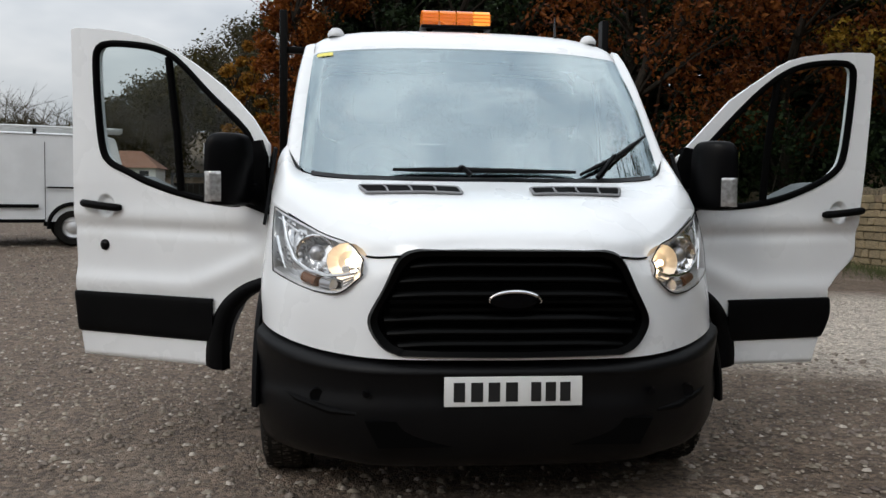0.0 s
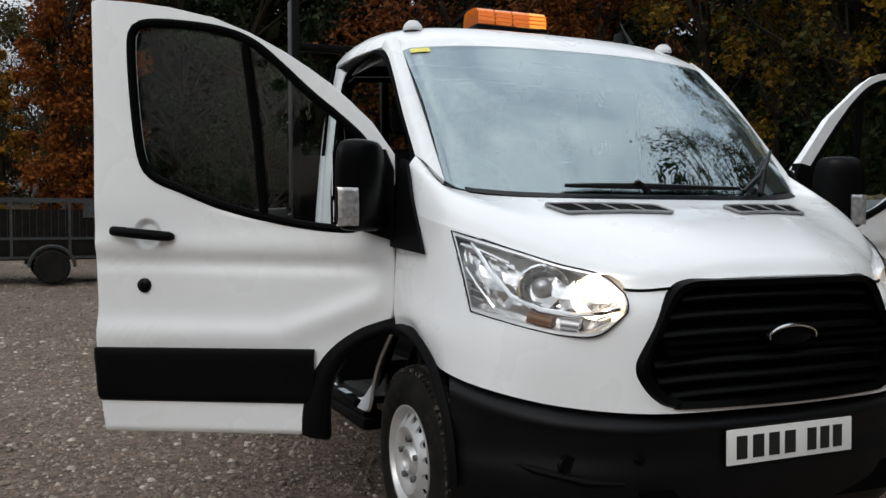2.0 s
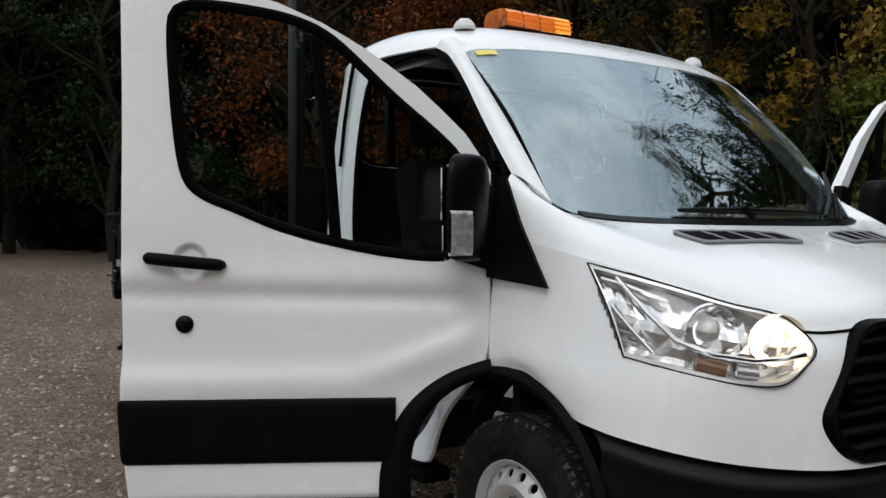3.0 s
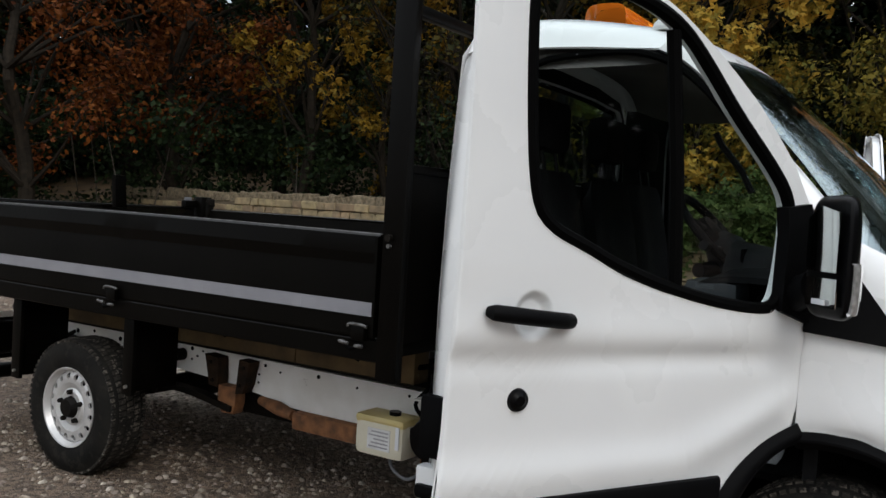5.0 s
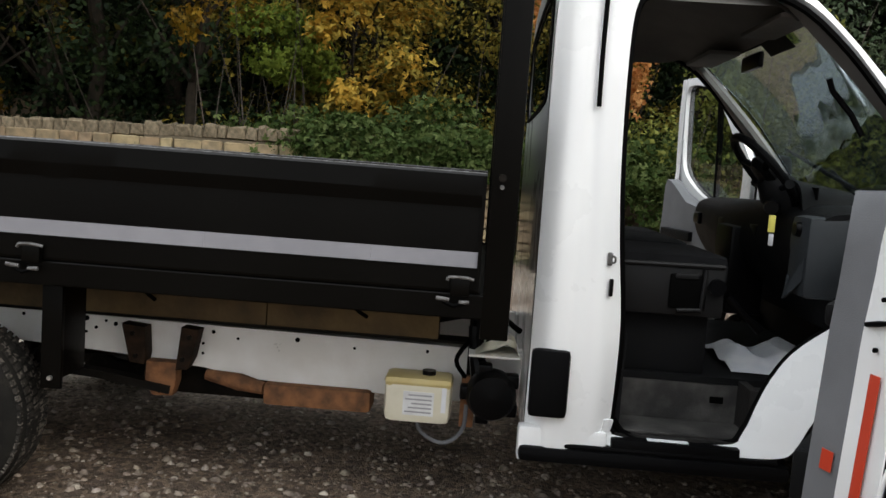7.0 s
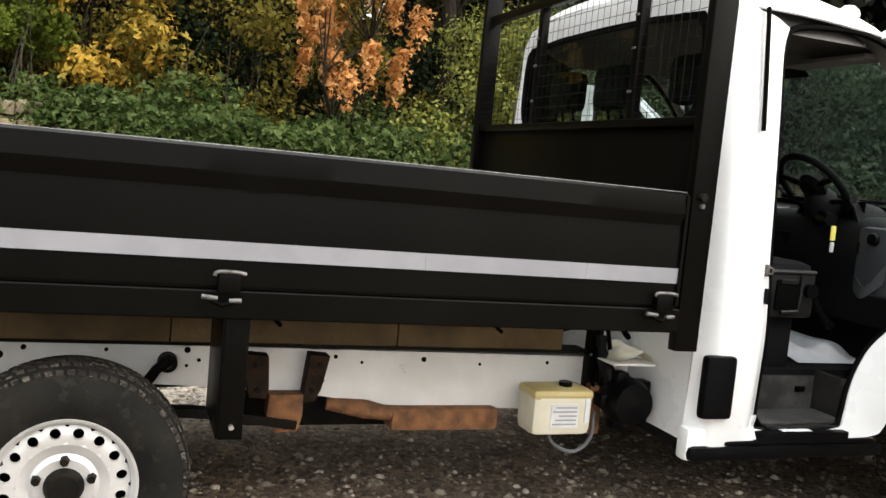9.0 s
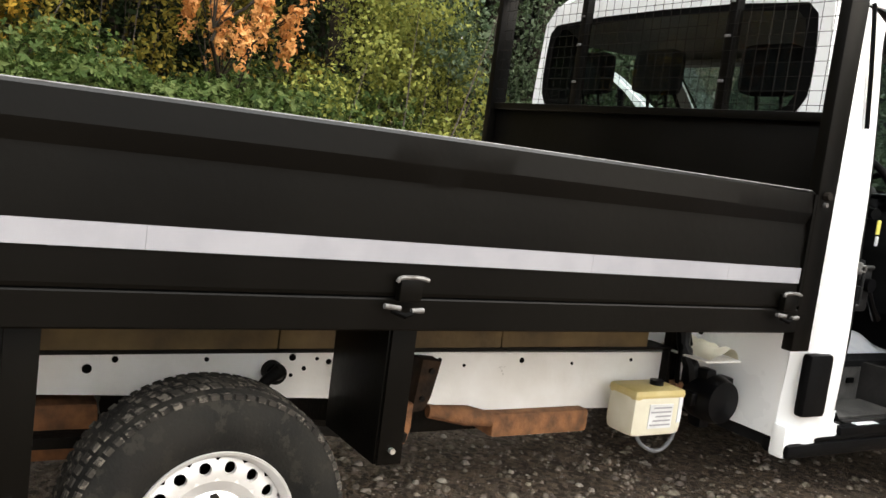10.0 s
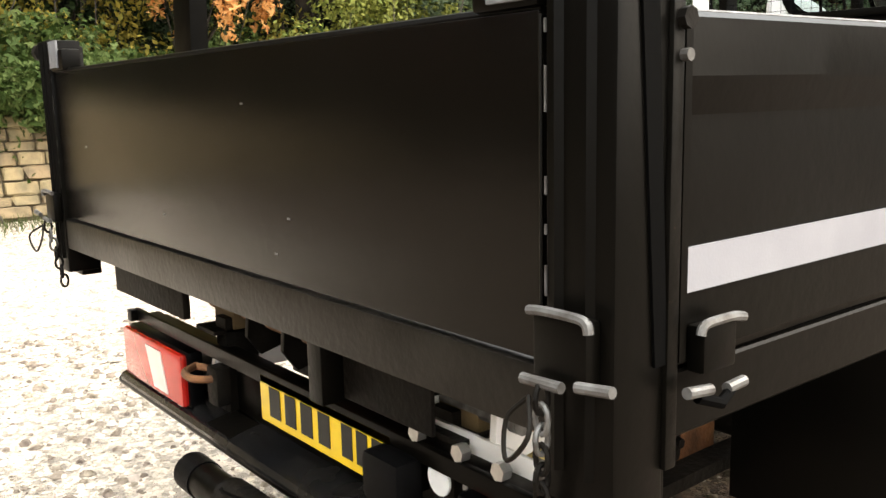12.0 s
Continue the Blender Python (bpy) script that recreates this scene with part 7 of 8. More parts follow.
def leaf_mesh(name, centres, radii, n, size, rng, flat=.5, squash=.8, hollow=.45, fan=1, droop=0.0):
    """n separate bent leaves gathered round clump centres; fan=3 gives three-lobed leaves."""
    centres, radii = np.asarray(centres, float), np.asarray(radii, float)
    pick = rng.integers(0, len(centres), n)
    d = rng.normal(size=(n, 3))
    d /= np.linalg.norm(d, axis=1)[:, None]
    r = (hollow + (1 - hollow) * rng.random(n)) * (.75 + .5 * rng.random(n))
    P = centres[pick] + d * (radii[pick] * r)[:, None] * np.array([1, 1, squash])
    P[:, 2] -= droop * rng.random(n) ** 2
    up = d * (1 - flat) + rng.normal(size=(n, 3)) * .55 + np.array([0, 0, flat])
    up /= np.linalg.norm(up, axis=1)[:, None]
    t = np.cross(up, rng.normal(size=(n, 3)))
    t /= np.linalg.norm(t, axis=1)[:, None]
    b = np.cross(up, t)
    s = size * (.55 + .9 * rng.random(n) ** 1.5)[:, None]
    if fan == 1:
        V = np.stack([P - t * s * .5, P + b * s * .30 - up * s * .10, P + t * s * .5 - up * s * .12, P - b * s * .30 - up * s * .10], 1)
        F = np.arange(n * 4).reshape(n, 4)
    else:
        cols = [P - t * s * .35]
        for ang, ln in ((-1.0, .72), (0.0, 1.0), (1.0, .72)):
            dt = t * math.cos(ang) + b * math.sin(ang)
            db = b * math.cos(ang) - t * math.sin(ang)
            root = cols[0]
            cols += [root + dt * s * ln * .5 + db * s * .20 - up * s * .04, root + dt * s * ln - up * s * .16, root + dt * s * ln * .5 - db * s * .20 - up * s * .04]
        V = np.stack(cols, 1)
        base = np.array([(0, 3, 2, 1), (0, 6, 5, 4), (0, 9, 8, 7)])
        F = (base[None] + 10 * np.arange(n)[:, None, None]).reshape(-1, 4)
    m_ = bpy.data.meshes.new(name)
    m_.from_pydata(V.reshape(-1, 3).tolist(), [], F.tolist())
    return m_


def tree(x, y, h, cr, base, leaf, n, size, seed, label, trunk_r=.14, clumps=26, lean_x=0.0, name="tree", fan=1, ball=1.0, droop=0.0):
    rng = np.random.default_rng(seed)
    z0 = gz(x, y) - .1
    t = thing(name, label, "tree", "trees behind the yard", at=(x, y, z0))
    bm = B()
    pts = [Vector((rng.normal() * .06 * k + lean_x * k * .12, rng.normal() * .06 * k, h * .88 * k / 7)) for k in range(8)]
    tube(bm, spline(pts, 16), [trunk_r * (1 - .85 * k / 15) for k in range(16)], 9)
    part("trunk", bm, BARK, t)
    cs, rs = [], []
    bm = B()
    for k in range(clumps):
        f = (k + .5) / clumps
        zc = base + (h - base) * f ** .9
        rad = cr * (math.sin(math.pi * (.12 + .80 * f)) ** .8) * (.45 + .65 * rng.random())
        a = 2.4 * k + rng.random() * 1.2
        c = Vector((rad * math.cos(a) + lean_x * f * .8, rad * math.sin(a), zc + rng.normal() * .3))
        cs.append(c)
        rs.append(cr * (.22 + .20 * rng.random()) * ball)
        k0 = min(6, max(1, int(7 * (zc - .9) / (h * .9))))
        mid = pts[k0].lerp(c, .5) + Vector((0, 0, -.15 + .3 * rng.random()))
        tube(bm, [pts[k0], mid, c, c + (c - mid) * .5], [trunk_r * .34, trunk_r * .20, trunk_r * .08, .006], 5)
        for q in range(3):
            e = c + Vector(rng.normal(size=3)) * rs[-1] * .7
            tube(bm, [mid.lerp(c, .6), e], [trunk_r * .10, .004], 4, caps=False)
    tagged(part("branchwork", bm, BARK, t), kind="stuff")
    crown = mesh_obj("crown", leaf_mesh("crown", [tuple(c) for c in cs], rs, n, size, rng, fan=fan, droop=droop, hollow=.3), leaf, t)
    return t


def shrub(name, spots, n, size, leaf, seed, label, category, stems=0, fan=1):
    """A hedge or bush: leaves over a chain of mounds, with stems inside."""
    rng = np.random.default_rng(seed)
    x, y = spots[0][0], spots[0][1]
    t = thing(name, label, category, {"grey_shrub": "evergreen shrubs", "undergrowth_bush": "undergrowth bushes"}.get(name, ""), at=(x, y, gz(x, y)))
    inv = Matrix.Translation((-x, -y, -gz(x, y)))
    cs = [tuple(inv @ Vector(p[:3])) for p in spots]
    crown = mesh_obj("foliage", leaf_mesh("foliage", cs, [p[3] for p in spots], n, size, rng, flat=.35, hollow=.62, fan=fan), leaf, t)
    bm = B()
    for k in range(max(stems, 4)):
        c = Vector(cs[rng.integers(0, len(cs))])
        foot = Vector((c.x + rng.normal() * .25, c.y + rng.normal() * .25, -.1))
        tip = c + Vector(rng.normal(size=3)) * .5
        tube(bm, [foot, foot.lerp(tip, .5) + Vector((rng.normal() * .08, rng.normal() * .08, 0)), tip], [.018, .012, .004], 5, caps=False)
    tagged(part("twig_core", bm, TWIG, t), kind="stuff")
    return t


# dense growth behind the wall
r_ = np.random.default_rng(40)
ivy = [(9.5 + r_.normal() * .25, y, .75 + r_.random() * .75, .50 + .2 * r_.random()) for y in np.linspace(5.4, -1.0, 30)] + [(9.0 + r_.normal() * .12, y, 1.35 + r_.random() * .3, .38) for y in np.linspace(5.2, 1.6, 16)]
ivy += [(10.3 + r_.normal() * .3, y, 1.3 + r_.random() * .7, .6) for y in np.linspace(6.4, -1.5, 20)]
ivy += [(8.84 + r_.normal() * .05, y, (1.30 if y < 4.4 else 1.50) + r_.normal() * .14, .24) for y in np.linspace(5.0, 1.6, 30)]
shrub("ivy_hedge", ivy, 34000, .105, L_IVY, 41, "dense green ivy hedge spilling over the stone wall", "hedge", fan=3)
tw = [(9.35 + r_.normal() * .1, y, 1.35 + r_.random() * .35, .24 + .1 * r_.random()) for y in np.linspace(6.4, 4.6, 8)]
shrub("ivy_spray", tw, 3000, .08, L_IVY, 43, "green ivy trailing over the wall top", "ivy", fan=3)
shrub("bush", [(10.3 + r_.normal() * .45, -1.75 + r_.normal() * .95 * (1.15 - .02 * k), .9 + k * .085, .60) for k in range(34)], 17000, .085, L_LIGHT, 44, "light green leafy bush with thin stems", "bush", stems=40)
shrub("grey_shrub", [(10.4 + r_.normal() * .6, -3.2 + r_.normal() * .9, .8 + k * .13, .6) for k in range(26)], 8000, .10, L_GREY, 45, "dark grey green evergreen shrub", "bush", stems=10)
shrub("grey_shrub", [(10.6 + r_.normal() * .6, -6.2 + r_.normal() * 1.1, .8 + k * .13, .7) for k in range(26)], 7000, .11, L_GREY, 46, "dark grey green evergreen shrub", "bush", stems=10)
for k, (cx, cy) in enumerate(((10.2, -8.6), (9.2, -10.6), (7.8, -12.4), (6.0, -14.0), (11.0, -11.5), (4.0, -15.2))):
    sp = [(cx + r_.normal() * .7, cy + r_.normal() * .7, .4 + q * .15, .75) for q in range(28)]
    shrub("grey_shrub", sp, 6000, .12, L_GREY, 47 + k, "dark grey green evergreen shrub", "bush", stems=10)
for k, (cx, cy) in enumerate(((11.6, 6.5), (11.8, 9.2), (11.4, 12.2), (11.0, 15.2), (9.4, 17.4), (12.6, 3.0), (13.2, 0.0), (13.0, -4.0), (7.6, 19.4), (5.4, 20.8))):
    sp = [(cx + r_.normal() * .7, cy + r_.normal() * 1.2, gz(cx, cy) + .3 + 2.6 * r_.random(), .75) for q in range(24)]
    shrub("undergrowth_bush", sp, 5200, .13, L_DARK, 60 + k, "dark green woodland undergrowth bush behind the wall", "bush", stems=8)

for k, (cx, cy) in enumerate(((11.3, 2.2), (11.5, 3.6), (11.6, 5.0), (11.7, 6.3), (11.6, .6))):
    sp = [(cx + r_.normal() * .35, cy + r_.normal() * .65, gz(cx, cy) + .8 + 3.4 * r_.random(), .5) for q in range(26)]
    shrub("mustard_shrub", sp, 4200, .10, L_MUSTARD, 80 + k, "mustard yellow and olive shrub behind the hedge", "bush", stems=12)
sp = [(10.5 + r_.normal() * .25, 5.2 + 1.3 * r_.random(), 2.5 + 1.0 * r_.random(), .30 + .12 * r_.random()) for q in range(16)]
shrub("hawthorn_bush", sp, 3000, .085, L_BRIGHT, 88, "bright green leafy bush over the wall", "bush", stems=14, fan=3)

tree(11.3, 4.85, 7.5, 1.9, 2.3, L_YELLOW, 9500, .13, 101, "slender maple with golden yellow leaves", .09, 44, fan=3, ball=.72, droop=.3)
tree(10.2, 1.0, 5.4, 1.12, 2.55, L_CORAL, 3300, .10, 102, "young tree with coral orange leaves", .05, 30, fan=3, ball=.55, droop=.55)
tree(10.6, 9.3, 10.5, 2.4, 2.5, L_OLIVE, 3200, .12, 103, "woodland tree with sparse olive leaves", .15, 24)
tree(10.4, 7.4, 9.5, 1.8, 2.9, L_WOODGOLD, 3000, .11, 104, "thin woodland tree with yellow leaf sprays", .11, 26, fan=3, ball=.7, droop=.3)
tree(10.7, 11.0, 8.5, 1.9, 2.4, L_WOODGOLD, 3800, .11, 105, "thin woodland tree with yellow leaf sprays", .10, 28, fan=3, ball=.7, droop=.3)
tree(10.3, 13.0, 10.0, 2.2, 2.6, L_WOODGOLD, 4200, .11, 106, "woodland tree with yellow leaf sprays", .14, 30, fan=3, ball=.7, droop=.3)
tree(9.2, 15.4, 9.5, 2.5, 2.2, L_ORANGE, 9000, .13, 107, "copper brown beech tree", .16, 28)
tree(6.2, 16.4, 9.0, 2.8, 2.0, L_ORANGE, 12000, .12, 108, "copper brown beech tree", .17, 32)
tree(9.9, 18.0, 10.5, 2.6, 2.2, L_ORANGE, 9000, .14, 109, "copper brown beech tree", .17, 28)
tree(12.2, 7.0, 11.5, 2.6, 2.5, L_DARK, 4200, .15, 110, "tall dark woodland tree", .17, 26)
tree(13.0, 2.2, 10.5, 2.5, 2.5, L_OLIVE, 4200, .14, 111, "tall woodland tree with olive leaves", .15, 26)
tree(13.2, -1.8, 10.0, 2.4, 2.4, L_OLIVE, 4200, .14, 112, "tall woodland tree with olive leaves", .15, 26)
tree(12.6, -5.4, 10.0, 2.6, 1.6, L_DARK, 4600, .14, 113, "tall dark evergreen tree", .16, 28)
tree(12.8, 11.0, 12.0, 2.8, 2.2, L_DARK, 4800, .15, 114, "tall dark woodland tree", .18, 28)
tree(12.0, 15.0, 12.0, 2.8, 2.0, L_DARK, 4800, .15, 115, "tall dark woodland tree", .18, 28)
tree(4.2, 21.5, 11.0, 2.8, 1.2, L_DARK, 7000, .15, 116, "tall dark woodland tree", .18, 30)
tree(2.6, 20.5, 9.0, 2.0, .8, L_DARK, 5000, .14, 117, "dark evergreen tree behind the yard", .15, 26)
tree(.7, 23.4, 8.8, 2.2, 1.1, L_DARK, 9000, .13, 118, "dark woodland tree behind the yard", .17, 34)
tree(-1.60, 20.8, 8.6, 1.25, .5, L_COPPER, 26000, .11, 126, "copper orange beech tree behind the yard", .13, 64, ball=1.25)
tree(-2.35, 22.2, 6.6, .85, .6, L_COPPER, 9000, .12, 127, "copper orange beech tree behind the yard", .11, 40, ball=1.2)
tree(-3.95, 25.5, 5.4, .85, 1.1, L_AMBER, 8500, .13, 119, "small golden tree behind the yard", .09, 22)
tree(7.4, 21.0, 12.0, 3.0, 1.5, L_DARK, 6000, .16, 120, "tall dark woodland tree", .19, 30)
tree(10.9, -.9, 14.0, 3.0, 6.2, L_DARK, 8500, .13, 128, "tall thin woodland tree with a sparse high crown", .17, 46)
tree(11.2, -5.2, 13.0, 2.9, 5.5, L_DARK, 7500, .13, 129, "tall thin woodland tree with a sparse high crown", .16, 42)
tree(15.2, 5.0, 12.0, 3.0, 1.5, L_DARK, 5000, .18, 121, "tall dark woodland tree", .2, 28)
tree(15.4, 9.5, 12.0, 3.0, 1.5, L_DARK, 5000, .18, 122, "tall dark woodland tree", .2, 28)
tree(15.0, -3.5, 11.0, 3.0, 1.5, L_DARK, 5000, .18, 123, "tall dark woodland tree", .2, 28)
tree(15.2, .8, 11.5, 3.0, 1.5, L_OLIVE, 5000, .18, 124, "tall woodland tree with olive leaves", .2, 28)
tree(14.4, 13.8, 12.0, 3.0, 1.5, L_DARK, 5000, .18, 125, "tall dark woodland tree", .2, 28)


def far_woods(name, spots, n, size, leaf, seed, label):
    rng = np.random.default_rng(seed)
    m_ = leaf_mesh(name, [s[:3] for s in spots], [s[3] for s in spots], n, size, rng, hollow=.2)
    return tagged(mesh_obj(name, m_, leaf), label, "woodland", kind="stuff")


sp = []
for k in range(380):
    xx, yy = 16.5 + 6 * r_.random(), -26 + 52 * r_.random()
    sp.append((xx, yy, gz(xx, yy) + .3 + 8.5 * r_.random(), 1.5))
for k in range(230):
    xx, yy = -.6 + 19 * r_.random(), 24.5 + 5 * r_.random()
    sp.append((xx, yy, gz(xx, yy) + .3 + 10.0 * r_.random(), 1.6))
# clumps at x below 2 are unseen, added to darken the door glass
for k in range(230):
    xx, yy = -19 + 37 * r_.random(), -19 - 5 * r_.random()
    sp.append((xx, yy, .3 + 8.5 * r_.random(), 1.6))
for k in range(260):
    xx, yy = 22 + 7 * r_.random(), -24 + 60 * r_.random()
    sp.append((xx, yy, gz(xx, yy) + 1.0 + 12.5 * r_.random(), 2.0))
far_woods("far_woods", sp, 215000, .60, L_DEEP, 70, "dense shade-dark woodland behind the nearer trees, part of it unseen")
SKY_AZ, SKY_Z = [-36, -21, -17.6, -16, -13.4, -10.4, -7.7, -4.2, 2], [6.0, 6.4, 6.2, 8.0, 10.0, 11.8, 14.2, 15.6, 16.0]
sp = []
for k in range(330):
    a_ = -36 + 38 * r_.random() ** .8
    d = 60 + 22 * r_.random()
    xx, yy = d * math.sin(radians(a_)), d * math.cos(radians(a_))
    g0, top = gz(xx, yy), float(np.interp(a_, SKY_AZ, SKY_Z)) * d / 60 - 1.6
    sp.append((xx, yy, g0 + max(.5, (top - g0)) * r_.random() ** .7, 1.3 + .8 * r_.random()))
far_woods("hill_woods", sp, 150000, .30, L_BROWN, 71, "olive brown woodland on the far hillside")
bm = B()
for k in range(150):
    a_ = -36 + 36 * r_.random()
    d = 60 + 10 * r_.random()
    xx, yy = d * math.sin(radians(a_)), d * math.cos(radians(a_))
    g0 = gz(xx, yy)
    top = (float(np.interp(a_, SKY_AZ, [8.8, 8.8, 7.2, 8.8, 10.6, 12.4, 14.8, 16.0, 16.4])) * (.88 + .14 * r_.random()) - g0) * d / 60
    p0 = Vector((xx, yy, g0))
    tip = p0 + Vector((r_.normal() * .5, 0, top * .75))
    tube(bm, [p0.lerp(tip, .45), p0.lerp(tip, .7), tip], [.06, .04, .015], 4, caps=False)
    for q in range(22):
        st = p0.lerp(tip, .35 + .65 * r_.random())
        e1 = st + Vector((r_.normal() * .8, r_.normal() * .4, .3 + top * .14 * r_.random()))
        tube(bm, [st, e1], [.022, .010], 3, caps=False)
        for w in range(2):
            tube(bm, [st.lerp(e1, .6), e1 + Vector((r_.normal() * .5, 0, .2 + .5 * r_.random()))], [.011, .005], 3, caps=False)
tagged(part("bare_trees", bm, HILL_TWIG), "bare grey twiggy trees along the far skyline", "woodland", kind="stuff")
# low hedge line out of view on the yard's open sides, added for reflections
sp = [(-26 + 3 * r_.normal(), y, .6 + 2.4 * r_.random(), 1.4) for y in np.linspace(-40, 50, 60)] + [(x, -34 + 2 * r_.normal(), .6 + 2.6 * r_.random(), 1.5) for x in np.linspace(-30, 30, 44)]
far_woods("boundary_hedge", sp, 14000, .30, L_OLIVE, 72, "olive green hedge out of view, added for reflections")

# ---- stone wall ----
WALLSTONE = mat("honey_stone", (.31, .235, .135), .9, col2=(.18, .145, .09), scale=7, bump=.5, bscale=34, island=.35, spots=(.10, .11, .05), spot_scale=6, spot_at=.66)
COPING = mat("mossy_coping_stone", (.20, .158, .105), .92, col2=(.105, .088, .056), scale=5, bump=.5, bscale=30, island=.3)
MORTAR = mat("wall_core", (.13, .105, .07), .95, col2=(.09, .075, .05), scale=9, bump=.4)
WX0, WX1 = 8.9, 9.3
wbm = B()
prism(wbm, [(WX0 + .05, 2.2), (WX0 + .05, 17.2), (WX1, 17.2), (WX1, 2.2)], "z", -.1, 1.34)
prism(wbm, [(WX0 + .055, 2.2), (WX0 + .055, 7.6), (WX1 - .005, 7.6), (WX1 - .005, 2.2)], "z", 1.30, 1.47)
wall = part("wall_boundary", wbm, MORTAR)
tagged(wall, "old honey coloured dry stone boundary wall", "wall", kind="structure")


def stone_mesh(seed, up=False, material=None):
    rng = random.Random(seed)
    bm = B()
    bmesh.ops.create_cube(bm, size=1.0)
    es = bm.edges[:]
    bmesh.ops.bevel(bm, geom=es, offset=.10, segments=1, affect="EDGES")
    for v in bm.verts:
        v.co += Vector((rng.uniform(-.05, .05), rng.uniform(-.05, .05), rng.uniform(-.07, .07)))
        if up and v.co.z > 0:
            v.co.y *= .78
            v.co.z += rng.uniform(-.12, .1)
    me_ = bpy.data.meshes.new("stone")
    bmesh.ops.recalc_face_normals(bm, faces=bm.faces[:])
    bm.to_mesh(me_)
    bm.free()
    me_.materials.append(material or WALLSTONE)
    return me_


SM = [stone_mesh(k) for k in range(8)]
SU = [stone_mesh(k + 20, True, COPING) for k in range(6)]
wr = random.Random(12)
count = 0
z = .02
rest_v, rest_f = [], []



def wall_lift(y):
    """The wall stands higher at its ivied end."""
    return float(np.interp(y, [6.0, 7.4, 9.0, 16.0], [.165, .13, .06, .0]))


while z < 1.30 + wall_lift(0):
    hh = wr.uniform(.10, .17)
    y = 2.25 + wr.uniform(0, .2)
    while y < 17.0:
        w = wr.uniform(.18, .46)
        if z > 1.26 + wall_lift(y):
            break
        m_ = Matrix.LocRotScale((WX0 + .10 + wr.uniform(-.012, .012), y + w / 2, z + hh / 2), Euler((0, 0, wr.uniform(-.03, .03))), (.22, w - .014, hh - .012))
        if y > 4.0 and y < 13.2 and count < 250:
            o = new("stone", wr.choice(SM))
            o.parent = wall
            o.matrix_basis = m_
            count += 1
        else:
            sm_ = wr.choice(SM)
            k0 = len(rest_v)
            rest_v += [tuple(m_ @ v.co) for v in sm_.vertices]
            rest_f += [tuple(k0 + i for i in p.vertices) for p in sm_.polygons]
        y += w
    z += hh
y = 2.3
while y < 17.1:
    w = wr.uniform(.12, .30)
    hh = wr.uniform(.17, .225)
    m_ = Matrix.LocRotScale((WX0 + .20 + wr.uniform(-.02, .02), y + w / 2, 1.32 + wall_lift(y) + hh / 2), Euler((wr.uniform(-.12, .12), 0, wr.uniform(-.06, .06))), (.30, w + .004, hh))
    if 2.0 < y < 17.0:
        o = new("coping_stone", wr.choice(SU))
        o.parent = wall
        o.matrix_basis = m_
    else:
        sm_ = wr.choice(SU)
        k0 = len(rest_v)
        rest_v += [tuple(m_ @ v.co) for v in sm_.vertices]
        rest_f += [tuple(k0 + i for i in p.vertices) for p in sm_.polygons]
    y += w
me = bpy.data.meshes.new("other_stones")
me.from_pydata(rest_v, [], rest_f)
tagged(mesh_obj("other_stones", me, WALLSTONE, wall), kind="stuff")
# grass along the foot of the wall
bl_v, bl_f = [], []
gr = np.random.default_rng(31)
for k in range(9000):
    y = gr.uniform(-6, 17)
    x = 8.85 - abs(gr.normal()) * .55 + (gr.uniform(0, 1.2) if y < 3 else 0)
    h = gr.uniform(.04, .16)
    a = gr.uniform(0, 6.28)
    g0 = gz(x, y)
    dx, dy = math.cos(a) * .006, math.sin(a) * .006
    bx, by = gr.normal() * .04, gr.normal() * .04
    k0 = len(bl_v)
    bl_v += [(x - dx, y - dy, g0 - .01), (x + dx, y + dy, g0 - .01), (x + bx, y + by, g0 + h)]
    bl_f.append((k0, k0 + 1, k0 + 2))
me = bpy.data.meshes.new("verge_grass")
me.from_pydata(bl_v, [], bl_f)
tagged(mesh_obj("verge_grass", me, GRASS), "rough green verge grass along the wall foot", "grass", kind="stuff")

# ---- far side of the yard: lawn, house, van, trailer ----
lv, lf = [], []
for j in range(9):
    for i in range(31):
        x, y = -34 + i * 1.2, 34 + j * 2.6
        lv.append((x, y, gz(x, y) + .03))
for j in range(8):
    for i in range(30):
        lf.append((j * 31 + i, j * 31 + i + 1, (j + 1) * 31 + i + 1, (j + 1) * 31 + i))
me = bpy.data.meshes.new("lawn")
me.from_pydata(lv, [], lf)
tagged(mesh_obj("lawn", me, GRASS), "green mown lawn beyond the yard", "lawn", kind="structure")

RENDER_W = mat("white_render", (.55, .54, .51), .85, col2=(.58, .57, .54), scale=2)
TILE = mat("clay_tiles", (.22, .105, .065), .85, col2=(.16, .085, .055), scale=5, bump=.5, bscale=18)
DARKGLASS = mat("dark_window", (.02, .022, .025), .1)
VANW = mat("old_white_van_paint", (.74, .75, .75), .35, col2=(.68, .69, .69), scale=3, coat=.4, spots=(.45, .42, .37), spot_scale=4, spot_at=.70)
ALU = mat("aluminium", (.62, .62, .60), .4, metal=.8)
GALV = mat("galvanised_steel", (.07, .072, .072), .5, metal=.5, col2=(.045, .045, .045), scale=20)
TAILRED = mat("van_tail_lamp", (.40, .02, .015), .25, coat=.4)

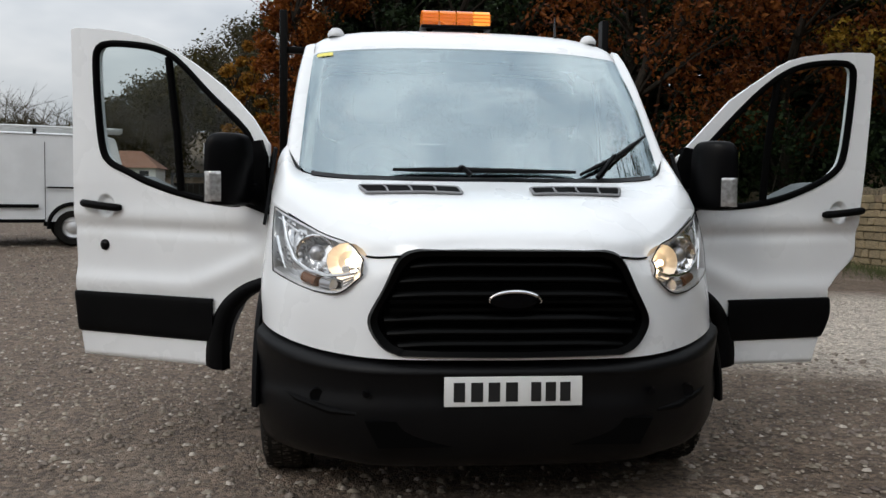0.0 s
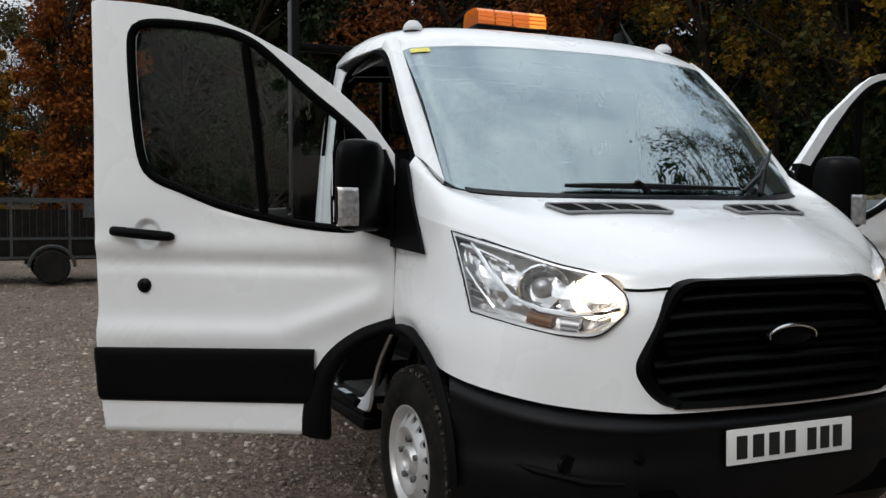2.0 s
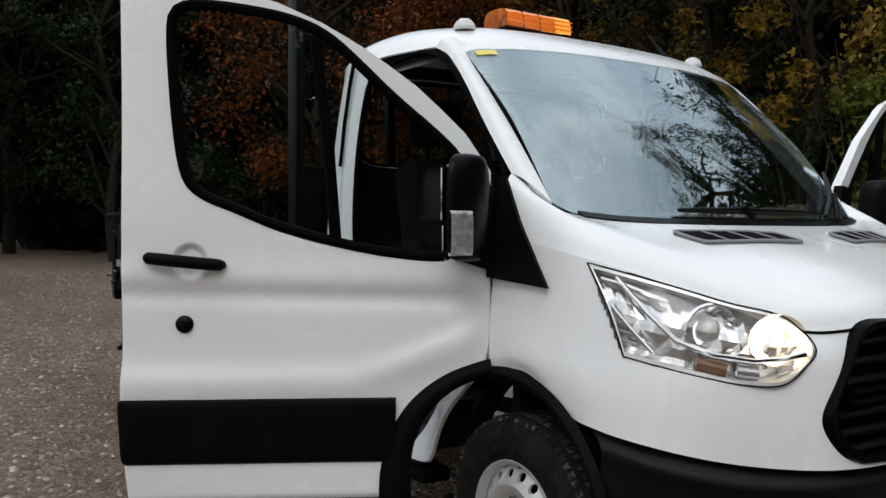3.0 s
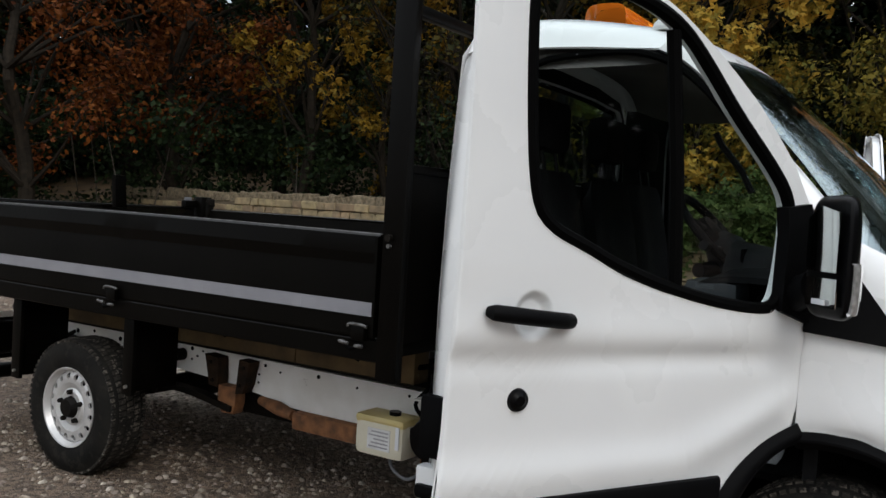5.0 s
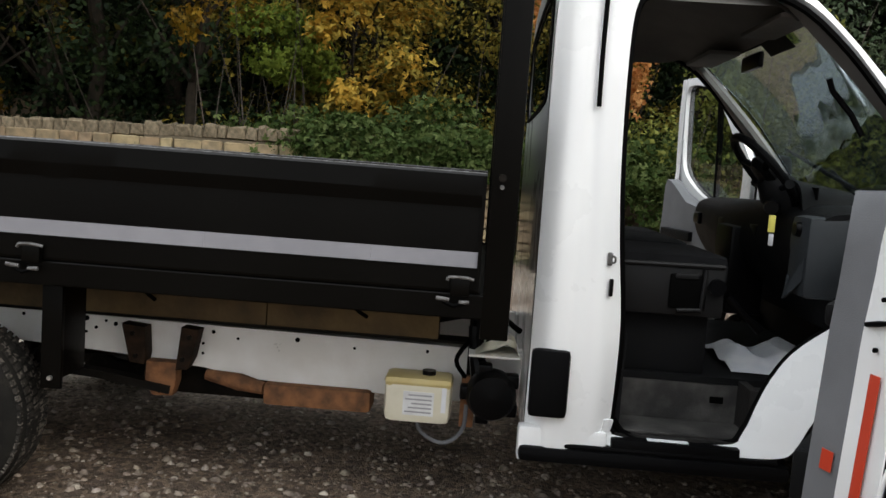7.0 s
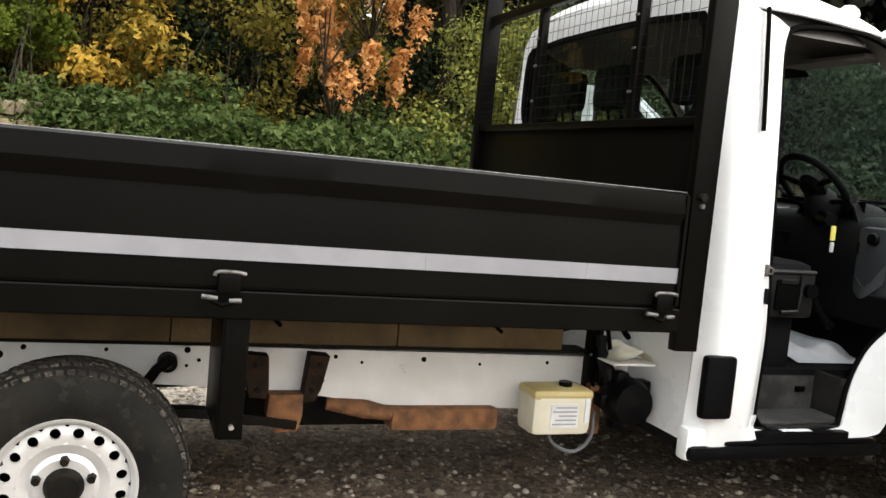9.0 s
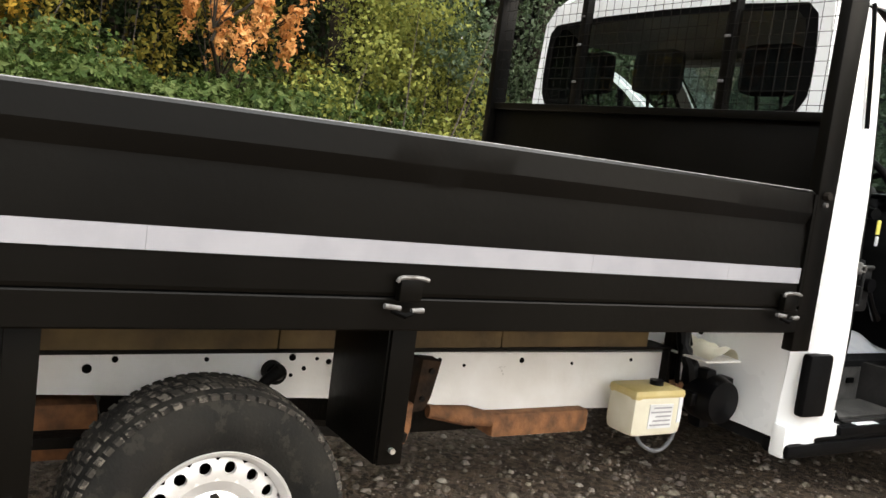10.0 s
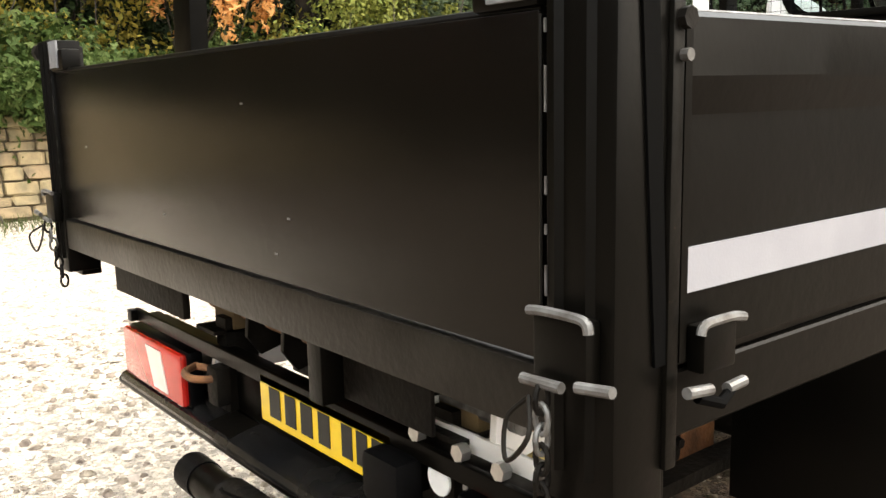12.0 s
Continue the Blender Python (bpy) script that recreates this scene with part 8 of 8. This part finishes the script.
hx, hy = -15.0, 57.0
hz = gz(hx, hy) - .2
house = thing("house", "small white house with a clay tile roof", "house", at=(hx, hy, hz))
part("wall", box(B(), -3.2, 3.2, -2.5, 2.5, 0, 2.3), RENDER_W, house)
bm = B()
q = [bm.verts.new(p) for p in ((-3.6, -2.9, 2.25), (3.6, -2.9, 2.25), (3.6, 2.9, 2.25), (-3.6, 2.9, 2.25), (-1.2, 0, 4.2), (1.2, 0, 4.2))]
for f in ((0, 1, 5, 4), (1, 2, 5), (2, 3, 4, 5), (3, 0, 4), (3, 2, 1, 0)):
    bm.faces.new([q[k] for k in f])
part("roof", bm, TILE, house, smooth=False)
for k in range(3):
    x = -2.3 + k * 1.9
    w_ = part("window", box(B(), x - .05, x + 1.05, -2.56, -2.50, .85, 2.0), RENDER_W, house)
    part("pane", box(B(), x, x + 1.0, -2.58, -2.555, .9, 1.95), DARKGLASS, w_)
house.scale = (.6, .6, .6)


def van(m):
    """Panel van, x to its front, origin under the rear axle."""
    v = thing("panel_van", "dirty white panel van with a ladder on its roof rack", "van")
    L0, L1 = -.85, 3.65
    side = [(-.85, .42), (-.86, .9), (-.82, 1.45), (-.72, 1.93), (-.5, 1.99), (1.9, 1.99), (2.15, 1.95), (2.75, 1.38), (3.35, 1.20), (3.62, .95), (3.65, .42)]
    bm = B()
    rows = []
    for w in (-.88, -.90, -.90, -.80, -.5, 0, .5, .80, .90, .90, .88):
        k = abs(w)
        rows.append([(x, w if z < 1.2 or k < .79 else w * (1 - .10 * (z - 1.2)), z - (.05 if k > .75 and z > 1.9 else 0)) for x, z in side])
    cols = [[bm.verts.new(p) for p in r] for r in rows]
    for a, b in zip(cols, cols[1:]):
        for i in range(len(side) - 1):
            bm.faces.new((a[i], a[i + 1], b[i + 1], b[i]))
    bm.faces.new(cols[0])
    bm.faces.new(cols[-1][::-1])
    part("body", bm, VANW, v, sharp=25)
    for s in (-1, 1):
        for wx in (0, 2.75):
            t_ = part("wheel", revolve(B(), [(-.2, .19), (-.2, .29), (-.16, .315), (-.04, .315), (.0, .29), (.0, .19)], (wx, s * .90, .31), "y", 32, s), RUBBER, v)
            part("rim", revolve(B(), [(-.05, .19), (-.03, .17), (-.05, .12), (-.02, .07), (-.02, .0)], (wx, s * .905, .31), "y", 24, s), RIM, t_)
            part("arch", tube(B(), [(wx + .40 * math.cos(a), s * .90, .33 + .40 * math.sin(a)) for a in np.linspace(-.1, 3.24, 20)], .035, 6), PLASTIC, v)
        part("side_moulding", box(B(), .55, 2.2, *sorted((s * .90, s * .925)), .66, .72, .006), PLASTIC, v)
        part("sliding_rail", box(B(), -.75, .42, *sorted((s * .898, s * .908)), 1.00, 1.03), SEAL, v)
        part("door_gap", box(B(), .44, .452, *sorted((s * .897, s * .904)), .45, 1.80), SEAL, v)
        part("door_gap", box(B(), 1.70, 1.712, *sorted((s * .897, s * .904)), .45, 1.75), SEAL, v)
        part("sill_strip", box(B(), .45, 2.3, *sorted((s * .89, s * .905)), .40, .46, .01), PLASTIC, v)
        part("handle", box(B(), 1.50, 1.66, *sorted((s * .90, s * .925)), .93, .97, .008), PLASTIC, v)
        part("tail_lamp", box(B(), -.865, -.79, *sorted((s * .78, s * .905)), .72, 1.10, .01), TAILRED, v)
        part("side_window", box(B(), 1.85, 2.55, *sorted((s * .83, s * .892)), 1.22, 1.70, .02), DARKGLASS, v)
    part("rear_bumper", box(B(), -.93, -.80, -.86, .86, .36, .56, .03), PLASTIC, v)
    part("front_bumper", box(B(), 3.55, 3.72, -.86, .86, .30, .55, .04), PLASTIC, v)
    part("windscreen", loft(B(), [[(2.17, -.70, 1.93), (2.17, .70, 1.93)], [(2.74, -.80, 1.395), (2.74, .80, 1.395)]], 4, 4), DARKGLASS, v)
    rk = part("roof_rack", tube(B(), [(-.7, -.70, 2.08), (2.0, -.70, 2.08)], .02, 8), ALU, v)
    part("rack_rail", tube(B(), [(-.7, .70, 2.08), (2.0, .70, 2.08)], .02, 8), ALU, rk)
    for x in (-.5, .6, 1.8):
        part("rack_bar", tube(B(), [(x, -.78, 2.05), (x, .78, 2.05)], .018, 8), ALU, rk)
        for s in (-1, 1):
            part("rack_foot", box(B(), x - .03, x + .03, s * .74 - .02, s * .74 + .02, 1.95, 2.05), PLASTIC, rk)
    v.matrix_world = m
    return v


va_ = math.atan2(-.34, -.94)
vx, vy = -5.75, 13.75
van_m = Matrix.Translation((vx, vy, gz(vx, vy))) @ Euler((0, 0, va_)).to_matrix().to_4x4()
van(van_m)
lad = thing("ladder", "aluminium ladder lying on the van roof rack", "ladder")
for s in (0, .38):
    part("stile", box(B(), -.95, 2.1, -.62 + s - .02, -.62 + s + .02, 2.075, 2.17, .004), ALU, lad)
for k in range(11):
    part("rung", tube(B(), [(-.8 + k * .27, -.62, 2.12), (-.8 + k * .27, -.24, 2.12)], .016, 8), ALU, lad)
lad.matrix_world = van_m

trl = thing("cage_trailer", "grey galvanised cage trailer with mesh sides", "trailer")
tx, ty = -2.55, 13.7
for x in (-1.25, -.42, .42, 1.25):
    for y in (-.65, .65):
        part("upright", box(B(), x - .02, x + .02, y - .02, y + .02, .40, 1.36), GALV, trl)
for y in (-.65, .65):
    for z0_ in (.42, .72, 1.34):
        part("rail", box(B(), -1.27, 1.27, y - .02, y + .02, z0_ - .02, z0_ + .02), GALV, trl)
    part("side_board", box(B(), -1.25, 1.25, y - .008, y + .008, .44, 1.18), DARKSTEEL, trl)
    w_ = part("wheel", revolve(B(), [(-.14, .16), (-.14, .26), (-.02, .27), (.0, .24), (.0, .0)], (.15, y * 1.22, .27), "y", 26, 1 if y > 0 else -1), RUBBER, trl)
    part("mudguard", tube(B(), [(.15 + .33 * math.cos(a), y * 1.18, .27 + .33 * math.sin(a)) for a in np.linspace(0, math.pi, 14)], .03, 6), GALV, trl)
for x in (-1.25, 1.25):
    part("rail", box(B(), x - .02, x + .02, -.65, .65, 1.32, 1.36), GALV, trl)
part("floor", box(B(), -1.25, 1.25, -.65, .65, .38, .42), DARKSTEEL, trl)
part("drawbar", tube(B(), [(-1.25, 0, .40), (-2.3, 0, .40)], .035, 8), GALV, trl)
bm = B()
for k in range(24):
    x = -1.2 + k * .104
    tube(bm, [(x, -.66, .74), (x, -.66, 1.32)], .003, 4, caps=False)
part("side_mesh", bm, GALV, trl)
part("notice", box(B(), .62, .86, -.68, -.672, 1.05, 1.28), GALV, trl)
trl.matrix_world = Matrix.Translation((tx, ty, gz(tx, ty))) @ Euler((0, 0, radians(4))).to_matrix().to_4x4()

for k, (px_, py_) in enumerate(((-4.3, 12.6), (-1.0, 16.5))):
    b_ = thing("marker_post", "thin grey wooden marker post in the yard", "post", "marker posts", at=(px_, py_, gz(px_, py_)))
    part("shaft", box(B(), -.03, .03, -.03, .03, -.1, .55, .006), TWIG, b_)
